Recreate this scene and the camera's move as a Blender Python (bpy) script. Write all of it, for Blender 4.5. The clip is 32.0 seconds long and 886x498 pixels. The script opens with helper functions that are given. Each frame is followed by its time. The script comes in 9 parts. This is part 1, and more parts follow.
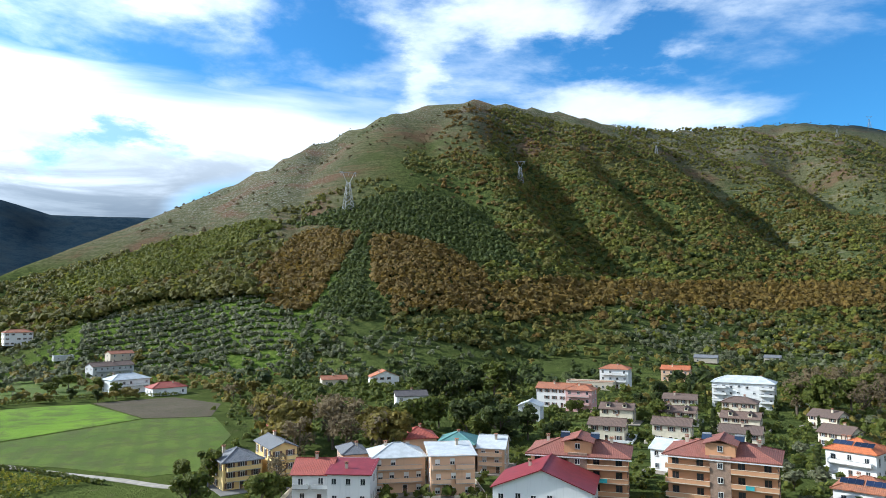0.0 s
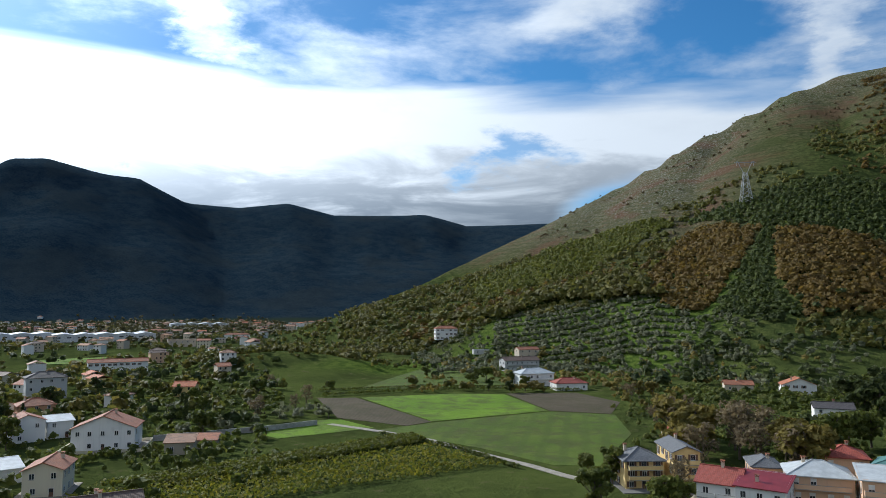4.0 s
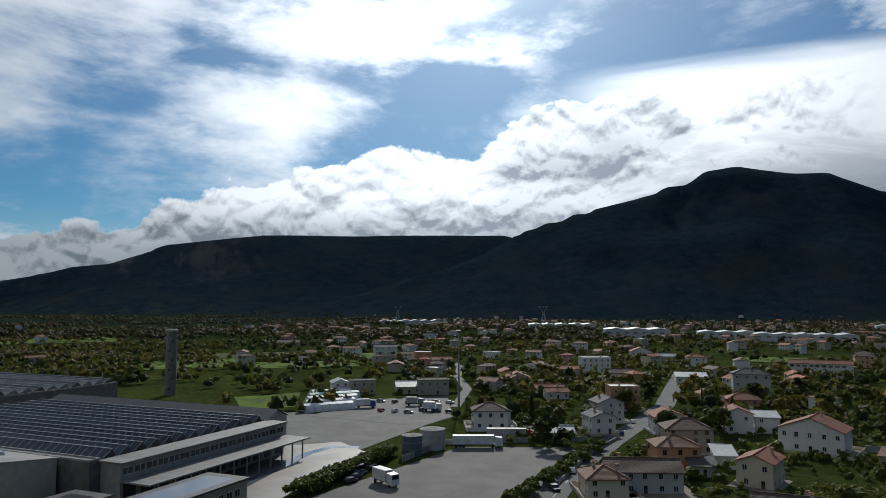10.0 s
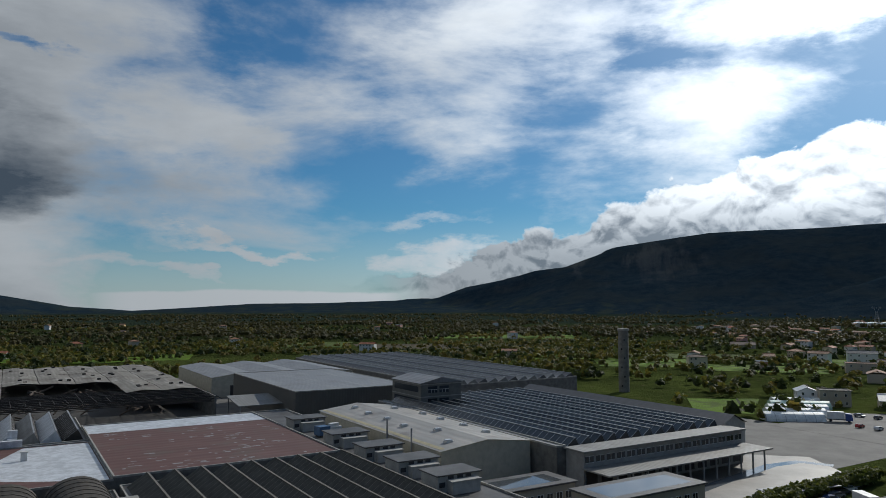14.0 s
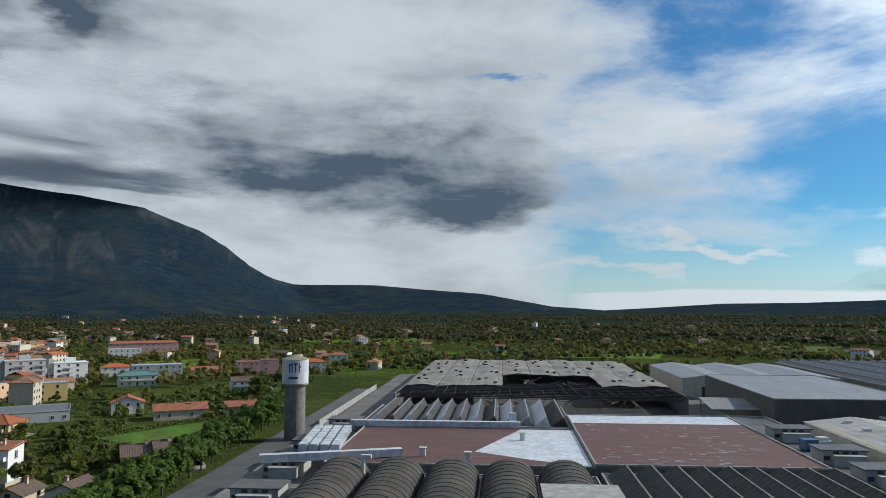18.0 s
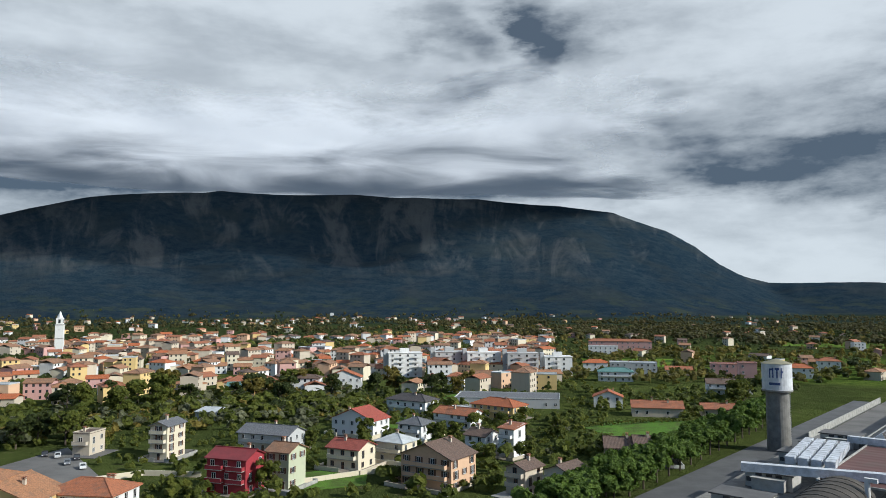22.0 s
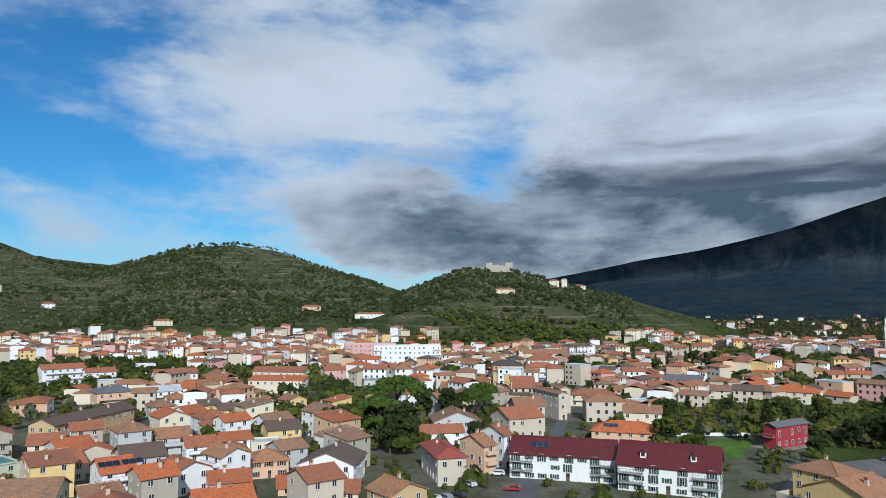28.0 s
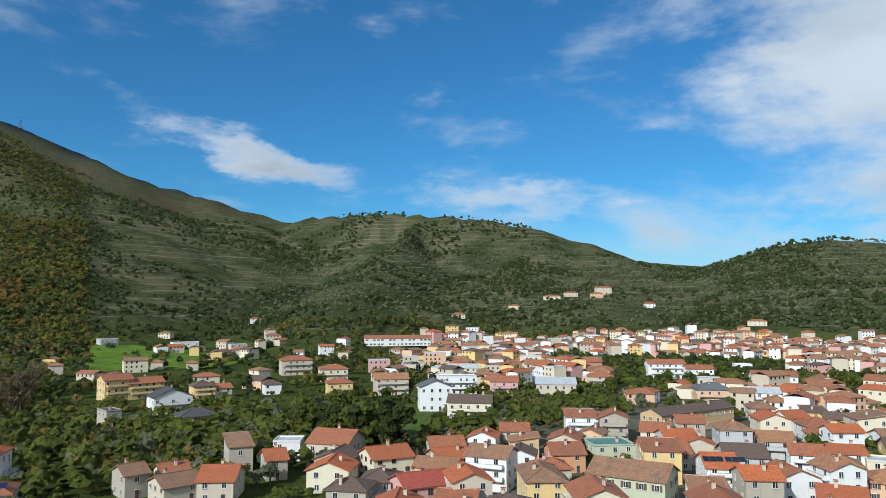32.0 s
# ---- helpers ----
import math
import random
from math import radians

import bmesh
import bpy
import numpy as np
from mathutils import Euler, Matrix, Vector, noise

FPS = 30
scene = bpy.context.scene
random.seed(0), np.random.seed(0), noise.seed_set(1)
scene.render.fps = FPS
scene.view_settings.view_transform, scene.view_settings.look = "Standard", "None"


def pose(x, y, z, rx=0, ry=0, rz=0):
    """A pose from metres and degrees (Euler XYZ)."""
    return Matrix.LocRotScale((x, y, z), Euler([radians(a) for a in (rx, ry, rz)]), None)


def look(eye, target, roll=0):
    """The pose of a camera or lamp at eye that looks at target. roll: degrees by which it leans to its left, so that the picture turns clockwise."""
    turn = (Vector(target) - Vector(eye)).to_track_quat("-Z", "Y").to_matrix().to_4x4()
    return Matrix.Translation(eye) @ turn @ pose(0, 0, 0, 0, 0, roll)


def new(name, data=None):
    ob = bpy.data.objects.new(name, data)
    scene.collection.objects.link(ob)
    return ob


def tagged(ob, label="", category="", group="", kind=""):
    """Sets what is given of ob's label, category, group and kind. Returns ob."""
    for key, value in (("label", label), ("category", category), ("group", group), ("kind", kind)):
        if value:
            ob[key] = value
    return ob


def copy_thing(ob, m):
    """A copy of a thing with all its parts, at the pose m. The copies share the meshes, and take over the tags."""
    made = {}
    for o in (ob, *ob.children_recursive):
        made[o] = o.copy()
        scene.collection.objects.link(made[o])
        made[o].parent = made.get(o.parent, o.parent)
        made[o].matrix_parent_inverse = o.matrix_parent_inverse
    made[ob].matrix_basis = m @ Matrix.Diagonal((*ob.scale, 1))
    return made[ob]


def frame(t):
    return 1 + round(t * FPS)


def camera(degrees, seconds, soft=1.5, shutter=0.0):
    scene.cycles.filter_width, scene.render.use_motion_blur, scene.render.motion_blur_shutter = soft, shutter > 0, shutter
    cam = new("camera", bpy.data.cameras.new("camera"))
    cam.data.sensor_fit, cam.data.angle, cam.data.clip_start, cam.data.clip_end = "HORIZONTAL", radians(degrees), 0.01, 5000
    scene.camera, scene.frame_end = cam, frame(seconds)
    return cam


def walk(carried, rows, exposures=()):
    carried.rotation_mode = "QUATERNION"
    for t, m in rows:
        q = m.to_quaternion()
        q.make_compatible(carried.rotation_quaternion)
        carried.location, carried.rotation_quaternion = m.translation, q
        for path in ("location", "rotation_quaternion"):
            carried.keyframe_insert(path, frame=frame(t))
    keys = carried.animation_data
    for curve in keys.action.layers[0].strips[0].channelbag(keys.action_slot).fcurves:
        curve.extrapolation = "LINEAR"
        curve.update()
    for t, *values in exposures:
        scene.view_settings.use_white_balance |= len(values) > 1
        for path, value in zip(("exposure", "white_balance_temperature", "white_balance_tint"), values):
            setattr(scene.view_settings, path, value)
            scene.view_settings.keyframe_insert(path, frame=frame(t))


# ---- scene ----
# The camera turns where it stands, 47 m above the valley floor. Bearings are degrees to the left of the first view.
EYE = 47.0
cam = camera(64.1, 32.0, 0.75)
TURNS = [
    (0.0, 0.0), (0.5, 3.62), (1.0, 7.56), (1.5, 11.51), (2.0, 15.42), (2.5, 19.39), (3.0, 23.29), (3.5, 27.14),
    (5.5, 43.56), (6.0, 47.96), (6.5, 52.40), (7.0, 56.84), (7.5, 61.30), (8.0, 65.69), (8.5, 70.11), (9.0, 74.49), (9.5, 78.91), (10.0, 83.36),
    (10.5, 87.76), (11.0, 92.14), (11.5, 96.57), (12.0, 101.05), (12.5, 105.45), (13.0, 109.84), (13.5, 114.10), (14.0, 118.40), (14.5, 122.77),
    (16.5, 140.96), (17.0, 145.58), (17.5, 150.20), (18.0, 154.82), (18.5, 159.42), (19.0, 163.98), (19.5, 168.57), (20.0, 173.15), (20.5, 177.72),
    (21.0, 182.30), (21.5, 186.87), (22.0, 191.50), (22.5, 196.16), (23.0, 200.78), (23.5, 205.46), (24.0, 210.26), (24.5, 215.05), (25.0, 220.02), (25.5, 225.17),
    (27.5, 246.51), (28.0, 251.91), (28.5, 257.07), (29.0, 262.73), (29.5, 268.41), (30.0, 274.13), (30.5, 279.81), (31.0, 285.54), (31.5, 291.29), (32.0, 297.22),
]
EXPOSURES = [(0, 0.74, 5650, 6), (3.5, 0.15, 5750, 7), (6, -0.5, 6000, 6), (9, -1.05, 6150, 8), (13, -1.0, 6150, 8), (15, -0.75, 6100, 7), (18, -0.25, 6000, 6), (21, -0.05, 6000, 6), (24, 0.0, 5900, 6), (28, -0.25, 5550, 6), (30.5, -0.25, 5650, 5), (32, -0.08, 5700, 5)]
walk(cam, [(t, pose(0, 0, EYE, 94.5, 0, turn)) for t, turn in TURNS], exposures=EXPOSURES)


def at(bearing, rng, z=0.0):
    """The place at a bearing and a distance over the ground."""
    b = radians(bearing)
    return Vector((-math.sin(b) * rng, math.cos(b) * rng, z))


# ---- nodes ----
class Num:
    """A number in a node tree, with arithmetic."""

    def __init__(self, tree, socket):
        self.tree, self.socket = tree, socket

    def op(self, kind, *others):
        n = self.tree.nodes.new("ShaderNodeMath")
        n.operation = kind
        for i, o in enumerate((self, *others)):
            if isinstance(o, Num):
                self.tree.links.new(o.socket, n.inputs[i])
            else:
                n.inputs[i].default_value = o
        return Num(self.tree, n.outputs[0])

    def __add__(self, o): return self.op("ADD", o)
    def __sub__(self, o): return self.op("SUBTRACT", o)
    def __mul__(self, o): return self.op("MULTIPLY", o)
    def __truediv__(self, o): return self.op("DIVIDE", o)

    def rsub(self, o):
        n = self.op("MULTIPLY", -1.0)
        return n + o

    def clamp(self):
        n = self.op("ADD", 0.0)
        n.socket.node.use_clamp = True
        return n

    def step(self, lo, hi):
        n = self.tree.nodes.new("ShaderNodeMapRange")
        n.interpolation_type = "SMOOTHSTEP"
        self.tree.links.new(self.socket, n.inputs[0])
        for i, v in ((1, lo), (2, hi)):
            if isinstance(v, Num):
                self.tree.links.new(v.socket, n.inputs[i])
            else:
                n.inputs[i].default_value = v
        return Num(self.tree, n.outputs[0])


def link(tree, a, b):
    tree.links.new(a.socket if isinstance(a, Num) else a, b)


def node(tree, kind, **inputs):
    n = tree.nodes.new(kind)
    for k, v in inputs.items():
        s = n.inputs[k.replace("_", " ")] if k.replace("_", " ") in n.inputs else n.inputs[k]
        if isinstance(v, (Num, bpy.types.NodeSocket)):
            link(tree, v, s)
        else:
            s.default_value = v
    return n


def mix(tree, fac, a, b):
    n = tree.nodes.new("ShaderNodeMix")
    n.data_type = "RGBA"
    for i, v in ((0, fac), (6, a), (7, b)):
        if isinstance(v, (Num, bpy.types.NodeSocket)):
            link(tree, v, n.inputs[i])
        else:
            n.inputs[i].default_value = v if i == 0 else (*v[:3], 1)
    return n.outputs[2]


def vec(tree, x, y, z):
    n = tree.nodes.new("ShaderNodeCombineXYZ")
    for i, v in enumerate((x, y, z)):
        if isinstance(v, Num):
            link(tree, v, n.inputs[i])
        else:
            n.inputs[i].default_value = v
    return n.outputs[0]


def fbm(tree, where, scale, detail=4.0, rough=0.5, warp=0.0):
    n = node(tree, "ShaderNodeTexNoise", Vector=where, Scale=scale, Detail=detail, Roughness=rough, Distortion=warp)
    return Num(tree, n.outputs[0])


# ---- sky, sun ----
SUN_BEARING, SUN_HEIGHT = 80.0, 31.0
world = bpy.data.worlds.new("sky")
scene.world = world
world.use_nodes = True
wt = world.node_tree
wt.nodes.clear()
direction = wt.nodes.new("ShaderNodeTexCoord").outputs["Generated"]
parts3 = node(wt, "ShaderNodeSeparateXYZ", Vector=direction)
dx, dy, dz = (Num(wt, parts3.outputs[i]) for i in range(3))
flat = (dx * dx + dy * dy).op("SQRT").op("MAXIMUM", 0.001)
ex, ey = dx / flat, dy / flat
height = dz.op("ARCSINE") * 57.2958


def toward(bearing, inner, outer):
    """1 within inner degrees of a bearing, 0 beyond outer."""
    v = at(bearing, 1.0)
    return (ex * v.x + ey * v.y).step(math.cos(radians(outer)), math.cos(radians(inner)))


def bearing_past(bearing):
    """Degrees (as a sine) to the left of a bearing."""
    v = at(bearing + 90, 1.0)
    return (ex * v.x + ey * v.y) * 57.2958


air = wt.nodes.new("ShaderNodeTexSky")
air.sky_type, air.sun_disc = "NISHITA", False
air.sun_elevation, air.sun_rotation = radians(SUN_HEIGHT), radians(-SUN_BEARING)
air.air_density, air.dust_density, air.ozone_density = 1.0, 0.15, 3.0
puff = vec(wt, dx, dy, dz * 2.7)
layer = vec(wt, dx, dy, dz * 3.1)
wisps = fbm(wt, puff, 2.5, 10.0, 0.60, 0.35)
heaps = fbm(wt, puff, 6.5, 8.0, 0.58, 0.15)


def billows(shift):
    """Cauliflower heaps of cumulus, read a little higher by shift degrees."""
    v = vec(wt, ex, ey, (height + shift) * 0.024)
    w = node(wt, "ShaderNodeTexNoise", Vector=v, Scale=9.0, Detail=3.0)
    o = node(wt, "ShaderNodeVectorMath", Vector=w.outputs["Color"])
    o.operation = "SCALE"
    o.inputs["Scale"].default_value = 0.085
    s = node(wt, "ShaderNodeVectorMath")
    s.operation = "ADD"
    wt.links.new(v, s.inputs[0])
    wt.links.new(o.outputs[0], s.inputs[1])
    n = wt.nodes.new("ShaderNodeTexVoronoi")
    n.feature, n.normalize = "SMOOTH_F1", True
    n.inputs["Scale"].default_value, n.inputs["Detail"].default_value = 11.0, 5.0
    n.inputs["Roughness"].default_value, n.inputs["Smoothness"].default_value = 0.55, 0.35
    wt.links.new(s.outputs[0], n.inputs["Vector"])
    return Num(wt, n.outputs["Distance"]).rsub(1.0)


heap, heap_up = billows(0.0), billows(0.55)
lumps = fbm(wt, vec(wt, ex, ey, height * 0.03), 5.0, 6.0, 0.55, 0.1)
roll_ = fbm(wt, vec(wt, ex, ey, height * 0.13), 2.4, 7.0, 0.5, 0.3)
grey = fbm(wt, layer, 2.6, 9.0, 0.56, 0.25)
overcast = toward(196, 38, 55)
# bearing as a running angle, cut behind the hill
cut_ = radians(148.6)
around = (ex * -math.cos(cut_) - ey * math.sin(cut_)).op("ARCTAN2", ey * math.cos(cut_) - ex * math.sin(cut_)) * 57.2958 + 148.6
curl = node(wt, "ShaderNodeTexNoise", Vector=puff, Scale=3.4, Detail=9.0, Roughness=0.62).outputs["Color"]
curl3 = node(wt, "ShaderNodeSeparateXYZ", Vector=curl)
chart = vec(wt, around + (Num(wt, curl3.outputs[0]) - 0.5) * 26.0, height + (Num(wt, curl3.outputs[1]) - 0.5) * 13.0, 0.0)


def mass_at(bearing, up, wide, tall, tilt=0.0, soft=1.05):
    """One cloud or gap in the sky: an uneven ellipse at a bearing and a height, in degrees."""
    n = node(wt, "ShaderNodeMapping", Vector=chart)
    n.vector_type = "TEXTURE"
    n.inputs["Location"].default_value = (bearing, up, 0)
    n.inputs["Rotation"].default_value = (0, 0, radians(tilt))
    n.inputs["Scale"].default_value = (wide, tall, 1)
    q = node(wt, "ShaderNodeVectorMath", Vector=n.outputs[0])
    q.operation = "LENGTH"
    return Num(wt, q.outputs["Value"]).step(1.25, 1.25 - soft)


cover = wisps * 0.72 + heaps * 0.28 + overcast * 0.5
cover = cover + mass_at(-5, 22.5, 11, 3.2) * 0.17 + mass_at(-16, 15.5, 8, 2.8) * 0.15 - mass_at(-15, 20, 8, 1.8) * 0.10
cover = cover + mass_at(3, 17, 2.5, 5, 12) * 0.10 - mass_at(13, 10.8, 10, 2.2) * 0.08 - mass_at(8, 21, 5, 2.5) * 0.06
cover = cover + mass_at(52, 21, 8, 2.0, 24) * 0.15 - mass_at(66, 20, 8, 4) * 0.10 - mass_at(40, 22, 8, 2) * 0.05 + mass_at(20, 22.5, 7, 2.2) * 0.09
cover = cover + mass_at(89, 22.5, 11, 3) * 0.20 + mass_at(80, 20.3, 7, 1.4) * 0.12 + mass_at(98, 15.5, 10, 4) * 0.14 - mass_at(83, 16.5, 7, 2.2) * 0.12
cover = cover + mass_at(116, 18, 10, 7) * 0.13 - mass_at(134, 20.5, 5, 2.6) * 0.05 - mass_at(121, 9.8, 11, 1.6) * 0.05 + mass_at(137, 14, 6, 5) * 0.14
cover = cover - mass_at(103, 20, 4, 1.8) * 0.08 - mass_at(151, 18, 5.5, 1.0, 4) * 0.34 - mass_at(130, 3.4, 10, 0.9) * 0.10
cover = cover + mass_at(115.5, 3.4, 6.5, 2.2) * 0.22 + mass_at(131, 5.0, 8, 0.8) * 0.20 + mass_at(133, 1.8, 15, 0.9) * 0.14 + mass_at(140, 21, 8, 3) * 0.09 + mass_at(118, 7.2, 5, 0.7) * 0.10
cover = cover + mass_at(261, 17, 18, 9, -10) * 0.31 - mass_at(293, 20.5, 15, 6) * 0.11 + mass_at(297, 15, 6, 3, 20) * 0.10 + mass_at(292, 8.6, 10, 1.2) * 0.10
cover = cover + mass_at(312, 11.6, 10, 2.3, 14) * 0.24 + mass_at(256, 7, 17, 4.2) * 0.30 + mass_at(308, 21.5, 10, 2.5) * 0.05 - mass_at(285, 11.5, 7, 1.8) * 0.10
veil = cover.step(0.455, 0.735)
past = bearing_past(95)
# the cumulus bank over the mountains to the south, with its highest heap in the west
bank_top = past * -0.16 + 9.6 - past.step(6, 15) * 3.4 + toward(72, 1, 9) * 3.2 + (lumps - 0.5) * 7.0 + (heap - 0.6) * 7.5
bank = (bank_top - height).step(-0.1, 0.45) * toward(88, 30, 40)
# the long smooth bank in the southwest, bright above and grey below, running out to a point over the hill
lens_top = roll_ * 6.0 + 15.4 - toward(12, 2, 22) * 1.6
lens_low = toward(8, 2, 20) * 9.0 - 2.0 + roll_ * 5.0
lens_ = (lens_top - height).step(-0.5, 2.2) * (height - lens_low).step(-0.8, 2.4) * toward(36, 29, 40) * (mass_at(24.5, 12.0, 3.2, 1.3, 5) * 0.75).rsub(1.0)
haze = height.step(8.0, -1.0) * 0.62
mass = lens_.op("MAXIMUM", bank).op("MAXIMUM", veil).op("MAXIMUM", haze)
# white valley fog at the far end of the plain
fog = (height + (lumps - 0.5) * 1.4 + toward(141, 1, 22) * 0.2).step(1.45, 1.0) * toward(133, 9, 15)
mass = mass.op("MAXIMUM", fog)
streaky = fbm(wt, vec(wt, ex, ey, height * 0.075), 4.2, 8.0, 0.6, 0.4)
shade_low = (height + (streaky - 0.5) * 15.0).step(12.6, 7.6) * lens_ * (streaky.step(0.25, 0.65) * 0.45 + 0.6)
heap_shade = mass_at(71, 13.0, 8.5, 2.6, -12, 0.6)
under = (bank_top - height + (lumps - 0.5) * 10.0).step(1.5, 7.5)
relief = ((heap_up - heap) * 8.0 + 0.16).clamp()
shade_bank = (relief * 0.70 + under * 0.34 + heap_shade * 0.36 + (height + (lumps - 0.5) * 5.0).step(8.8, 4.6) * 0.55).clamp() * bank
# dark bellies of the overcast in the east
belly = mass_at(160, 11.5, 22, 5.0, 8) * 0.95 + mass_at(182, 20.5, 6, 4) * 0.5 + mass_at(167, 11.5, 9, 2.6) * 0.4 + mass_at(151, 7.2, 9, 1.5) * 0.4
belly = belly + mass_at(190, 18.3, 10, 2.0, -26) * 0.75 + mass_at(193, 22.5, 4.5, 2.4) * 0.5 + mass_at(206, 9.3, 42, 2.6) * 0.8 + mass_at(176, 15, 10, 2) * 0.35
belly = belly + mass_at(236, 6.8, 21, 5.0) * 1.1 + mass_at(258, 6.6, 15, 3.4) * 0.55 + mass_at(250, 10, 16, 2.4) * 0.40 + mass_at(310, 10.8, 9, 1.9, 12) * 0.60
belly = belly - mass_at(222, 15, 12, 1.6) * 0.35 - mass_at(160, 4.2, 14, 1.6) * 0.4 - mass_at(141, 15, 5, 4) * 0.3
ruffle = (grey * 0.6 + heaps * 0.4 + (heap - 0.6) * 0.10)
shade_over = (belly.clamp() * 0.80 * (ruffle.step(0.30, 0.66) * 0.75 + 0.42) + ruffle.step(0.40, 0.68) * (overcast * 0.22 + 0.24) + overcast * 0.05).clamp() * veil
shade_all = shade_over.op("MAXIMUM", shade_low * 0.88).op("MAXIMUM", shade_bank * 0.92) * fog.rsub(1.0)
cloud_tone = mix(wt, shade_all, (0.76, 0.78, 0.80), (0.10, 0.125, 0.16))
s_dir = at(SUN_BEARING, math.cos(radians(SUN_HEIGHT)), math.sin(radians(SUN_HEIGHT)))
cosun = dx * s_dir.x + dy * s_dir.y + dz * s_dir.z
# clouds scatter sunlight forwards
scatter = node(wt, "ShaderNodeVectorMath")
scatter.operation = "SCALE"
link(wt, cloud_tone, scatter.inputs[0])
link(wt, cosun.op("MAXIMUM", 0.0).op("POWER", 6.0) * 3.3 + 1.0, scatter.inputs["Scale"])
white = scatter.outputs[0]
glow = cosun.op("MAXIMUM", 0.0).op("POWER", 140.0) * 1.5 + cosun.op("MAXIMUM", 0.0).op("POWER", 16.0) * 0.55 + cosun.op("MAXIMUM", 0.0).op("POWER", 4.0) * 0.12
SKY = 0.09
blue = node(wt, "ShaderNodeVectorMath", Vector=air.outputs[0])
blue.operation = "SCALE"
blue.inputs["Scale"].default_value = SKY
clear_air = node(wt, "ShaderNodeVectorMath")
clear_air.operation = "MULTIPLY"
link(wt, blue.outputs[0], clear_air.inputs[0])
clear_air.inputs[1].default_value = (0.44, 0.90, 1.14)
sky_mix = mix(wt, mass * 0.96, clear_air.outputs[0], white)
glowing = node(wt, "ShaderNodeVectorMath")
glowing.operation = "ADD"
link(wt, sky_mix, glowing.inputs[0])
link(wt, vec(wt, glow, glow * 0.98, glow * 0.95), glowing.inputs[1])
back = node(wt, "ShaderNodeBackground", Color=glowing.outputs[0], Strength=1.0)
wt.links.new(back.outputs[0], wt.nodes.new("ShaderNodeOutputWorld").inputs[0])

sun_data = bpy.data.lights.new("sun", "SUN")
sun_data.energy, sun_data.angle, sun_data.color = 5.0, radians(0.53), (1.0, 0.93, 0.82)
sun = new("sun", sun_data)
sun.matrix_world = look((0, 0, 300), Vector((0, 0, 300)) - s_dir)
# ---- materials ----
MATS = {}


def base_mat(name):
    m = bpy.data.materials.new(name)
    m.use_nodes = True
    t = m.node_tree
    return m, t, t.nodes["Principled BSDF"]


def where(t, kind="Object"):
    return t.nodes.new("ShaderNodeTexCoord").outputs[kind]


def place(t):
    return t.nodes.new("ShaderNodeNewGeometry").outputs["Position"]


def chance(t):
    return Num(t, t.nodes.new("ShaderNodeObjectInfo").outputs["Random"])


def island(t):
    return Num(t, t.nodes.new("ShaderNodeNewGeometry").outputs["Random Per Island"])


def bump(t, b, h, strength, distance):
    n = node(t, "ShaderNodeBump", Strength=strength, Distance=distance, Height=h)
    t.links.new(n.outputs[0], b.inputs["Normal"])


def tone(c, k):
    return tuple(min(1.0, v * k) for v in c)


def plain(name, c, rough=0.6, metal=0.0, vary=0.25, scale=1.5, fine=14.0):
    """A weathered surface: two scales of stain and a slight relief."""
    key = (name, c)
    if key in MATS:
        return MATS[key]
    m, t, b = base_mat(name)
    p = place(t)
    big, small = fbm(t, p, scale * 0.35, 5.0, 0.6), fbm(t, p, fine, 3.0)
    col = mix(t, (big.step(0.3, 0.72) * 0.75 + small.step(0.35, 0.7) * 0.25), tone(c, 1 - vary), tone(c, 1 + vary * 0.45))
    t.links.new(col, b.inputs["Base Color"])
    b.inputs["Roughness"].default_value, b.inputs["Metallic"].default_value = rough, metal
    bump(t, b, small, 0.25, 0.02)
    MATS[key] = m
    return m


def plaster(c):
    """Painted render with rain streaks and patches."""
    key = ("plaster", c)
    if key in MATS:
        return MATS[key]
    m, t, b = base_mat("painted_plaster")
    p = place(t)
    sep = node(t, "ShaderNodeSeparateXYZ", Vector=p)
    x, y, z = (Num(t, sep.outputs[i]) for i in range(3))
    streaks = fbm(t, vec(t, x * 1.6, y * 1.6, z * 0.12), 1.2, 4.0, 0.6)
    patch = fbm(t, p, 0.35, 5.0, 0.6)
    grain = fbm(t, p, 9.0, 3.0)
    dirt = (streaks.step(0.52, 0.78) * 0.5 + patch.step(0.55, 0.75) * 0.4).clamp()
    col = mix(t, dirt, tone(c, 0.93), tuple(v * 0.62 + 0.02 for v in c))
    col = mix(t, grain * 0.16, col, tone(c, 0.7))
    col = mix(t, chance(t) * 0.22, col, tone(c, 0.72))
    t.links.new(col, b.inputs["Base Color"])
    b.inputs["Roughness"].default_value = 0.85
    bump(t, b, grain, 0.2, 0.02)
    MATS[key] = m
    return m


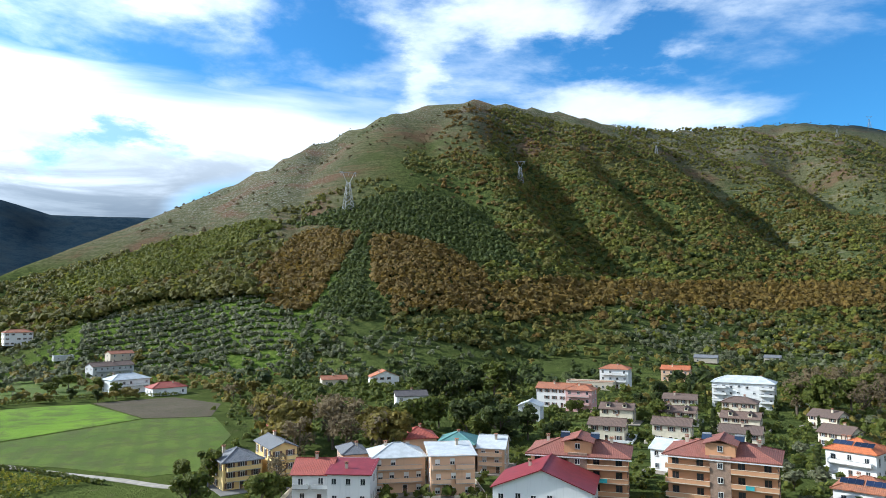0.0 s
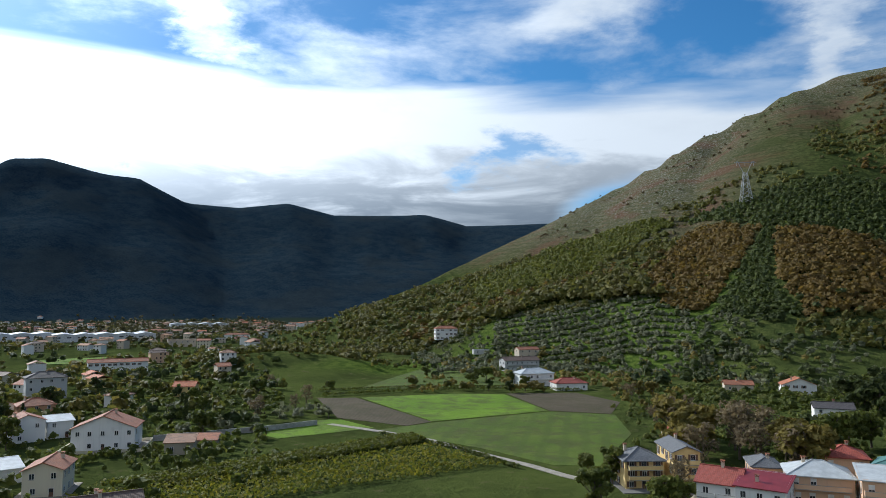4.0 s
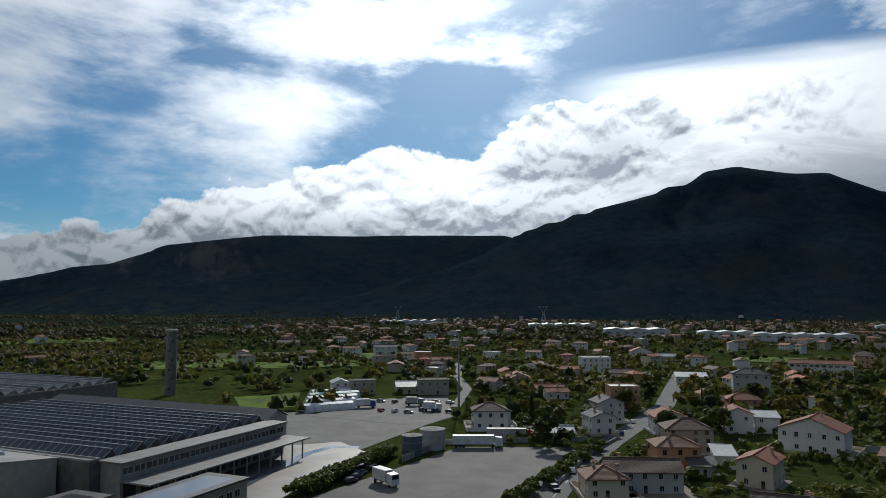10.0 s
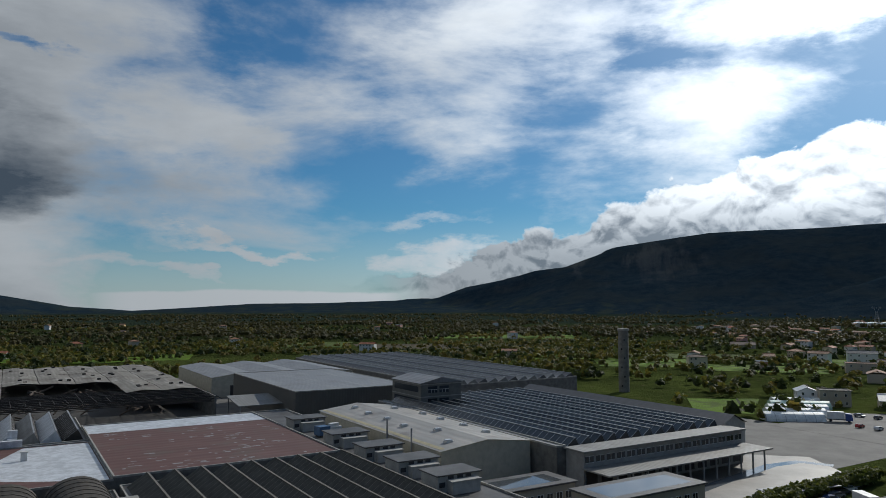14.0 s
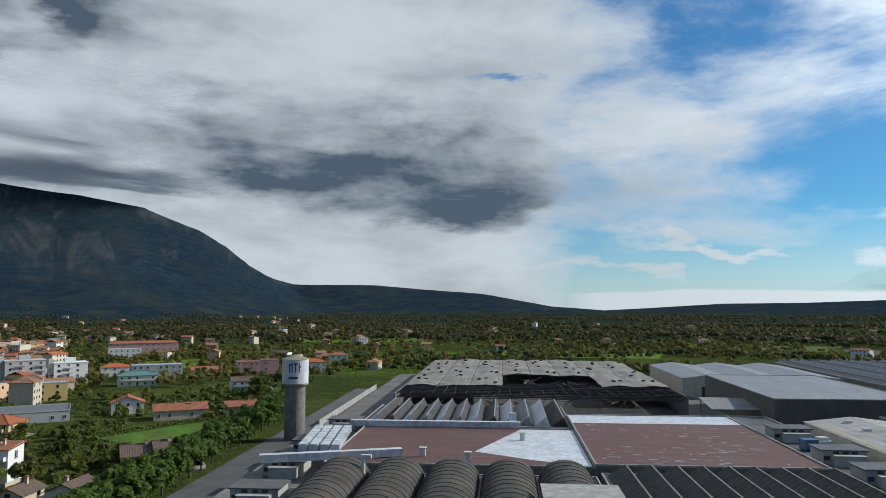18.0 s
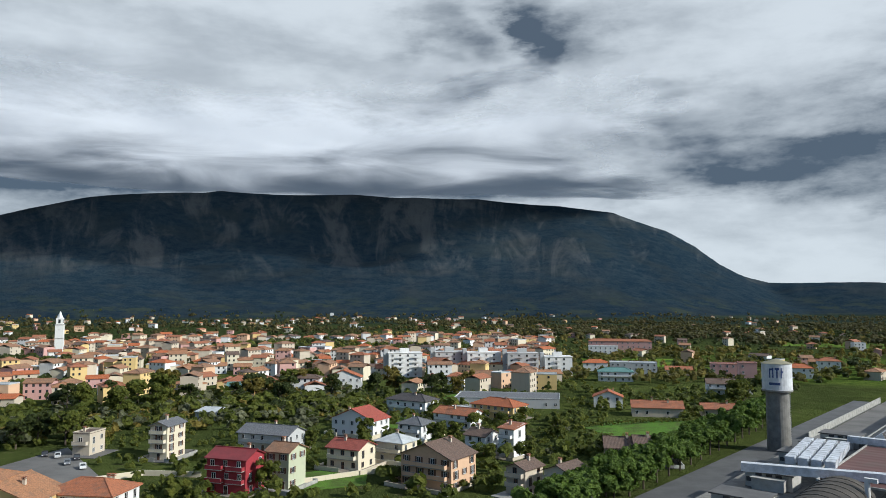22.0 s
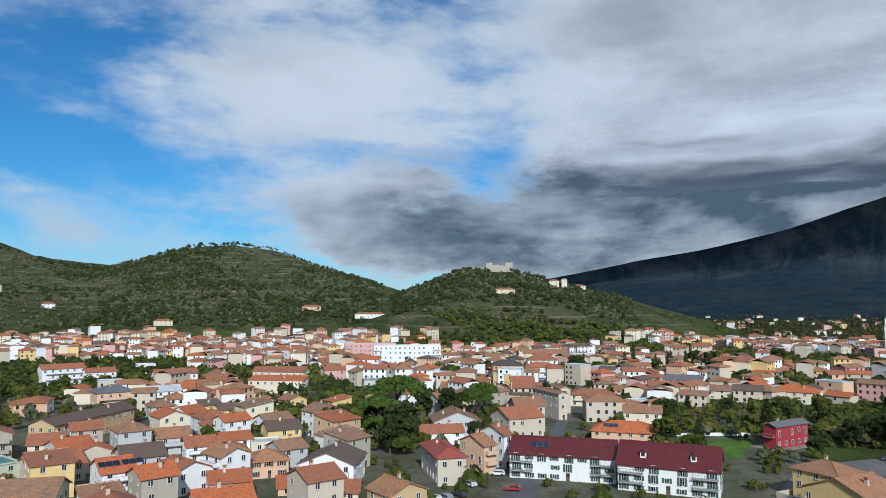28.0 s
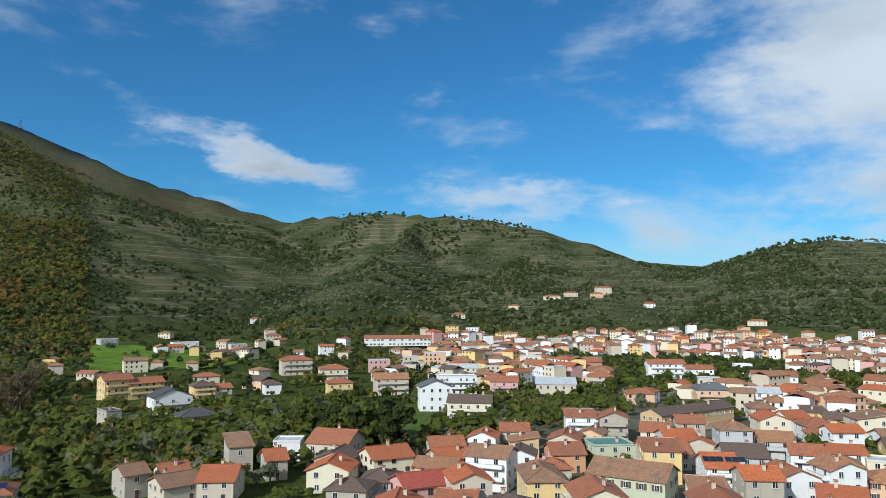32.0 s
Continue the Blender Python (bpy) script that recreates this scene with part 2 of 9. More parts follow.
def tiles(c, old=0.3):
    """Clay roof tiles: rows of rounded tiles, single tiles varied, lichen on old ones."""
    key = ("tiles", c, old)
    if key in MATS:
        return MATS[key]
    m, t, b = base_mat("clay_roof_tiles")
    p = where(t)
    sep = node(t, "ShaderNodeSeparateXYZ", Vector=p)
    u, v = Num(t, sep.outputs[0]), Num(t, sep.outputs[1])
    ru, rv = (u + v) * 2.6, (u - v) * 2.6
    cell = node(t, "ShaderNodeTexWhiteNoise", Vector=vec(t, ru.op("FLOOR"), rv.op("FLOOR"), 1.0))
    single = Num(t, cell.outputs["Value"])
    patch = fbm(t, place(t), 0.45, 5.0, 0.65)
    fine = fbm(t, place(t), 3.5, 4.0, 0.6)
    col = mix(t, single, tone(c, 0.72), tone(c, 1.22))
    col = mix(t, (patch.step(0.48, 0.7) * old + fine.step(0.55, 0.8) * old * 0.7).clamp(), col, (0.13, 0.105, 0.085))
    col = mix(t, chance(t) * 0.6, col, tuple(v * 0.5 + 0.02 for v in c))
    col = mix(t, (patch * 0.5 + fine * 0.5).step(0.5, 0.62) * 0.35, col, tone(c, 0.5))
    t.links.new(col, b.inputs["Base Color"])
    b.inputs["Roughness"].default_value = 0.8
    ridges = (u * 15.0).op("SINE") + (v * 15.0).op("SINE")
    bump(t, b, ridges, 0.45, 0.05)
    MATS[key] = m
    return m


def leaf(name, a, b_, dead=0.0):
    """Foliage: every leaf clump has its own tone, every plant its own."""
    m, t, b = base_mat(name)
    a, b_ = [(c[0] * 1.30, c[1] * 1.14, c[2]) for c in (a, b_)]
    isl = island(t)
    wide = fbm(t, place(t), 0.045, 4.0, 0.6)
    col = mix(t, isl, a, b_)
    col = mix(t, (chance(t) * 0.5 + wide.step(0.4, 0.65) * 0.5).clamp() * 0.7, col, tone(a, 0.8) if not dead else (dead, dead * 0.62, dead * 0.2))
    t.links.new(col, b.inputs["Base Color"])
    tuft = fbm(t, place(t), 1.1, 4.0, 0.7)
    col = mix(t, tuft.step(0.62, 0.36) * 0.45, col, tone(a, 0.45))
    t.links.new(col, b.inputs["Base Color"])
    bump(t, b, tuft, 1.0, 1.8)
    b.inputs["Roughness"].default_value = 0.65
    b.inputs["Specular IOR Level"].default_value = 0.25
    shine = node(t, "ShaderNodeBsdfTranslucent", Color=col)
    both = node(t, "ShaderNodeMixShader", Fac=0.35)
    t.links.new(b.outputs[0], both.inputs[1])
    t.links.new(shine.outputs[0], both.inputs[2])
    t.links.new(both.outputs[0], t.nodes["Material Output"].inputs[0])
    return m


def meadow(name, c, c2, scale=0.05, rows=None):
    """Grass or crop land, blotchy, with rows if it has a direction."""
    m, t, b = base_mat(name)
    p = place(t)
    big, mid_, fine = fbm(t, p, scale, 5.0, 0.65), fbm(t, p, scale * 7, 4.0, 0.6), fbm(t, p, 2.2, 4.0, 0.7)
    fac = (big.step(0.36, 0.66) * 0.55 + mid_.step(0.35, 0.68) * 0.3 + fine * 0.25).clamp()
    col = mix(t, fac, c, c2)
    worn = fbm(t, p, scale * 2.2 + 0.01, 6.0, 0.7, 0.5)
    col = mix(t, worn.step(0.44, 0.60) * 0.6, col, (0.062, 0.06, 0.026))
    col = mix(t, (fine * 0.5 + mid_ * 0.5).step(0.50, 0.60) * 0.45, col, tone(c, 0.62))
    if rows:
        sep = node(t, "ShaderNodeSeparateXYZ", Vector=p)
        k = radians(rows[0])
        line = ((Num(t, sep.outputs[0]) * math.cos(k) + Num(t, sep.outputs[1]) * math.sin(k)) * (6.2832 / rows[1]) + mid_ * 2.0).op("SINE")
        col = mix(t, line.step(-0.2, 0.9) * 0.55, col, rows[2])
    t.links.new(col, b.inputs["Base Color"])
    b.inputs["Roughness"].default_value = 0.95
    b.inputs["Specular IOR Level"].default_value = 0.1
    bump(t, b, fine + mid_, 0.6, 0.35)
    return m


def glassy(name, c, rough=0.12):
    m, t, b = base_mat(name)
    col = mix(t, chance(t), tone(c, 0.5), tone(c, 1.6))
    t.links.new(col, b.inputs["Base Color"])
    b.inputs["Roughness"].default_value = rough
    return m


def corrugated(name, c, along=(1, 0), pitch=1.0, rust=0.2, rough=0.55, metal=0.0, streak_c=(0.5, 0.5, 0.5)):
    """Sheet roofing with ribs, stains and pale worn streaks."""
    m, t, b = base_mat(name)
    p = where(t)
    sep = node(t, "ShaderNodeSeparateXYZ", Vector=p)
    x, y, z = (Num(t, sep.outputs[i]) for i in range(3))
    a = x * along[0] + y * along[1]
    o = x * along[1] + y * along[0]
    stain = fbm(t, vec(t, a * 0.5, o * 0.09, z * 0.2), 0.6, 6.0, 0.65)
    spots = fbm(t, p, 0.12, 6.0, 0.65)
    fine = fbm(t, p, 5.0, 3.0)
    col = mix(t, stain.step(0.45, 0.72) * 0.6, c, streak_c)
    col = mix(t, spots.step(0.5, 0.68) * rust, col, (0.10, 0.075, 0.06))
    col = mix(t, fine * 0.2, col, tone(c, 0.6))
    t.links.new(col, b.inputs["Base Color"])
    b.inputs["Roughness"].default_value, b.inputs["Metallic"].default_value = rough, metal
    bump(t, b, (a * (6.2832 / pitch)).op("SINE"), 0.35, 0.06)
    return m


WHITE = (0.78, 0.77, 0.74)
CREAM = (0.70, 0.62, 0.46)
YELLOW = (0.72, 0.52, 0.22)
PEACH = (0.68, 0.44, 0.28)
ORANGE = (0.58, 0.30, 0.15)
BEIGE = (0.56, 0.48, 0.37)
STONE = (0.42, 0.37, 0.29)
GREYW = (0.50, 0.50, 0.49)
PINK = (0.62, 0.36, 0.32)
CRIMSON = (0.32, 0.03, 0.04)
OCHRE = (0.55, 0.38, 0.20)
OLIVEW = (0.50, 0.52, 0.36)
R_RED = tiles((0.34, 0.07, 0.045), 0.1)
R_ORANGE = tiles((0.46, 0.125, 0.038), 0.25)
R_CLAY = tiles((0.36, 0.125, 0.055), 0.5)
R_OLD = tiles((0.31, 0.16, 0.085), 0.75)
R_BROWN = tiles((0.135, 0.085, 0.062), 0.3)
R_TAN = tiles((0.36, 0.17, 0.08), 0.45)
R_GREY = tiles((0.14, 0.145, 0.155), 0.15)
R_DARK = tiles((0.075, 0.065, 0.065), 0.1)
R_METAL_RED = plain("red_sheet_roof", (0.20, 0.022, 0.026), 0.5)
R_MAROON = plain("maroon_sheet_roof", (0.105, 0.016, 0.018), 0.5)
R_TEAL = plain("teal_sheet_roof", (0.10, 0.22, 0.20), 0.5)
R_PALE = plain("pale_sheet_roof", (0.48, 0.50, 0.50), 0.45)
GLASS = glassy("dark_window_glass", (0.03, 0.035, 0.04))
FRAME = plain("white_window_frame", (0.68, 0.67, 0.64), 0.5)
BROWNWOOD = plain("brown_wood", (0.12, 0.06, 0.035), 0.6)
GREENPAINT = plain("green_shutter_paint", (0.05, 0.10, 0.07), 0.6)
CONCRETE = plain("weathered_concrete", (0.36, 0.35, 0.32), 0.9, 0, 0.4)
DARKMETAL = plain("dark_metal", (0.06, 0.06, 0.065), 0.5, 0.3)
STEEL = plain("galvanised_steel", (0.36, 0.37, 0.38), 0.45, 0.6)
ASPHALT = plain("asphalt", (0.095, 0.095, 0.095), 0.85, 0, 0.35, 0.4)
YARD = plain("worn_yard_asphalt", (0.145, 0.138, 0.128), 0.85, 0, 0.4, 0.25)
WETYARD = plain("damp_concrete_yard", (0.22, 0.195, 0.165), 0.5, 0, 0.45, 0.25)
PAVERS = plain("buff_concrete_pavers", (0.25, 0.215, 0.17), 0.85, 0, 0.4, 0.8)
PALEYARD = plain("pale_concrete_yard", (0.34, 0.33, 0.30), 0.85, 0, 0.35, 0.6)
PAINT = plain("white_road_paint", (0.7, 0.7, 0.68), 0.7)
BARK = plain("bark", (0.11, 0.085, 0.06), 0.95, 0, 0.4, 3.0)
L_BROAD = leaf("broad_leaves", (0.085, 0.125, 0.022), (0.20, 0.235, 0.045))
L_GOLD = leaf("autumn_leaves", (0.17, 0.165, 0.04), (0.28, 0.24, 0.06))
L_DARK = leaf("dark_evergreen_leaves", (0.042, 0.068, 0.020), (0.10, 0.135, 0.036))
L_OLIVE = leaf("olive_leaves", (0.12, 0.15, 0.085), (0.27, 0.31, 0.20))
L_PINE = leaf("pine_needles", (0.085, 0.16, 0.028), (0.16, 0.27, 0.05))
L_BARE = leaf("thin_brown_twigs", (0.17, 0.145, 0.09), (0.25, 0.22, 0.13))
# ---- ground: valley floor and mountains, one sheet ----
def ridge(points, wide, power=1.1, rough=0.10):
    """A crest: bearing, distance, height and, where it differs, the width of the slope below each point."""
    return [(at(p[0], p[1]), p[2] + 7.0, p[3] if len(p) > 3 else wide) for p in points], wide, power, rough


RIDGES = [
    # the plantation hill and the long ridge behind it
    ridge([(40, 930, 5, 120), (38, 940, 34, 160), (32.1, 1000, 73, 330), (22.8, 1200, 173, 600), (17.2, 1300, 249, 780), (11, 1400, 350, 900), (3.9, 1500, 456), (-2.1, 1550, 500), (-10, 1700, 503)], 1020, 1.12, 0.025),
    ridge([(-10, 1700, 501, 1180), (-14.4, 1800, 484, 1250), (-17.1, 1950, 507, 1380), (-22.7, 2200, 557, 1600), (-26.6, 2400, 601, 1780), (-31.3, 2600, 611, 1950), (-34.9, 2600, 549, 1900), (-39.5, 2500, 449, 1700), (-43.5, 2400, 394, 1550), (-49, 2300, 317, 1300), (-54, 2200, 270, 1100)], 1500, 1.3, 0.06),
    # spurs that run down from the long ridge
    ridge([(-14.4, 1800, 484), (-13, 1350, 330), (-12, 1000, 120)], 400, 1.2, 0.06),
    ridge([(-26.6, 2400, 601), (-28, 1700, 330), (-30, 1250, 110)], 560, 1.2, 0.06),
    # olive hills to the north, the castle hill
    ridge([(-51.7, 2100, 295), (-58, 1900, 288), (-61.7, 1800, 270), (-65.1, 1750, 257), (-69.5, 1700, 229), (-74.4, 1650, 182), (-79.1, 1600, 131), (-82.8, 1600, 121)], 800, 1.1, 0.07),
    ridge([(-61, 1800, 260), (-59, 1350, 150), (-56, 1050, 62)], 420, 1.1, 0.08),
    ridge([(-83.6, 1600, 123), (-85.7, 1550, 137), (-88.7, 1500, 158), (-91.4, 1500, 165), (-94.4, 1500, 156), (-97.9, 1450, 119), (-101.5, 1400, 84, 350), (-104, 1350, 50, 250)], 620, 1.0, 0.05),
    ridge([(-104.6, 1200, 44, 200), (-107.2, 1150, 78), (-110, 1110, 96), (-113.6, 1110, 93), (-116.1, 1120, 80), (-120.5, 1150, 60), (-123, 1150, 10, 200)], 360, 1.05, 0.06),
    # the great massif in the east with its tail
    ridge([(-113, 4200, 150, 500), (-116, 4200, 190, 700), (-123.6, 4200, 297, 1300), (-128.6, 4200, 353), (-134.4, 4200, 452), (-138, 4200, 540), (-141.6, 4200, 617), (-150.8, 4300, 715), (-161.3, 4300, 725), (-171.3, 4300, 700), (-177.7, 4300, 650), (-182, 4300, 600, 1900), (-185.8, 4300, 486, 1300), (-188.1, 4200, 371, 800), (-191.7, 4100, 185, 500)], 2150, 1.45, 0.13),
    ridge([(168.3, 4100, 185), (165, 4000, 150), (160.5, 4000, 150), (151.6, 4000, 101), (146.1, 4000, 30), (143, 4000, -5)], 800, 1.3, 0.1),
    # far blue hills
    ridge([(140, 4700, -5), (133, 4700, 48), (128, 4700, 52), (122, 4700, 70), (118.8, 4600, 100, 400), (113, 4500, 233, 600), (111, 4500, 274, 700), (108.6, 4500, 290, 900), (104.3, 4500, 410), (97.7, 4500, 480), (89.5, 4500, 490), (78.4, 4500, 490)], 1500, 1.25, 0.05),
    # the dark mountain across the valley in the southwest
    ridge([(95.6, 2600, 10, 300), (87.3, 2900, 129, 600), (80.6, 3000, 241, 900), (76.1, 3200, 385, 1200), (71, 3400, 502), (66.4, 3400, 566), (62.8, 3500, 668), (60.6, 3500, 682), (56.8, 3500, 629), (54.7, 3500, 622), (50.8, 3600, 525), (47.2, 3600, 515), (43.5, 3600, 546), (39.9, 3600, 490), (32.4, 3600, 498), (29.1, 3600, 440), (22.8, 3600, 450), (15, 3600, 380)], 1450, 1.15, 0.09),
    # a low quarried knoll beside the meadows
    ridge([(47, 550, 3), (44, 535, 7), (40, 530, 3)], 70, 0.9, 0.3),
]


# ravines in the wooded flank: places with depth and half width
RAVINES = [
    ([(-4.4, 1500), (-5.6, 1328), (-8.1, 1172), (-9.8, 990), (-13.3, 900), (-15, 800)], 46, 75),
    ([(-17.8, 1640), (-22.6, 1428), (-26.3, 1200), (-31.2, 1060)], 46, 85),
    ([(-0.3, 1056), (-3.5, 936), (-5.5, 850)], 20, 45),
    ([(-11.4, 1440), (-14.4, 1240), (-17.6, 1120), (-19.5, 1010)], 38, 70),
    ([(-25, 1900), (-29, 1600), (-33, 1400)], 50, 110),
]


def field_noise(x, y, scale, seed, octaves=4):
    """Smooth value noise over the plan."""
    out, amp, tot = np.zeros_like(x), 1.0, 0.0
    for o in range(octaves):
        u, v = x / scale + seed * 17.3 + o * 5.7, y / scale + seed * 9.1 + o * 3.3
        iu, iv = np.floor(u), np.floor(v)
        fu, fv = u - iu, v - iv
        fu, fv = fu * fu * (3 - 2 * fu), fv * fv * (3 - 2 * fv)

        def rnd(a, b):
            s = np.sin(a * 127.1 + b * 311.7 + seed * 74.7) * 43758.5453
            return s - np.floor(s)

        n = (rnd(iu, iv) * (1 - fu) + rnd(iu + 1, iv) * fu) * (1 - fv) + (rnd(iu, iv + 1) * (1 - fu) + rnd(iu + 1, iv + 1) * fu) * fv
        out += (n - 0.5) * amp
        tot += amp
        amp *= 0.5
        scale = scale * 0.5
    return out / tot


def land(x, y):
    """Height of the ground at plan places (arrays)."""
    x, y = np.asarray(x, float), np.asarray(y, float)
    z, rad = np.zeros_like(x), np.maximum(np.hypot(x, y), 1.0)
    for pts, wide, power, rough in RIDGES:
        best, slope = np.zeros_like(x), np.zeros_like(x)
        for (a, ha, wa), (b, hb, wb) in zip(pts, pts[1:]):
            ax, ay, bx, by = a.x, a.y, b.x, b.y
            ll = (bx - ax) ** 2 + (by - ay) ** 2
            k = np.clip(((x - ax) * (bx - ax) + (y - ay) * (by - ay)) / ll, 0, 1)
            ox, oy = x - ax - k * (bx - ax), y - ay - k * (by - ay)
            side = (ox * y - oy * x) / rad
            d = np.sqrt(ox * ox + oy * oy + 1.3 * side * side)
            h = ha + (hb - ha) * k
            s = np.clip(1 - d / (wa + (wb - wa) * k), 0, 1)
            now = h * s ** power
            slope = np.where(now > best, 4 * s * (1 - s), slope)
            best = np.maximum(best, now)
        gully = field_noise(x, y, wide * 0.45, len(pts), 5)
        best = best * (1 + gully * rough * 6 * slope)
        z = np.maximum(z, best)
    for line, deep, half in RAVINES:
        cut = np.zeros_like(x)
        pts = [at(*p) for p in line]
        for i, (a, b) in enumerate(zip(pts, pts[1:])):
            ll = (b.x - a.x) ** 2 + (b.y - a.y) ** 2
            k = np.clip(((x - a.x) * (b.x - a.x) + (y - a.y) * (b.y - a.y)) / ll, 0, 1)
            d = np.hypot(x - a.x - k * (b.x - a.x), y - a.y - k * (b.y - a.y))
            along = (i + k) / (len(pts) - 1)
            cut = np.maximum(cut, np.clip(1 - d / half, 0, 1) ** 1.3 * np.minimum(1.0, 5 * along) * np.minimum(1.0, 5 * (1 - along)))
        z = z - deep * cut * np.clip(z / 60, 0, 1)
    return z


GRID_B, GRID_R = np.arange(0, 361) * 1.0, np.arange(0, 626) * 8.0
_r, _b = np.meshgrid(GRID_R, np.radians(GRID_B), indexing="ij")
GRID_Z = land(-np.sin(_b) * _r, np.cos(_b) * _r).tolist()


def ground_z(x, y):
    """Ground height at one place, read between grid points."""
    r, b = min(math.hypot(x, y), 4990.0) / 8.0, math.degrees(math.atan2(-x, y)) % 360.0
    i, j = int(r), min(int(b), 359)
    fr, fb = r - i, b - j
    z0, z1 = GRID_Z[i], GRID_Z[i + 1]
    return (z0[j] * (1 - fb) + z0[j + 1] * fb) * (1 - fr) + (z1[j] * (1 - fb) + z1[j + 1] * fb) * fr



def spot(bearing, rng):
    p = at(bearing, rng)
    return Vector((p.x, p.y, ground_z(p.x, p.y)))


def mesh_from(name, verts, faces, mats, smooth=False):
    me = bpy.data.meshes.new(name)
    me.from_pydata([tuple(v) for v in verts], [], faces)
    for m in mats if isinstance(mats, (list, tuple)) else [mats]:
        me.materials.append(m)
    if smooth:
        me.polygons.foreach_set("use_smooth", [True] * len(me.polygons))
    me.update()
    return me


def land_material():
    m, t, b = base_mat("valley_and_mountain_land")
    p = place(t)
    sep = node(t, "ShaderNodeSeparateXYZ", Vector=p)
    x, y, z = (Num(t, sep.outputs[i]) for i in range(3))
    big, mid_, fine, grit = fbm(t, p, 0.004, 6.0, 0.6), fbm(t, p, 0.02, 6.0, 0.65), fbm(t, p, 0.16, 5.0, 0.7), fbm(t, p, 1.4, 4.0, 0.7)
    grass = mix(t, (mid_.step(0.38, 0.64) * 0.6 + fine * 0.4), (0.040, 0.052, 0.017), (0.090, 0.112, 0.030))
    grass = mix(t, fine.step(0.56, 0.72) * 0.6, grass, (0.12, 0.095, 0.06))
    wood = mix(t, fine.step(0.35, 0.66), (0.013, 0.022, 0.014), (0.036, 0.048, 0.022))
    wood = mix(t, mid_.step(0.45, 0.66) * 0.5, wood, (0.05, 0.044, 0.02))
    moor = mix(t, fine.step(0.35, 0.68), (0.062, 0.064, 0.03), (0.125, 0.118, 0.066))
    moor = mix(t, mid_.step(0.5, 0.7) * 0.6, moor, (0.12, 0.065, 0.04))
    rock = mix(t, grit, (0.20, 0.19, 0.17), (0.36, 0.35, 0.32))
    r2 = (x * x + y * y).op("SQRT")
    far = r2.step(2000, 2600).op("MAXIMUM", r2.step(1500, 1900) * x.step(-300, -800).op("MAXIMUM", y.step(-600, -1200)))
    high = (z + (big - 0.5) * 260 + (mid_ - 0.5) * 120)
    canopy = mix(t, fine.step(0.38, 0.64), (0.036, 0.05, 0.016), (0.078, 0.092, 0.028))
    # beech and pine woods of the far mountains, distance haze painted in as blue
    hazed_wood = mix(t, (mid_ * 0.5 + fine * 0.5).step(0.40, 0.60), (0.011, 0.023, 0.037), (0.025, 0.039, 0.050))
    hazed_wood = mix(t, big.step(0.46, 0.62) * 0.45, hazed_wood, (0.030, 0.038, 0.040))
    wood = mix(t, far.rsub(1.0), hazed_wood, canopy)
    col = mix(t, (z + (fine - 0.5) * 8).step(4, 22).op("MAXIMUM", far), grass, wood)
    col = mix(t, r2.step(550, 1100) * z.step(12, 4) * (mid_ * 0.6 + 0.35), col, (0.026, 0.036, 0.016))
    plots = fbm(t, p, 0.009, 6.0, 0.7)
    col = mix(t, far * y.step(0, -900) * z.step(110, 25) * plots.step(0.50, 0.62) * 0.5, col, (0.050, 0.062, 0.038))
    steps_ = x.step(-85, -125) * x.step(-345, -300) * r2.step(470, 500) * r2.step(745, 700)
    col = mix(t, steps_ * 0.9, col, mix(t, fine.step(0.35, 0.65), (0.05, 0.085, 0.016), (0.115, 0.155, 0.03)))
    dry = mix(t, (mid_ * 0.6 + fine * 0.4).step(0.38, 0.62), (0.034, 0.046, 0.02), (0.098, 0.098, 0.05))
    pasture = fbm(t, p, 0.0075, 5.0, 0.6, 0.8)
    dry = mix(t, pasture.step(0.52, 0.62) * 0.75, dry, mix(t, fine, (0.10, 0.088, 0.046), (0.17, 0.145, 0.085)))
    dry = mix(t, pasture.step(0.44, 0.34) * 0.7, dry, (0.030, 0.042, 0.017))
    ledge = ((z * 0.55) + mid_ * 5.0).op("SINE").step(0.86, 0.98) * pasture.step(0.44, 0.54)
    dry = mix(t, ledge * 0.5, dry, (0.26, 0.24, 0.19))
    col = mix(t, x.step(350, 700) * far.rsub(1.0) * z.step(6, 30) * 0.9, col, dry)
    bare = (high.step(250, 360).op("MAXIMUM", x.step(-30, -170) * (z + (mid_ - 0.5) * 60).step(70, 130))) * far.rsub(1.0)
    terrace = ((z * 0.75) + mid_ * 9.0).op("SINE").step(0.1, 0.9)
    moor = mix(t, terrace * 0.5, moor, (0.052, 0.056, 0.026))
    blush = fbm(t, p, 0.011, 5.0, 0.6, 0.6)
    moor = mix(t, blush.step(0.52, 0.64) * 0.7, moor, (0.115, 0.062, 0.042))
    moor = mix(t, blush.step(0.46, 0.36) * 0.6, moor, (0.050, 0.062, 0.024))
    col = mix(t, bare, col, moor)
    pebble = fbm(t, p, 0.33, 5.0, 0.75)
    stones = pebble.step(0.52, 0.60) * (high.step(330, 460) * 0.7).op("MAXIMUM", x.step(-120, -260) * z.step(90, 220))
    col = mix(t, stones * far.rsub(1.0) * 0.85, col, rock)
    # limestone ribs and screes that run down the great massif
    sweep = y.op("ARCTAN2", x) * 4000.0
    ribs = fbm(t, vec(t, sweep * 0.0062, z * 0.0030, 0.0), 1.0, 9.0, 0.68, 0.8)
    scree = fbm(t, vec(t, sweep * 0.0016, z * 0.0022, 3.0), 1.0, 6.0, 0.6, 1.0)
    crag = (ribs * 0.6 + scree * 0.4).step(0.47, 0.60) * (z + (big - 0.5) * 400).step(90, 280) * y.step(-300, -900)
    col = mix(t, crag * far * 0.5, col, mix(t, fine, (0.060, 0.068, 0.075), (0.14, 0.14, 0.135)))
    t.links.new(col, b.inputs["Base Color"])
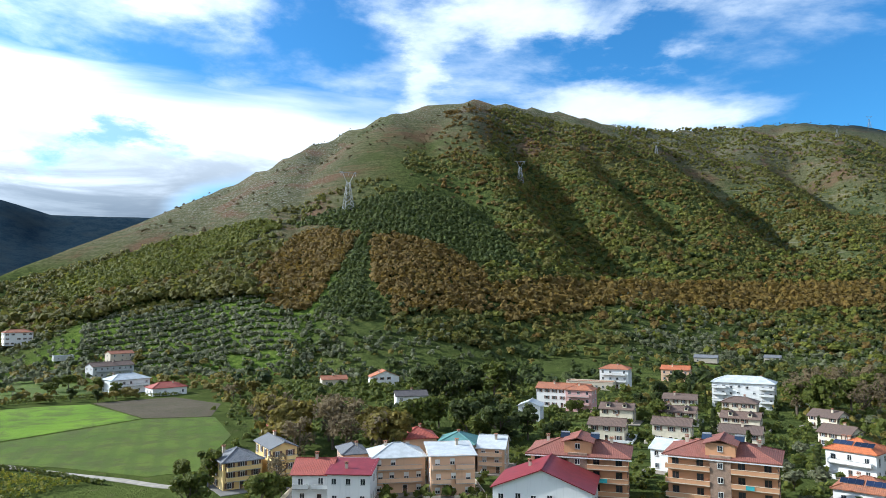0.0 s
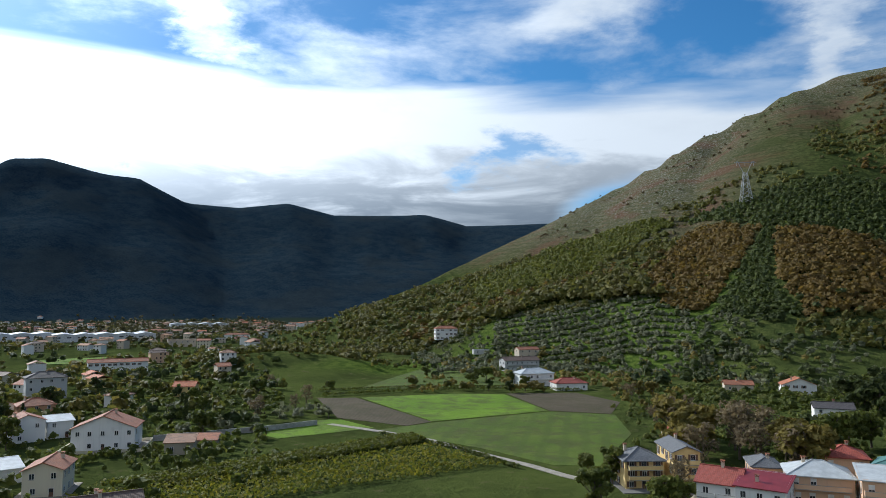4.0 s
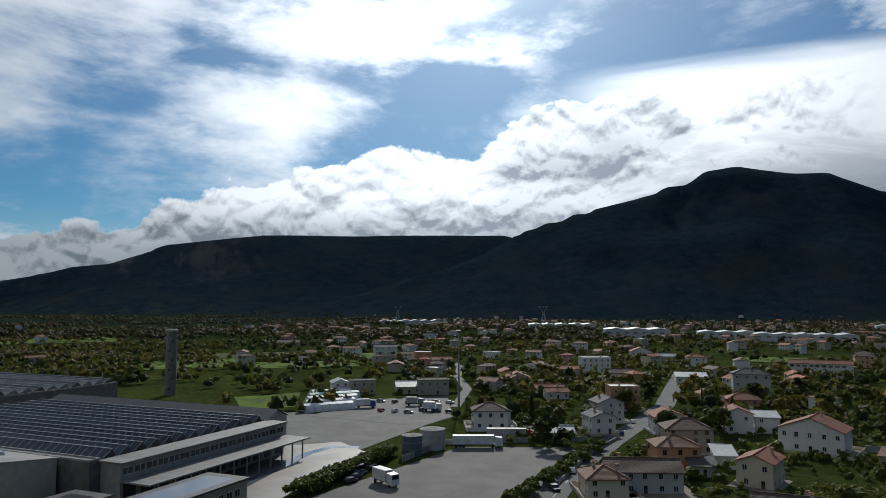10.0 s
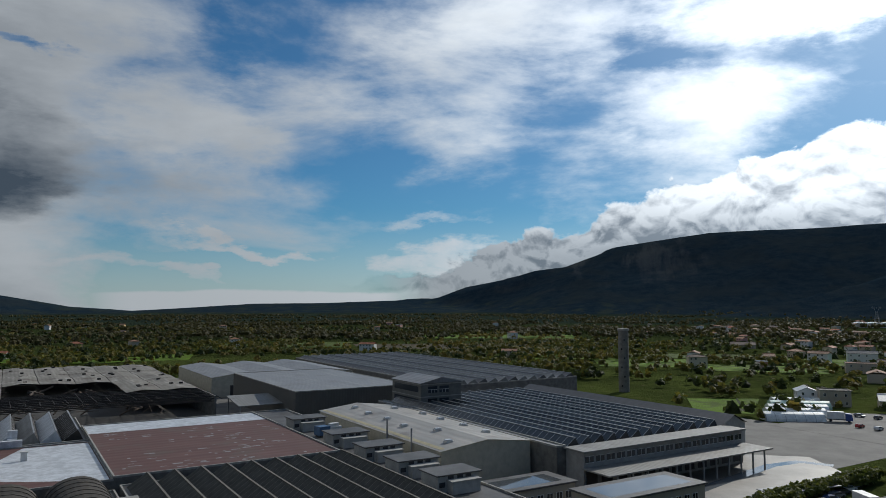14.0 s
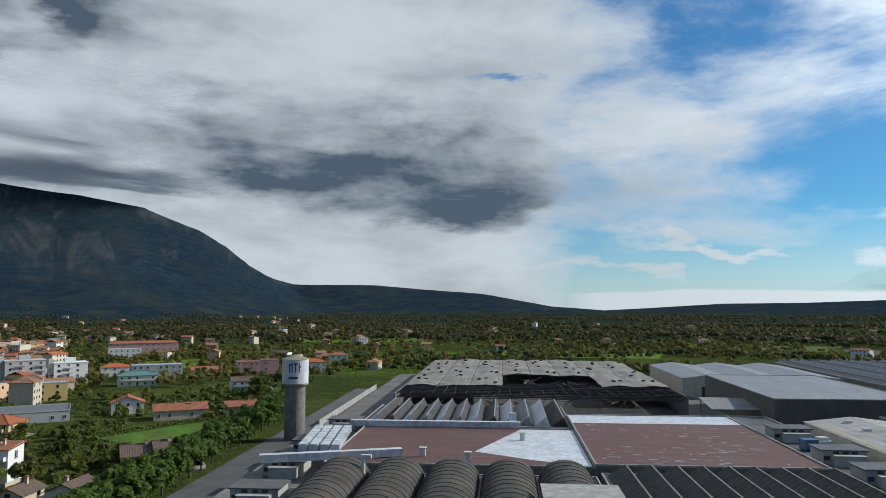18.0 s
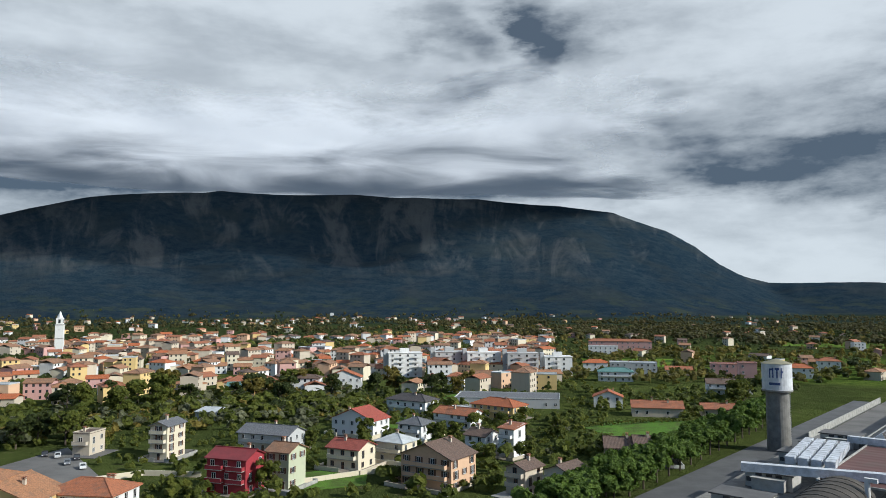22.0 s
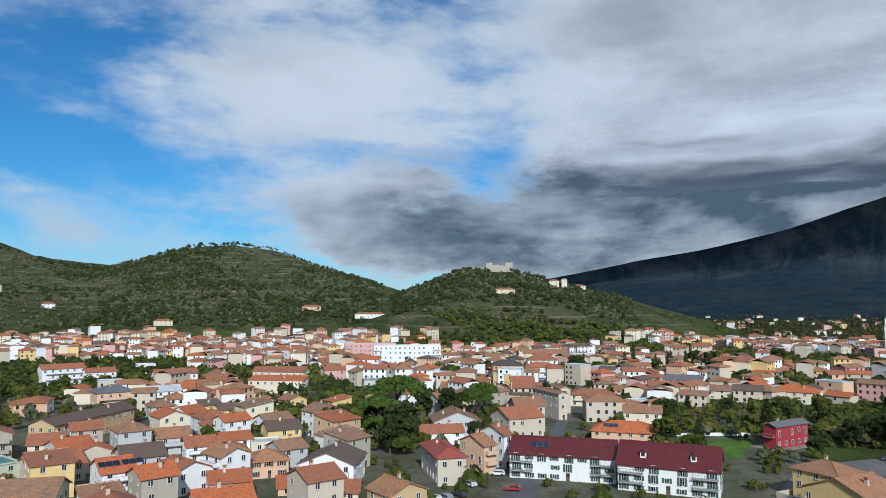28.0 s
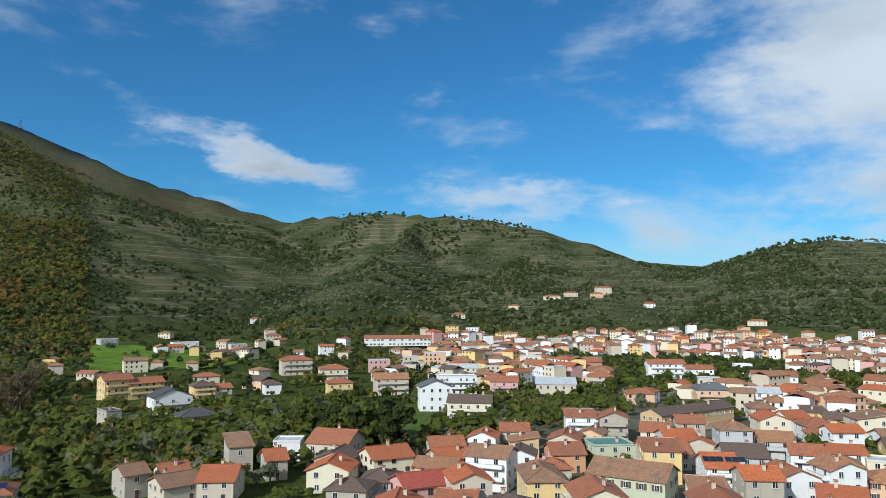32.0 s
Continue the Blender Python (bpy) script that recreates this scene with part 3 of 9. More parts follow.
    b.inputs["Roughness"].default_value = 0.95
    b.inputs["Specular IOR Level"].default_value = 0.0
    bump(t, b, fine * 3.0 + grit, 0.8, 1.2)
    return m


def build_ground():
    nb = 840
    rr = [0.0]
    r = 25.0
    while r < 4960:
        rr.append(r)
        r *= 1.0265
        r = r if r < 4960 else 4960
    rr.append(4960.0)
    ang = np.radians(np.arange(nb) * 360.0 / nb)
    R, A = np.meshgrid(np.array(rr[1:]), ang, indexing="ij")
    X, Y = -np.sin(A) * R, np.cos(A) * R
    Z = land(X, Y)
    Z += np.where(Z > 25, field_noise(X, Y, 26, 3, 3) * np.clip(Z * 0.03, 0, 2.2), 0)
    nr = len(rr) - 1
    co = np.concatenate([np.stack([X, Y, Z], -1).reshape(-1, 3), [[0, 0, 0]]])
    i, j = np.meshgrid(np.arange(nr - 1), np.arange(nb), indexing="ij")
    j2 = (j + 1) % nb
    quads = np.stack([i * nb + j, i * nb + j2, (i + 1) * nb + j2, (i + 1) * nb + j], -1).reshape(-1, 4)[:, ::-1]
    tip = nr * nb
    faces = quads.tolist() + [(tip, (k + 1) % nb, k)[::-1] for k in range(nb)]
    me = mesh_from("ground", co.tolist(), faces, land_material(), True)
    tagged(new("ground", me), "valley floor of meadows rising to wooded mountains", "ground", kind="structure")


build_ground()
# ---- building kit ----
class Geo:
    """Vertices and faces of one mesh."""

    def __init__(self):
        self.v, self.f, self.k = [], [], []

    def add(self, verts, faces, k=0):
        n = len(self.v)
        self.v += [tuple(p) for p in verts]
        self.f += [tuple(i + n for i in f) for f in faces]
        self.k += [k] * len(faces)
        return self

    def box(self, x0, x1, y0, y1, z0, z1, k=0):
        return self.add([(x0, y0, z0), (x1, y0, z0), (x1, y1, z0), (x0, y1, z0), (x0, y0, z1), (x1, y0, z1), (x1, y1, z1), (x0, y1, z1)],
                        [(3, 2, 1, 0), (4, 5, 6, 7), (0, 1, 5, 4), (1, 2, 6, 5), (2, 3, 7, 6), (3, 0, 4, 7)], k)

    def prism(self, outline, y0, y1, k=0):
        """An outline in x, z drawn along y."""
        n = len(outline)
        return self.add([(x, y0, z) for x, z in outline] + [(x, y1, z) for x, z in outline],
                        [tuple(range(n)), tuple(range(2 * n - 1, n - 1, -1))] + [(i, i + n, (i + 1) % n + n, (i + 1) % n) for i in range(n)], k)

    def tube(self, x, y, z0, z1, r0, r1=None, n=12, k=0):
        r1 = r0 if r1 is None else r1
        ring = [(math.cos(2 * math.pi * i / n), math.sin(2 * math.pi * i / n)) for i in range(n)]
        return self.add([(x + c * r0, y + s * r0, z0) for c, s in ring] + [(x + c * r1, y + s * r1, z1) for c, s in ring],
                        [tuple(range(n))[::-1], tuple(range(n, 2 * n))] + [(i, (i + 1) % n, (i + 1) % n + n, i + n) for i in range(n)], k)

    def beam(self, a, b, w, k=0):
        """A square bar from a to b."""
        a, b = Vector(a), Vector(b)
        d = (b - a).normalized()
        s = d.cross(Vector((0, 0, 1)) if abs(d.z) < 0.9 else Vector((1, 0, 0))).normalized() * w / 2
        t = d.cross(s).normalized() * w / 2
        return self.add([a - s - t, a + s - t, a + s + t, a - s + t, b - s - t, b + s - t, b + s + t, b - s + t],
                        [(3, 2, 1, 0), (4, 5, 6, 7), (0, 1, 5, 4), (1, 2, 6, 5), (2, 3, 7, 6), (3, 0, 4, 7)], k)

    def turned(self, m):
        self.v = [tuple(m @ Vector(p)) for p in self.v]
        return self

    def mesh(self, name, mats, smooth=False):
        me = mesh_from(name, self.v, self.f, mats, smooth)
        if any(self.k):
            me.polygons.foreach_set("material_index", self.k)
        return me


def part(name, geo, mats, parent, label="", m=None):
    """One mesh object under a thing."""
    me = geo if isinstance(geo, bpy.types.Mesh) else geo.mesh(name, mats)
    ob = new(name, me)
    ob.parent = parent
    if m is not None:
        ob.matrix_basis = m
    if label:
        ob["label"] = label
    return ob


def thing(name, m, label, category, group="", kind=""):
    ob = new(name)
    ob.empty_display_size = 0.5
    ob.matrix_basis = m
    return tagged(ob, label, category, group, kind)


SHARED = {}


def shared(key, make):
    if key not in SHARED:
        SHARED[key] = make()
    return SHARED[key]


def relief(xs, zs, cells):
    """A panel facing -y made of cells that stand out by different depths, as one closed skin. cells: (column, row) -> (depth, material)."""
    g, seen = Geo(), {}

    def corner(x, y, z):
        k = (round(x, 4), round(y, 4), round(z, 4))
        if k not in seen:
            seen[k] = len(g.v)
            g.v.append(k)
        return seen[k]

    def face(pts, k):
        g.f.append(tuple(corner(*p) for p in pts))
        g.k.append(k)
    for (i, j), (d, k) in cells.items():
        x0, x1, z0, z1 = xs[i], xs[i + 1], zs[j], zs[j + 1]
        face([(x0, -d, z0), (x1, -d, z0), (x1, -d, z1), (x0, -d, z1)], k)
        for n, p, q in (((i - 1, j), (x0, z1), (x0, z0)), ((i + 1, j), (x1, z0), (x1, z1)), ((i, j - 1), (x0, z0), (x1, z0)), ((i, j + 1), (x1, z1), (x0, z1))):
            e = cells.get(n, (0.0, 0))[0]
            if e < d:
                face([(p[0], -d, p[1]), (p[0], -e, p[1]), (q[0], -e, q[1]), (q[0], -d, q[1])], k)
    return g


def window_mesh(w, h, style):
    """A window set against a wall that faces -y: frame, panes, sill, shutters, in one skin."""
    def make():
        f, sh = 0.08, style in ("shutters", "green")
        xs = [-w / 2, -w / 2 + f, -f / 2, f / 2, w / 2 - f, w / 2]
        if sh:
            xs = [-w / 2 - 0.6] + xs + [w / 2 + 0.6]
        n = 6 if sh else 2 if style == "blind" else 1
        zs = [-0.09, 0.0, f] + [f + (h - 2 * f) * k / n for k in range(1, n)] + [h - f, h]
        o, cells = (1 if sh else 0), {}
        for j in range(len(zs) - 1):
            for i in range(len(xs) - 1):
                c = i - o
                if 0 <= c <= 4:
                    if j == 0:
                        v = (0.17, 3)
                    elif c in (0, 2, 4) or j in (1, len(zs) - 2):
                        v = (0.085, 0)
                    else:
                        v = (0.06, 2) if style == "blind" and j == 3 else (0.03, 1)
                else:
                    if j == 0:
                        continue
                    v = (0.10 if j % 2 else 0.075, 2)
                cells[(i, j)] = v
        mats = [FRAME if style != "wood" else BROWNWOOD, GLASS, GREENPAINT if style == "green" else (BROWNWOOD if style == "shutters" else FRAME), CONCRETE]
        return relief(xs, zs, cells).mesh("window", mats)
    return shared(("window", w, h, style), make)


def balcony_mesh(w, d, style):
    def make():
        g = Geo()
        g.box(-w / 2, w / 2, -d, 0, -0.18, 0.0, 0)
        if style == "solid":
            g.box(-w / 2, w / 2, -d, -d + 0.1, 0, 0.95, 1)
            for x in (-w / 2, w / 2 - 0.1):
                g.box(x, x + 0.1, -d + 0.1, 0, 0, 0.95, 1)
            g.box(-w / 2 - 0.03, w / 2 + 0.03, -d - 0.03, -d + 0.13, 0.95, 1.02, 0)
        else:
            g.box(-w / 2, w / 2, -d, -d + 0.05, 0.95, 1.0, 2)
            n = max(3, int(w / 0.35))
            for i in range(n + 1):
                x = -w / 2 + 0.03 + (w - 0.06) * i / n
                g.box(x - 0.02, x + 0.02, -d, -d + 0.04, 0, 0.95, 2)
            for x in (-w / 2, w / 2 - 0.05):
                g.box(x, x + 0.05, -d, 0, 0.95, 1.0, 2)
                g.box(x, x + 0.05, -d / 2, -d / 2 + 0.05, 0, 0.95, 2)
        return g.v, g.f, g.k
    return shared(("balcony", w, d, style), make)


def door_mesh():
    def make():
        g = Geo()
        g.box(-0.6, 0.6, -0.04, 0.05, 0, 2.2, 0)
        g.box(-0.5, 0.5, -0.08, -0.03, 0.05, 2.1, 1)
        g.box(-0.4, -0.05, -0.1, -0.07, 1.2, 1.95, 2)
        g.box(0.05, 0.4, -0.1, -0.07, 1.2, 1.95, 2)
        return g.mesh("door", [FRAME, BROWNWOOD, GLASS])
    return shared("door", make)


def chimney_mesh():
    def make():
        g = Geo()
        g.box(-0.35, 0.35, -0.3, 0.3, -1.2, 0.9)
        g.box(-0.45, 0.45, -0.4, 0.4, 0.9, 1.0, 1)
        for x in (-0.3, 0.2):
            g.box(x, x + 0.1, -0.3, 0.3, 1.0, 1.25)
        g.box(-0.5, 0.5, -0.45, 0.45, 1.25, 1.35, 1)
        return g.mesh("chimney", [plaster(BEIGE), R_CLAY])
    return shared("chimney", make)


def solar_mesh():
    def make():
        g = Geo()
        for i in range(3):
            g.box(-2.4 + i * 1.65, -2.4 + i * 1.65 + 1.55, -1, 1, 0.1, 0.16, 1)
            g.box(-2.4 + i * 1.65 - 0.04, -2.4 + i * 1.65 + 1.59, -1.04, 1.04, 0.06, 0.1, 0)
        return g.mesh("solar_panel", [STEEL, glassy("solar_glass", (0.012, 0.018, 0.04), 0.15)])
    return shared("solar", make)


ROOF_NAMES = {}
NAMED = {"WHITE": WHITE, "CREAM": CREAM, "YELLOW": YELLOW, "PEACH": PEACH, "ORANGE": ORANGE, "BEIGE": BEIGE, "STONE": STONE, "GREYW": GREYW, "PINK": PINK, "CRIMSON": CRIMSON, "OCHRE": OCHRE, "OLIVEW": OLIVEW}
WORDS = {WHITE: "white", CREAM: "cream", YELLOW: "yellow", PEACH: "peach", ORANGE: "orange", BEIGE: "beige", STONE: "bare stone", GREYW: "grey", PINK: "pink", CRIMSON: "crimson", OCHRE: "ochre", OLIVEW: "pale green"}
for mat_, word_ in ((R_RED, "red tiled"), (R_ORANGE, "orange tiled"), (R_CLAY, "terracotta tiled"), (R_OLD, "old tiled"), (R_BROWN, "brown tiled"), (R_TAN, "tan tiled"),
                    (R_GREY, "grey"), (R_DARK, "dark"), (R_METAL_RED, "red metal"), (R_MAROON, "maroon metal"), (R_TEAL, "teal"), (R_PALE, "pale grey")):
    ROOF_NAMES[mat_] = word_
TAKEN = []


def roof_geo(w, d, z, rise, kind, over=0.5, thick=0.22):
    """A roof over a w x d box at height z. gable: ridge along x; gable_y: along y; hip; shed; flat."""
    g = Geo()
    W, D = w / 2 + over, d / 2 + over
    if kind == "flat":
        g.box(-w / 2 - 0.1, w / 2 + 0.1, -d / 2 - 0.1, d / 2 + 0.1, z, z + 0.15)
        for x0, x1, y0, y1 in ((-w / 2 - 0.1, w / 2 + 0.1, -d / 2 - 0.1, -d / 2 + 0.15), (-w / 2 - 0.1, w / 2 + 0.1, d / 2 - 0.15, d / 2 + 0.1), (-w / 2 - 0.1, -w / 2 + 0.15, -d / 2 + 0.15, d / 2 - 0.15), (w / 2 - 0.15, w / 2 + 0.1, -d / 2 + 0.15, d / 2 - 0.15)):
            g.box(x0, x1, y0, y1, z + 0.15, z + 0.55, 1)
        return g
    drop = rise * over / (d / 2 if kind == "gable" else w / 2)
    if kind == "gable":
        pts = [(-D, z - drop), (0, z + rise), (D, z - drop), (D, z - drop - thick), (0, z + rise - thick), (-D, z - drop - thick)]
        n = 6
        g.add([(-W, y, zz) for y, zz in pts] + [(W, y, zz) for y, zz in pts],
              [(0, 5, 4, 1), (1, 4, 3, 2), (6, 7, 10, 11), (7, 8, 9, 10), (0, 1, 7, 6), (1, 2, 8, 7), (2, 3, 9, 8), (3, 4, 10, 9), (4, 5, 11, 10), (5, 0, 6, 11)])
        g.beam((-W, 0, z + rise + 0.02), (W, 0, z + rise + 0.02), 0.28)
    elif kind == "gable_y":
        pts = [(-W, z - drop), (0, z + rise), (W, z - drop), (W, z - drop - thick), (0, z + rise - thick), (-W, z - drop - thick)]
        g.add([(x, -D, zz) for x, zz in pts] + [(x, D, zz) for x, zz in pts],
              [(0, 1, 4, 5), (1, 2, 3, 4), (11, 10, 7, 6), (10, 9, 8, 7), (6, 7, 1, 0), (7, 8, 2, 1), (8, 9, 3, 2), (9, 10, 4, 3), (10, 11, 5, 4), (11, 6, 0, 5)])
        g.beam((0, -D, z + rise + 0.02), (0, D, z + rise + 0.02), 0.28)
    elif kind == "shed":
        g.add([(-W, -D, z - 0.1), (W, -D, z - 0.1), (W, D, z + rise), (-W, D, z + rise), (-W, -D, z - 0.1 - thick), (W, -D, z - 0.1 - thick), (W, D, z + rise - thick), (-W, D, z + rise - thick)],
              [(0, 1, 2, 3), (7, 6, 5, 4), (0, 4, 5, 1), (1, 5, 6, 2), (2, 6, 7, 3), (3, 7, 4, 0)])
    else:
        zz = z - drop * 0.7
        if w >= d:
            k = (w - d) / 2
            ra, rb = (-k, 0, z + rise), (k, 0, z + rise)
            f = [(0, 1, 5, 4), (1, 2, 5), (2, 3, 4, 5), (3, 0, 4)]
        else:
            k = (d - w) / 2
            ra, rb = (0, -k, z + rise), (0, k, z + rise)
            f = [(0, 1, 4), (1, 2, 5, 4), (2, 3, 5), (3, 0, 4, 5)]
        g.add([(-W, -D, zz), (W, -D, zz), (W, D, zz), (-W, D, zz), ra, rb], f)
        g.box(-W, W, -D, D, zz - thick, zz - 0.002)
        for c in ((-W, -D, zz), (W, -D, zz), (W, D, zz), (-W, D, zz)):
            e = ra if (c[0] < 0 if w >= d else c[1] < 0) else rb
            g.beam(Vector(c) + Vector((0, 0, 0.03)), Vector(e) + Vector((0, 0, 0.03)), 0.22)
        if (Vector(ra) - Vector(rb)).length > 0.5:
            g.beam(Vector(ra) + Vector((0, 0, 0.03)), Vector(rb) + Vector((0, 0, 0.03)), 0.25)
    return g


COURTS = []


def forecourt(m, w, d, bearing, rng):
    """The paved yard round a house and, at many, a low wall with a gap for the gate."""
    k = len(COURTS)
    COURTS.append(k)
    rnd = random.Random(k + 400)
    x0, x1, y0, y1 = -w / 2 - rnd.uniform(1.2, 3.0), w / 2 + rnd.uniform(1.2, 4.0), -d / 2 - rnd.uniform(2.0, 5.0), d / 2 + rnd.uniform(0.8, 2.0)
    mat = (YARD, PAVERS, PALEYARD, PAVERS)[k % 4]
    z = 0.47 + 0.006 * (k % 11)
    ob = new("pavement", Geo().box(x0, x1, y0, y1, 0.2, z).mesh("pavement", mat))
    tagged(ob, "paved yard round a house", "pavement", kind="structure").matrix_basis = m
    if rnd.random() < 0.6:
        gate = rnd.uniform(0.25, 0.6) * (x1 - x0) + x0
        o = [(gate, y0), (x0, y0), (x0, y1), (x1, y1), (x1, y0), (gate + 3.4, y0)]
        e = 0.22
        i = [(gate, y0 + e), (x0 + e, y0 + e), (x0 + e, y1 - e), (x1 - e, y1 - e), (x1 - e, y0 + e), (gate + 3.4, y0 + e)]
        n, top = len(o), z + rnd.choice((0.9, 1.1, 1.4))
        pts = [(x, y, zz) for zz in (0.25, top) for ring in (o, i) for x, y in ring]
        fs = [(2 * n + j, 2 * n + j + 1, 3 * n + j + 1, 3 * n + j) for j in range(n - 1)]
        fs += [(j + 1, j, 2 * n + j, 2 * n + j + 1)[::-1] for j in range(n - 1)] + [(n + j, n + j + 1, 3 * n + j + 1, 3 * n + j)[::-1] for j in range(n - 1)]
        fs += [(0, n, 3 * n, 2 * n), (n - 1, 3 * n - 1, 4 * n - 1, 2 * n - 1)]
        wall_ = new("garden_wall", mesh_from("garden_wall", pts, fs, rnd.choice((CONCRETE, plaster(CREAM), plaster(BEIGE), plaster(WHITE)))))
        tagged(wall_, "low plastered garden wall round a house yard", "wall", "garden walls").matrix_basis = m


def house(bearing, rng, turn, w, d, tall, floors, wall, roof, kind="hip", near=1, balconies=0, style="plain", word="house", rise=None, solar=0, chimneys=1, dormers=0, pillars=False, z=None, group="houses of the town", rail="solid"):
    """A house whose front faces the camera's stand, turned by some degrees. near 2: every opening; 1: openings on the seen sides; 0: far away."""
    p = at(bearing, rng + d / 2)
    zz = ground_z(p.x, p.y) - 0.3 if z is None else z
    facing = math.degrees(math.atan2(p.y, p.x)) - 90
    m = pose(p.x, p.y, zz, 0, 0, facing + turn)
    TAKEN.append((p.x, p.y, max(w, d) * 0.62))
    wm = plaster(wall)
    root = thing(word if word in ("house", "church", "shed") else word, m, "%s plaster %s of %s with %s roof" % (WORDS[wall], word.replace("_", " "), ("one storey", "two storeys", "three storeys", "four storeys", "five storeys")[min(max(floors, 1), 5) - 1], ROOF_NAMES[roof]), "house" if word != "church" else "church", group)
    rise = rise if rise is not None else {"hip": min(w, d) * 0.22, "gable": d * 0.2, "gable_y": w * 0.2, "shed": d * 0.16, "flat": 0}[kind]
    g = Geo()
    x0, x1, y0, y1, t = -w / 2, w / 2, -d / 2, d / 2, tall
    g.box(x0, x1, y0, y1, 0, t - 0.02)
    if kind == "gable":
        for x in (x0 + 0.005, x1 - 0.005):
            g.add([(x, y0, t - 0.02), (x, y1, t - 0.02), (x, 0, t + rise - 0.05)], [(0, 1, 2)])
    elif kind == "gable_y":
        for y in (y0 + 0.005, y1 - 0.005):
            g.add([(x0, y, t - 0.02), (x1, y, t - 0.02), (0, y, t + rise - 0.05)], [(0, 1, 2)])
    elif kind == "shed":
        g.add([(x0, y1 - 0.01, t - 0.02), (x1, y1 - 0.01, t - 0.02), (x1, y1 - 0.01, t + rise), (x0, y1 - 0.01, t + rise)], [(0, 1, 2, 3)])
        for x in (x0 + 0.005, x1 - 0.005):
            g.add([(x, y0, t - 0.02), (x, y1, t - 0.02), (x, y1, t + rise)], [(0, 1, 2)])
    part("wall", g, wm, root)
    part("roof", roof_geo(w, d, t, rise, kind, 0.55 if near else 0.4), [roof, wm], root)
    if near == 2 and rng < 330 and not 233 < bearing < 330:
        forecourt(m, w, d, bearing, rng)
    fh = t / floors
    styles = {"plain": "plain", "shutters": "shutters", "green": "green", "wood": "wood", "blind": "blind"}
    rnd = random.Random(int(bearing * 100) + int(rng * 7))
    wh = 1.45 if fh > 2.4 else fh * 0.5

    def openings(width, m2, doors):
        n = max(1, int(width / (3.3 if near == 2 else 3.7 if near else 5.0)))
        for f in range(floors):
            for i in range(n):
                if rnd.random() < (0.14 if near else 0.25):
                    continue
                x = -width / 2 + width * (i + 0.5) / n + rnd.uniform(-0.25, 0.25)
                zb = f * fh + fh * 0.33
                if f == 0 and doors and i == n // 2:
                    part("door", door_mesh(), None, root, m=m2 @ pose(x, 0, 0.35))
                    continue
                tallw = near == 2 and balconies and f > 0 and i % 2 == 0
                part("window", window_mesh(1.2, (2.1 if tallw else wh), styles[style]), None, root, m=m2 @ pose(x, 0, f * fh + 0.32 if tallw else zb))

    front = pose(0, y0 - 0.012, 0)
    right = pose(x1 + 0.012, 0, 0, 0, 0, 90)
    left = pose(x0 - 0.012, 0, 0, 0, 0, -90)
    openings(w, front, near > 0)
    if turn < (-3 if near == 2 else -8):
        openings(d, right, False)
    if turn > (3 if near == 2 else 8):
        openings(d, left, False)
    if balconies:
        bw = round(min(w * 0.42, 6.0), 1) if balconies > 1 else round(w * 0.85, 1)
        v, f, k = balcony_mesh(bw, 1.3, rail)
        slab = shared(("balcony_slab", bw), lambda: Geo().box(-bw / 2, bw / 2, -1.3, 0, -0.18, 0).mesh("balcony", CONCRETE))

        def guard_mesh():
            g2 = Geo()
            g2.v, g2.f, g2.k = list(v), list(f[6:]), list(k[6:])
            return g2.mesh("railing", [CONCRETE, wm, DARKMETAL])
        guard = shared(("balcony_guard", bw, rail, wall), guard_mesh)
        for fl in range(1, floors):
            for i in range(min(balconies, 2)):
                x = 0 if balconies == 1 else (-w / 2 + bw / 2 + 0.3 if i == 0 else w / 2 - bw / 2 - 0.3)
                bal = part("balcony", slab, None, root, m=pose(x, y0 - 0.013, fl * fh + 0.28))
                part("railing", guard, None, bal)
    for i in range(chimneys if near else 0):
        x, y = rnd.uniform(-w * 0.3, w * 0.3), rnd.uniform(-d * 0.2, d * 0.25)
        slope = {"flat": 0.2, "hip": rise * 0.6, "gable": rise * (1 - abs(y) / (d / 2)), "gable_y": rise * (1 - abs(x) / (w / 2)), "shed": rise * (y / d + 0.5)}[kind]
        part("chimney", chimney_mesh(), None, root, m=pose(x, y, t + slope + 0.2))
    for i in range(solar):
        k = math.degrees(math.atan2(rise, d / 2)) if kind in ("gable", "hip") else 10
        part("solar_panel", solar_mesh(), None, root, "dark blue solar panel", m=pose(-w * 0.22 + i * 5.4, -d * 0.25, t + rise * 0.5 + 0.1, k, 0, 0))
    for i in range(dormers):
        x = (i - (dormers - 1) / 2) * w / max(2, dormers)
        gd = Geo()
        gd.box(-0.7, 0.7, -1.2, 1.0, -0.6, 1.2)
        gd.box(-0.45, 0.45, -1.23, -1.2, 0.1, 1.05, 1)
        gd.add([(-1.0, -1.5, 1.15), (0, -1.5, 1.75), (1.0, -1.5, 1.15), (-1.0, 1.8, 1.15), (0, 1.8, 1.75), (1.0, 1.8, 1.15)], [(0, 1, 4, 3), (1, 2, 5, 4), (0, 2, 1), (3, 4, 5), (0, 3, 5, 2)], 2)
        part("dormer", gd, [wm, GLASS, roof], root, m=pose(x, -d * 0.27, t + rise * 0.35))
    return root


# ---- plants ----
def lump_shape(fine=2):
    """Upper part of a coarse ball: corners and triangles."""
    bm = bmesh.new()
    bmesh.ops.create_icosphere(bm, subdivisions=fine, radius=1.0)
    bmesh.ops.delete(bm, geom=[v for v in bm.verts if v.co.z < (-0.35 if fine > 1 else -0.9)], context="VERTS")
    bm.verts.index_update()
    v, f = np.array([tuple(p.co) for p in bm.verts]), np.array([[p.index for p in q.verts] for q in bm.faces])
    bm.free()
    return v, f


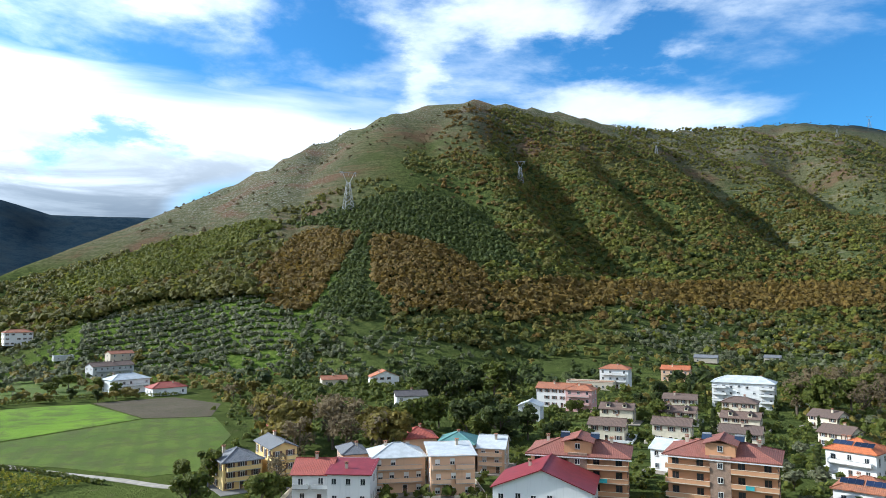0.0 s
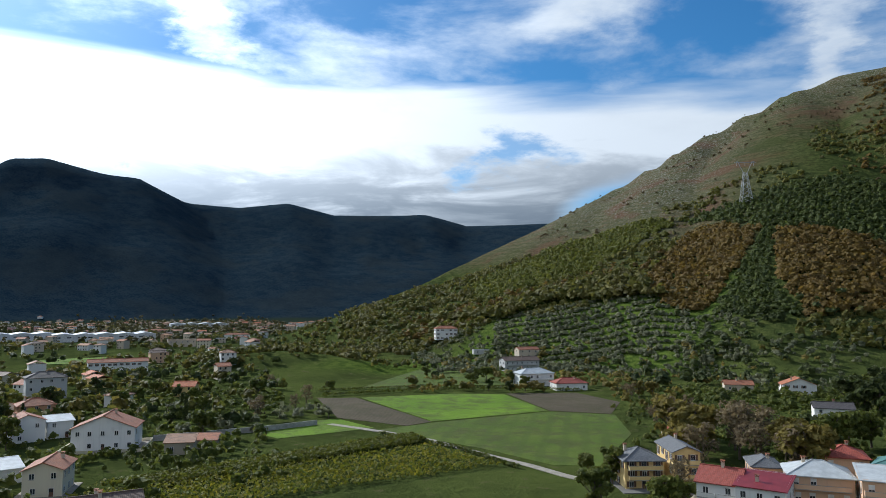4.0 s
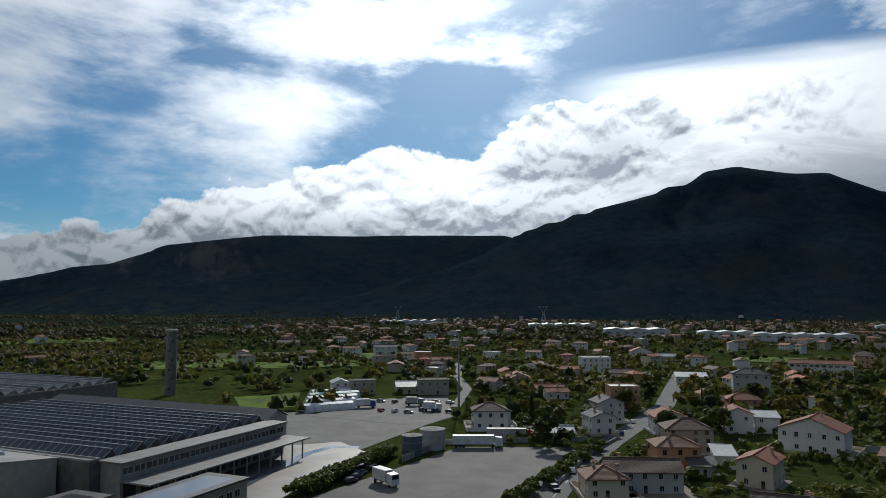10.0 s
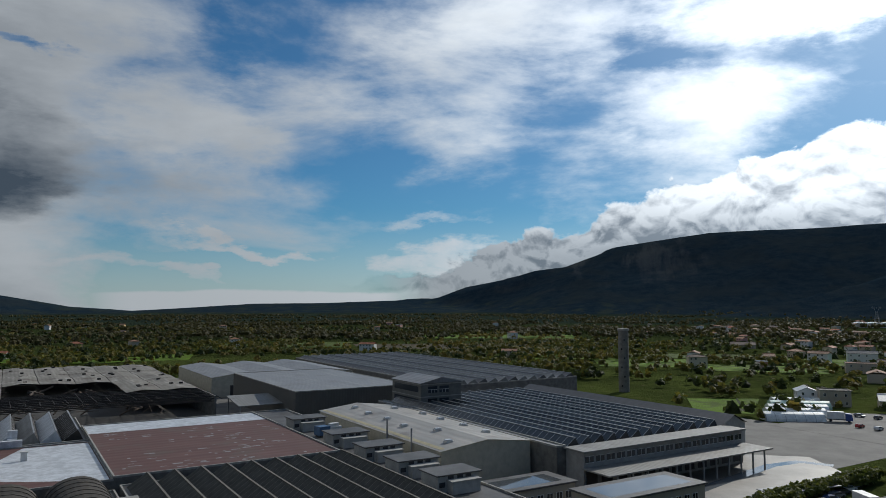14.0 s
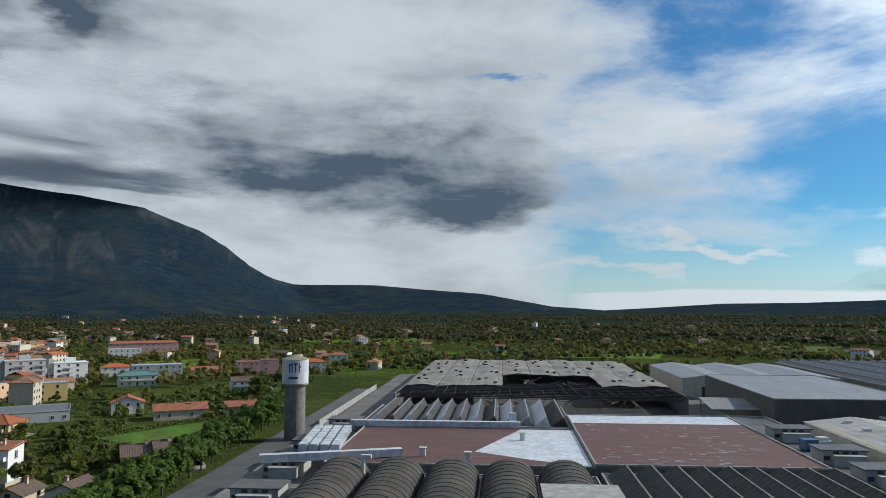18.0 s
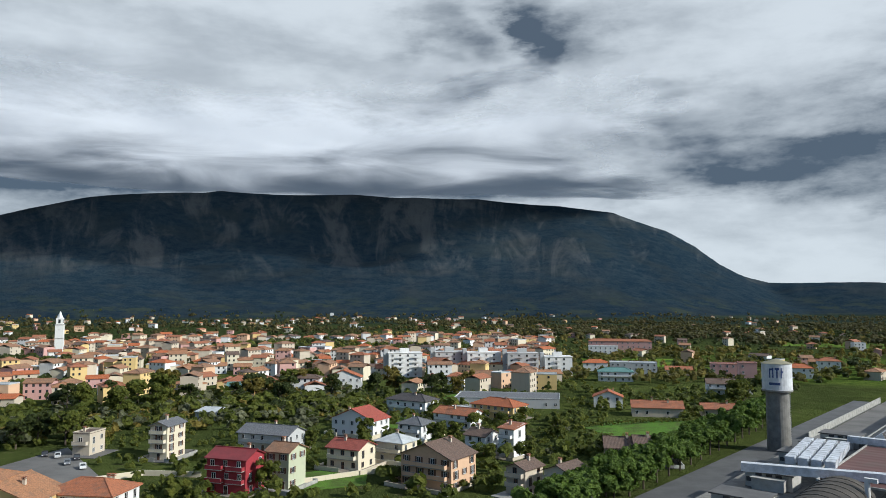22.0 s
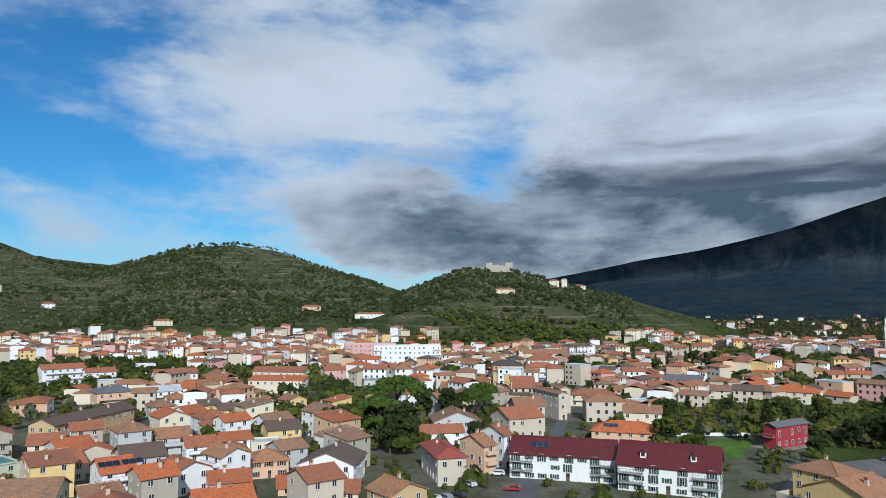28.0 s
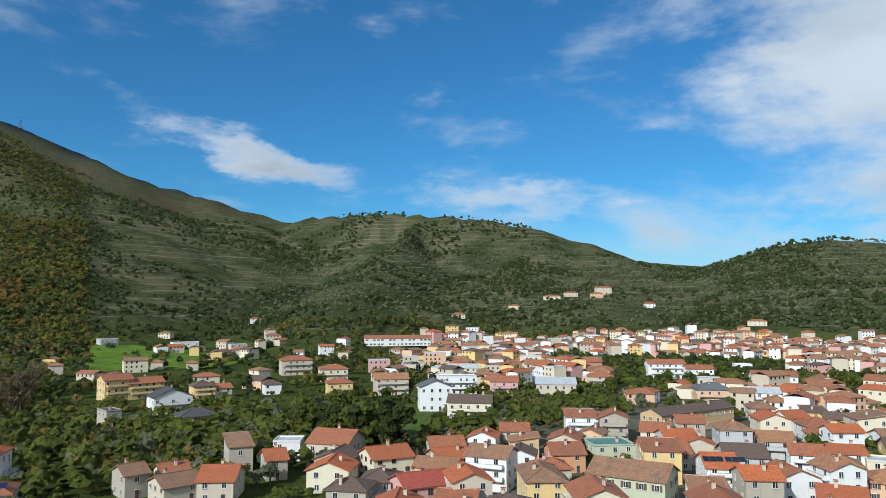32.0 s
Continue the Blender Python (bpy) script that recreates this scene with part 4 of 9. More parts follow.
def leaf_cloud(centres, radii, per, size, seed, squash=0.8, name="crown", mat=None, upright=0.35, core=0.0):
    """Many small leaf clumps spread over the skins of many rounded masses, as one mesh."""
    rng = np.random.default_rng(seed)
    c = np.repeat(np.asarray(centres, float), per, 0)
    r = np.repeat(np.asarray(radii, float), per, 0)[:, None]
    n = len(c)
    d = rng.normal(size=(n, 3))
    d /= np.linalg.norm(d, axis=1)[:, None]
    d[:, 2] = np.where(d[:, 2] < -0.4, -d[:, 2], d[:, 2])
    p = c + d * r * rng.uniform(0.62, 1.08, (n, 1)) * np.array([1, 1, squash])
    nrm = d + rng.normal(size=(n, 3)) * 0.55
    nrm[:, 2] += upright
    nrm /= np.linalg.norm(nrm, axis=1)[:, None]
    a = np.cross(nrm, rng.normal(size=(n, 3)))
    a /= np.linalg.norm(a, axis=1)[:, None]
    b = np.cross(nrm, a)
    s = (size if np.isscalar(size) else np.repeat(np.asarray(size), per)[:, None]) * rng.uniform(0.55, 1.25, (n, 1))
    co = np.stack([p - a * s - b * s * 0.6, p + a * s * 0.8 - b * s * 0.8, p + a * s + b * s * 0.7, p - a * s * 0.7 + b * s], 1).reshape(-1, 3)
    me = bpy.data.meshes.new(name)
    index, start = np.arange(4 * n), np.arange(0, 4 * n, 4)
    if core:
        # the dense inside of each mass, an uneven lump under the leaves
        tv, tf = shared(("lump", len(centres) > 3500), lambda: lump_shape(1 if len(centres) > 3500 else 2))
        cc, m_ = np.asarray(centres, float), len(centres)
        turn_ = rng.uniform(0, 6.28, (m_, 1))
        s3 = np.asarray(radii, float)[:, None] * core
        jig = 1 + rng.normal(size=(m_, len(tv))) * 0.22
        vx = (tv[None, :, 0] * np.cos(turn_) - tv[None, :, 1] * np.sin(turn_)) * jig * s3 * rng.uniform(0.85, 1.2, (m_, 1))
        vy = (tv[None, :, 0] * np.sin(turn_) + tv[None, :, 1] * np.cos(turn_)) * jig * s3 * rng.uniform(0.85, 1.2, (m_, 1))
        vz = tv[None, :, 2] * jig * s3 * squash
        lumps_ = np.stack([vx, vy, vz], -1) + cc[:, None, :]
        co = np.concatenate([co, lumps_.reshape(-1, 3)])
        tri = (tf[None] + (np.arange(m_) * len(tv))[:, None, None] + 4 * n).reshape(-1)
        start = np.concatenate([start, 4 * n + np.arange(0, len(tri), 3)])
        index = np.concatenate([index, tri])
    me.vertices.add(len(co))
    me.vertices.foreach_set("co", co.ravel())
    me.loops.add(len(index))
    me.loops.foreach_set("vertex_index", index.astype(np.int32))
    me.polygons.add(len(start))
    me.polygons.foreach_set("loop_start", start.astype(np.int32))
    if core:
        me.polygons.foreach_set("use_smooth", np.zeros(len(start), bool))
    me.update(calc_edges=True)
    me.validate()
    if mat:
        me.materials.append(mat)
    return me


def trunk_geo(h, r, seed, limbs=5):
    rnd = random.Random(seed)
    g = Geo()
    top = Vector((rnd.uniform(-0.3, 0.3), rnd.uniform(-0.3, 0.3), h))
    g.tube(0, 0, -0.4, h * 0.45, r, r * 0.7, 7)
    g.beam((0, 0, h * 0.42), top, r * 0.8)
    for i in range(limbs):
        a = i * 2.4 + rnd.random()
        z = h * rnd.uniform(0.35, 0.7)
        g.beam((0, 0, z), (math.cos(a) * h * 0.32, math.sin(a) * h * 0.32, z + h * rnd.uniform(0.15, 0.35)), r * 0.5)
    return g


def tree_kind(kind, seed):
    """Trunk and crown meshes of a plant about ten metres high (olive and hedge trees smaller)."""
    rnd = random.Random(seed)
    cs, rs = [], []
    if kind in ("broad", "gold", "dark", "bare"):
        for i in range(15):
            a, k = rnd.uniform(0, 6.28), rnd.random() ** 0.6
            z = rnd.uniform(2.3, 8.4)
            rad = 2.9 * math.sqrt(max(0.1, 1 - ((z - 5.6) / 4.4) ** 2))
            cs.append((math.cos(a) * rad * k, math.sin(a) * rad * k, z))
            rs.append(rnd.uniform(1.0, 1.7))
        mat = {"broad": L_BROAD, "gold": L_GOLD, "dark": L_DARK, "bare": L_BARE}[kind]
        return trunk_geo(7.0, 0.28, seed), leaf_cloud(cs, rs, 44 if kind == "bare" else 52, 0.24 if kind == "bare" else 0.40, seed, mat=mat, core=0.0 if kind == "bare" else 0.74)
    if kind == "poplar":
        for i in range(14):
            z = 2.0 + i * 0.62
            cs.append((rnd.uniform(-0.5, 0.5), rnd.uniform(-0.5, 0.5), z))
            rs.append(1.25 * math.sin(0.5 + 2.4 * i / 14) + 0.2)
        return trunk_geo(8.0, 0.2, seed, 3), leaf_cloud(cs, rs, 46, 0.36, seed, 1.2, mat=L_GOLD if seed % 2 else L_BROAD)
    if kind == "cypress":
        for i in range(12):
            z = 0.8 + i * 0.78
            cs.append((rnd.uniform(-0.15, 0.15), rnd.uniform(-0.15, 0.15), z))
            rs.append(1.0 * (1 - (i / 12.5) ** 2) + 0.12)
        return trunk_geo(6.0, 0.2, seed, 0), leaf_cloud(cs, rs, 46, 0.28, seed, 1.3, mat=L_DARK)
    if kind == "fir":
        for i in range(11):
            z = 1.2 + i * 0.85
            rad = 2.5 * (1 - i / 11.5)
            for j in range(4):
                a = j * 1.57 + i * 0.7
                cs.append((math.cos(a) * rad * 0.6, math.sin(a) * rad * 0.6, z - 0.2))
                rs.append(rad * 0.5 + 0.2)
        return trunk_geo(9.0, 0.22, seed, 0), leaf_cloud(cs, rs, 26, 0.33, seed, 0.5, mat=L_DARK)
    if kind == "umbrella":
        for i in range(22):
            a, k = rnd.uniform(0, 6.28), math.sqrt(rnd.random())
            cs.append((math.cos(a) * 4.6 * k, math.sin(a) * 4.6 * k, 7.2 + 1.9 * (1 - k * k) + rnd.uniform(-0.3, 0.3)))
            rs.append(rnd.uniform(1.1, 1.6))
        return trunk_geo(7.6, 0.4, seed, 7), leaf_cloud(cs, rs, 50, 0.34, seed, 0.75, mat=L_PINE, core=0.78)
    if kind == "round_pine":
        for i in range(16):
            a, k = rnd.uniform(0, 6.28), math.sqrt(rnd.random())
            z = rnd.uniform(2.2, 6.4)
            rad = 2.7 * math.sqrt(max(0.15, 1 - ((z - 4.2) / 2.8) ** 2))
            cs.append((math.cos(a) * rad * k, math.sin(a) * rad * k, z))
            rs.append(rnd.uniform(0.9, 1.3))
        return trunk_geo(5.0, 0.22, seed, 5), leaf_cloud(cs, rs, 60, 0.32, seed, 0.9, mat=L_PINE, core=0.88)
    if kind == "olive":
        for i in range(9):
            a, k = rnd.uniform(0, 6.28), math.sqrt(rnd.random())
            cs.append((math.cos(a) * 1.5 * k, math.sin(a) * 1.5 * k, rnd.uniform(1.6, 3.2)))
            rs.append(rnd.uniform(0.7, 1.1))
        return trunk_geo(2.6, 0.2, seed, 4), leaf_cloud(cs, rs, 32, 0.26, seed, mat=L_OLIVE, core=0.8)
    if kind == "bush":
        for i in range(7):
            cs.append((rnd.uniform(-0.9, 0.9), rnd.uniform(-0.9, 0.9), rnd.uniform(0.5, 1.2)))
            rs.append(rnd.uniform(0.5, 0.8))
        return trunk_geo(0.9, 0.1, seed, 3), leaf_cloud(cs, rs, 36, 0.18, seed, mat=L_BROAD, core=0.85)


TREE_WORDS = {"broad": ("leafy green broadleaf tree", "tree"), "gold": ("broadleaf tree turning autumn gold", "tree"), "dark": ("dense dark evergreen oak", "tree"), "bare": ("thin half-bare autumn tree", "tree"),
              "poplar": ("slender upright poplar in autumn leaf", "tree"), "cypress": ("narrow dark green garden cypress", "tree"), "fir": ("dark conical fir beside the houses", "tree"), "umbrella": ("broad umbrella pine with a flat crown", "pine tree"),
              "round_pine": ("clipped round pine in the row beside the factory", "pine tree"), "olive": ("silvery green olive tree in a grove", "olive tree"), "bush": ("rounded green shrub by the path", "shrub")}
PLANTS = {}
PLANTED = []


def plant(kind, x, y, size=1.0, seed=None, label="", z=None):
    """A tree; the first of each shape is built, the rest are copies."""
    k = (int(abs(x * 7.3 + y * 3.1)) if seed is None else seed) % 3
    zz = (ground_z(x, y) if math.hypot(x, y) > 380 else 0.0) if z is None else z
    m = pose(x, y, zz, 0, 0, (x * 37.0 + y * 53.0) % 360)
    PLANTED.append((x, y))
    if (kind, k) not in PLANTS:
        tr, crown = tree_kind(kind, k + 1)
        words, cat = TREE_WORDS[kind]
        name = {"olive": "olive_tree", "bush": "shrub", "umbrella": "umbrella_pine", "round_pine": "pine_tree", "cypress": "cypress", "poplar": "poplar", "fir": "fir_tree"}.get(kind, "tree")
        root = thing(name, m, words, cat, {"olive": "olive groves", "round_pine": "row of pines"}.get(kind, "trees"))
        part("trunk", tr, BARK, root)
        part("crown", crown, None, root)
        PLANTS[(kind, k)] = root
    else:
        root = copy_thing(PLANTS[(kind, k)], m)
    root.scale = (size, size, size * (0.92 + 0.16 * ((x * 1.7) % 1.0)))
    return root


GREENS = []


def free(x, y, margin=2.0):
    for a, b, r in TAKEN + GREENS:
        if (x - a) ** 2 + (y - b) ** 2 < (r + margin) ** 2:
            return False
    return True


def keep_clear(pts):
    """No wild plants on a paved or tilled piece of land."""
    xs, ys = [p.x for p in pts], [p.y for p in pts]
    if max(p.length for p in pts) > 520:
        return
    for x in np.arange(min(xs) + 3, max(xs), 8.0):
        for y in np.arange(min(ys) + 3, max(ys), 8.0):
            inside = False
            for a, b in zip(pts, pts[1:] + pts[:1]):
                if (a.y > y) != (b.y > y) and x < (b.x - a.x) * (y - a.y) / (b.y - a.y) + a.x:
                    inside = not inside
            if inside:
                TAKEN.append((float(x), float(y), 5.5))


def sheet(name, corners, mat, z=0.06, label="", kind="structure", category="", cuts=1):
    """A flat piece of land or paving, a few centimetres thick, from corners (bearing, distance)."""
    pts = [at(b, r) for b, r in corners]
    if name not in ("town_ground", "street_ground") and "olive" not in label:
        keep_clear(pts)
    n = len(pts)
    zs = [(ground_z(p.x, p.y) if p.length > 380 else 0.0) for p in pts]
    g = Geo().add([(p.x, p.y, zz + z) for p, zz in zip(pts, zs)] + [(p.x, p.y, zz - 0.3) for p, zz in zip(pts, zs)], [tuple(range(n))] + [(i, i + n, (i + 1) % n + n, (i + 1) % n) for i in range(n)])
    ob = new(name, g.mesh(name, mat))
    bm = bmesh.new()
    bm.from_mesh(ob.data)
    bmesh.ops.recalc_face_normals(bm, faces=bm.faces)
    bm.to_mesh(ob.data)
    bm.free()
    return tagged(ob, label, category or name.replace("_", " "), kind=kind)


def strip(name, points, width, mat, z=0.1, label="", kind="structure", category=""):
    """A road or path along points (bearing, distance)."""
    pts = [at(b, r) for b, r in points]
    if width > 2:
        for a, b in zip(pts, pts[1:]):
            for i in range(int((b - a).length / 6) + 1):
                q = a.lerp(b, i * 6 / max((b - a).length, 6))
                TAKEN.append((q.x, q.y, width * 0.7))
    g = Geo()
    vs = []
    for i, p in enumerate(pts):
        a, b = pts[max(0, i - 1)], pts[min(len(pts) - 1, i + 1)]
        d = (b - a).normalized()
        s = Vector((-d.y, d.x, 0)) * width / 2
        zz = ground_z(p.x, p.y) if p.length > 380 else 0.0
        vs += [p + s + Vector((0, 0, zz + z)), p - s + Vector((0, 0, zz + z)), p - s + Vector((0, 0, zz - 0.3)), p + s + Vector((0, 0, zz - 0.3))]
    fs = []
    for i in range(len(pts) - 1):
        o = i * 4
        fs += [(o, o + 1, o + 5, o + 4)[::-1], (o + 1, o + 2, o + 6, o + 5)[::-1], (o + 3, o, o + 4, o + 7)[::-1]]
    g.add(vs, fs)
    return tagged(new(name, g.mesh(name, mat)), label, category or name, kind=kind)


# ---- vehicles ----
CAR_COLOURS = [(0.55, 0.55, 0.55), (0.05, 0.05, 0.06), (0.75, 0.75, 0.73), (0.20, 0.21, 0.23), (0.03, 0.06, 0.16), (0.35, 0.03, 0.03)]
TYRE = plain("tyre_rubber", (0.02, 0.02, 0.02), 0.9)
CARPAINT = [plain("car_paint", c, 0.25) for c in CAR_COLOURS]
CARWORD = ["silver", "black", "white", "dark grey", "dark blue", "red"]
CARS = {}


def car(x, y, turn, colour):
    m = pose(x, y, 0.12, 0, 0, turn)
    TAKEN.append((x, y, 3))
    if colour in CARS:
        return copy_thing(CARS[colour], m)
    root = thing("car", m, CARWORD[colour] + " hatchback car parked on the asphalt", "car", "cars")
    side = [(-2.1, 0.35), (2.1, 0.35), (2.15, 0.75), (1.2, 0.92), (0.55, 1.42), (-1.35, 1.45), (-2.05, 0.95)]
    g = Geo()
    g.prism(side, -0.85, 0.85)
    part("body", g, CARPAINT[colour], root)
    g = Geo()
    g.prism([(-1.9, 0.97), (1.05, 0.95), (0.5, 1.36), (-1.3, 1.38)], -0.86, 0.86)
    part("cabin_glass", g, GLASS, root)
    g = Geo().add([(1.19, -0.7, 0.96), (1.19, 0.7, 0.96), (0.6, 0.62, 1.42), (0.6, -0.62, 1.42)], [(0, 1, 2, 3)])
    part("windscreen", g, GLASS, root, m=pose(0.02, 0, 0.01))
    for sx in (-1.3, 1.3):
        for sy in (-0.78, 0.78):
            part("wheel", shared("wheel", lambda: Geo().tube(0, 0, -0.1, 0.1, 0.33, None, 12).turned(pose(0, 0, 0, 90)).mesh("wheel", TYRE)), None, root, m=pose(sx, sy, 0.33))
    for sy in (-0.6, 0.6):
        part("headlight", shared("headlight", lambda: Geo().box(-0.03, 0.03, -0.18, 0.18, -0.07, 0.07).mesh("headlight", FRAME)), None, root, m=pose(2.13, sy, 0.68))
    CARS[colour] = root
    return root


def lorry(x, y, turn, long_, cab_colour, box_mat, label):
    root = thing("lorry", pose(x, y, 0.12, 0, 0, turn), label, "truck", "lorries in the yard")
    TAKEN.append((x, y, long_ * 0.6))
    h = long_ / 2
    g = Geo().box(-h, h - 2.9, -1.25, 1.25, 1.15, 3.95)
    for i in range(int(long_ - 3)):
        g.box(-h + 0.5 + i, -h + 0.56 + i, -1.28, 1.28, 1.2, 3.9)
    part("cargo_box", g, box_mat, root)
    g = Geo().prism([(h - 2.5, 0.6), (h, 0.6), (h, 2.1), (h - 0.25, 3.3), (h - 2.5, 3.5)], -1.22, 1.22)
    part("cab", g, plain("lorry_cab_paint", cab_colour, 0.3), root)
    g = Geo().add([(h + 0.015, -1.1, 2.1), (h + 0.015, 1.1, 2.1), (h - 0.2, 1.0, 3.15), (h - 0.2, -1.0, 3.15)], [(0, 1, 2, 3)])
    part("windscreen", g, GLASS, root)
    part("chassis", Geo().box(-h, h - 0.4, -0.5, 0.5, 0.7, 1.14), DARKMETAL, root)
    for sx in (-h + 1.2, -h + 2.4, -h + 3.6, h - 3.4, h - 1.3) if long_ > 10 else (-h + 1.2, h - 1.3):
        for sy in (-1.05, 1.05):
            part("wheel", shared("lorry_wheel", lambda: Geo().tube(0, 0, -0.16, 0.16, 0.5, None, 14).turned(pose(0, 0, 0, 90)).mesh("wheel", TYRE)), None, root, m=pose(sx, sy, 0.5))
    return root
# ---- the factory: its own axes, u along the street front, v away from the camera's stand ----
BAY = 1.175
FACTORY = pose(-105.75, -139.8, 0, 0, 0, 150) @ Matrix.Scale(BAY, 4)


def fac(u, v, z=0.0, turn=0.0):
    return FACTORY @ pose(u, v, z, 0, 0, turn)


def fac_taken(u0, u1, v0, v1):
    for u in np.arange(u0, u1 + 1, 12):
        for v in np.arange(v0, v1 + 1, 12):
            p = FACTORY @ Vector((u, v, 0))
            TAKEN.append((p.x, p.y, 10))


fac_taken(-105, 200, -75, 262)
SHEETS = corrugated("grey_sheet_roofing", (0.21, 0.215, 0.225), (1, 0), 1.2, 0.3, streak_c=(0.32, 0.32, 0.32))
SHEETS_V = corrugated("worn_fibre_cement_roofing", (0.22, 0.215, 0.20), (1, 0), 1.1, 0.5, streak_c=(0.36, 0.35, 0.33))
PATCHY = corrugated("patched_translucent_roofing", (0.34, 0.325, 0.30), (1, 0), 2.4, 0.45, streak_c=(0.55, 0.49, 0.43))
REDROOF = corrugated("red_painted_bitumen_roof", (0.105, 0.045, 0.038), (0, 1), 3.0, 0.6, 0.7, streak_c=(0.17, 0.085, 0.072))
SILVER = plain("silver_roof_paint", (0.66, 0.68, 0.71), 0.4, 0.15, 0.35)
BITUMEN = plain("dark_bitumen_roof", (0.11, 0.105, 0.10), 0.55, 0, 0.5, 0.5)
CREAMWALL = plain("cream_sheet_wall", (0.50, 0.46, 0.36), 0.7, 0, 0.2)
OLDWALL = plain("stained_concrete_wall", (0.19, 0.18, 0.16), 0.9, 0, 0.4)
DARKWALL = corrugated("dark_ribbed_wall", (0.09, 0.088, 0.08), (1, 0), 1.0, 0.3, streak_c=(0.14, 0.135, 0.12))
VAULT = plain("weathered_vault_roofing", (0.062, 0.052, 0.042), 0.85, 0, 0.6, 0.5)
GREENSAW = plain("grey_green_saw_roof", (0.062, 0.060, 0.050), 0.8, 0, 0.5)
BLUEGLASS = glassy("roof_glazing", (0.040, 0.050, 0.058), 0.25)
BURNT = plain("charred_metal", (0.045, 0.04, 0.037), 0.8, 0.2, 0.4)
ASHROOF = corrugated("buckled_ash_grey_roofing", (0.20, 0.185, 0.16), (1, 0), 1.6, 0.75, 0.85, streak_c=(0.44, 0.42, 0.38))


def hall(name, u0, u1, v0, v1, z, wall_mat, roof_mat, label, parapet=0.4):
    """A flat-roofed hall: wall shell, roof deck, parapet."""
    root = thing(name, fac((u0 + u1) / 2, (v0 + v1) / 2), label, "factory hall", "factory halls")
    w, d = (u1 - u0) / 2, (v1 - v0) / 2
    part("wall", Geo().box(-w, w, -d, d, 0, z - 0.01), wall_mat, root)
    part("roof", Geo().box(-w + 0.3, w - 0.3, -d + 0.3, d - 0.3, z, z + 0.12), roof_mat, root)
    g = Geo()
    for a in ((-w - 0.05, w + 0.05, -d - 0.05, -d + 0.28), (-w - 0.05, w + 0.05, d - 0.28, d + 0.05), (-w - 0.05, -w + 0.28, -d + 0.28, d - 0.28), (w - 0.28, w + 0.05, -d + 0.28, d - 0.28)):
        g.box(*a, z, z + parapet)
    part("parapet", g, CONCRETE, root)
    return root, w, d


def saw_row(length, pitch, high, glass_mat, slope_mat, ribs=2.4, rib_mat=None):
    """One tooth of a saw-tooth roof, running along y."""
    def make():
        g = Geo()
        g.add([(0, 0, 0), (pitch * 0.72, 0, high), (pitch, 0, 0), (0, length, 0), (pitch * 0.72, length, high), (pitch, length, 0)],
              [(0, 1, 4, 3), (0, 2, 1), (3, 4, 5), (0, 3, 5, 2)], 0)
        g.add([(pitch * 0.73, 0.2, high - 0.1), (pitch * 1.01, 0.2, 0.1), (pitch * 1.01, length - 0.2, 0.1), (pitch * 0.73, length - 0.2, high - 0.1)], [(0, 1, 2, 3)], 1)
        n = int(length / ribs)
        for i in range(n + 1):
            y = min(i * ribs, length - 0.1)
            g.add([(pitch * 0.72, y, high + 0.02), (pitch * 1.02, y, 0.05), (pitch * 1.02, y + 0.14, 0.05), (pitch * 0.72, y + 0.14, high + 0.02)], [(0, 1, 2, 3)], 2)
            g.add([(0.05, y, 0.06), (pitch * 0.72, y, high + 0.05), (pitch * 0.72, y + 0.16, high + 0.05), (0.05, y + 0.16, 0.06)], [(0, 1, 2, 3)], 2)
        g.box(pitch * 0.68, pitch * 0.76, 0, length, high - 0.02, high + 0.1, 2)
        return g.mesh("saw_tooth", [slope_mat, glass_mat, rib_mat or STEEL])
    return shared(("saw", length, pitch, high, slope_mat.name), make)


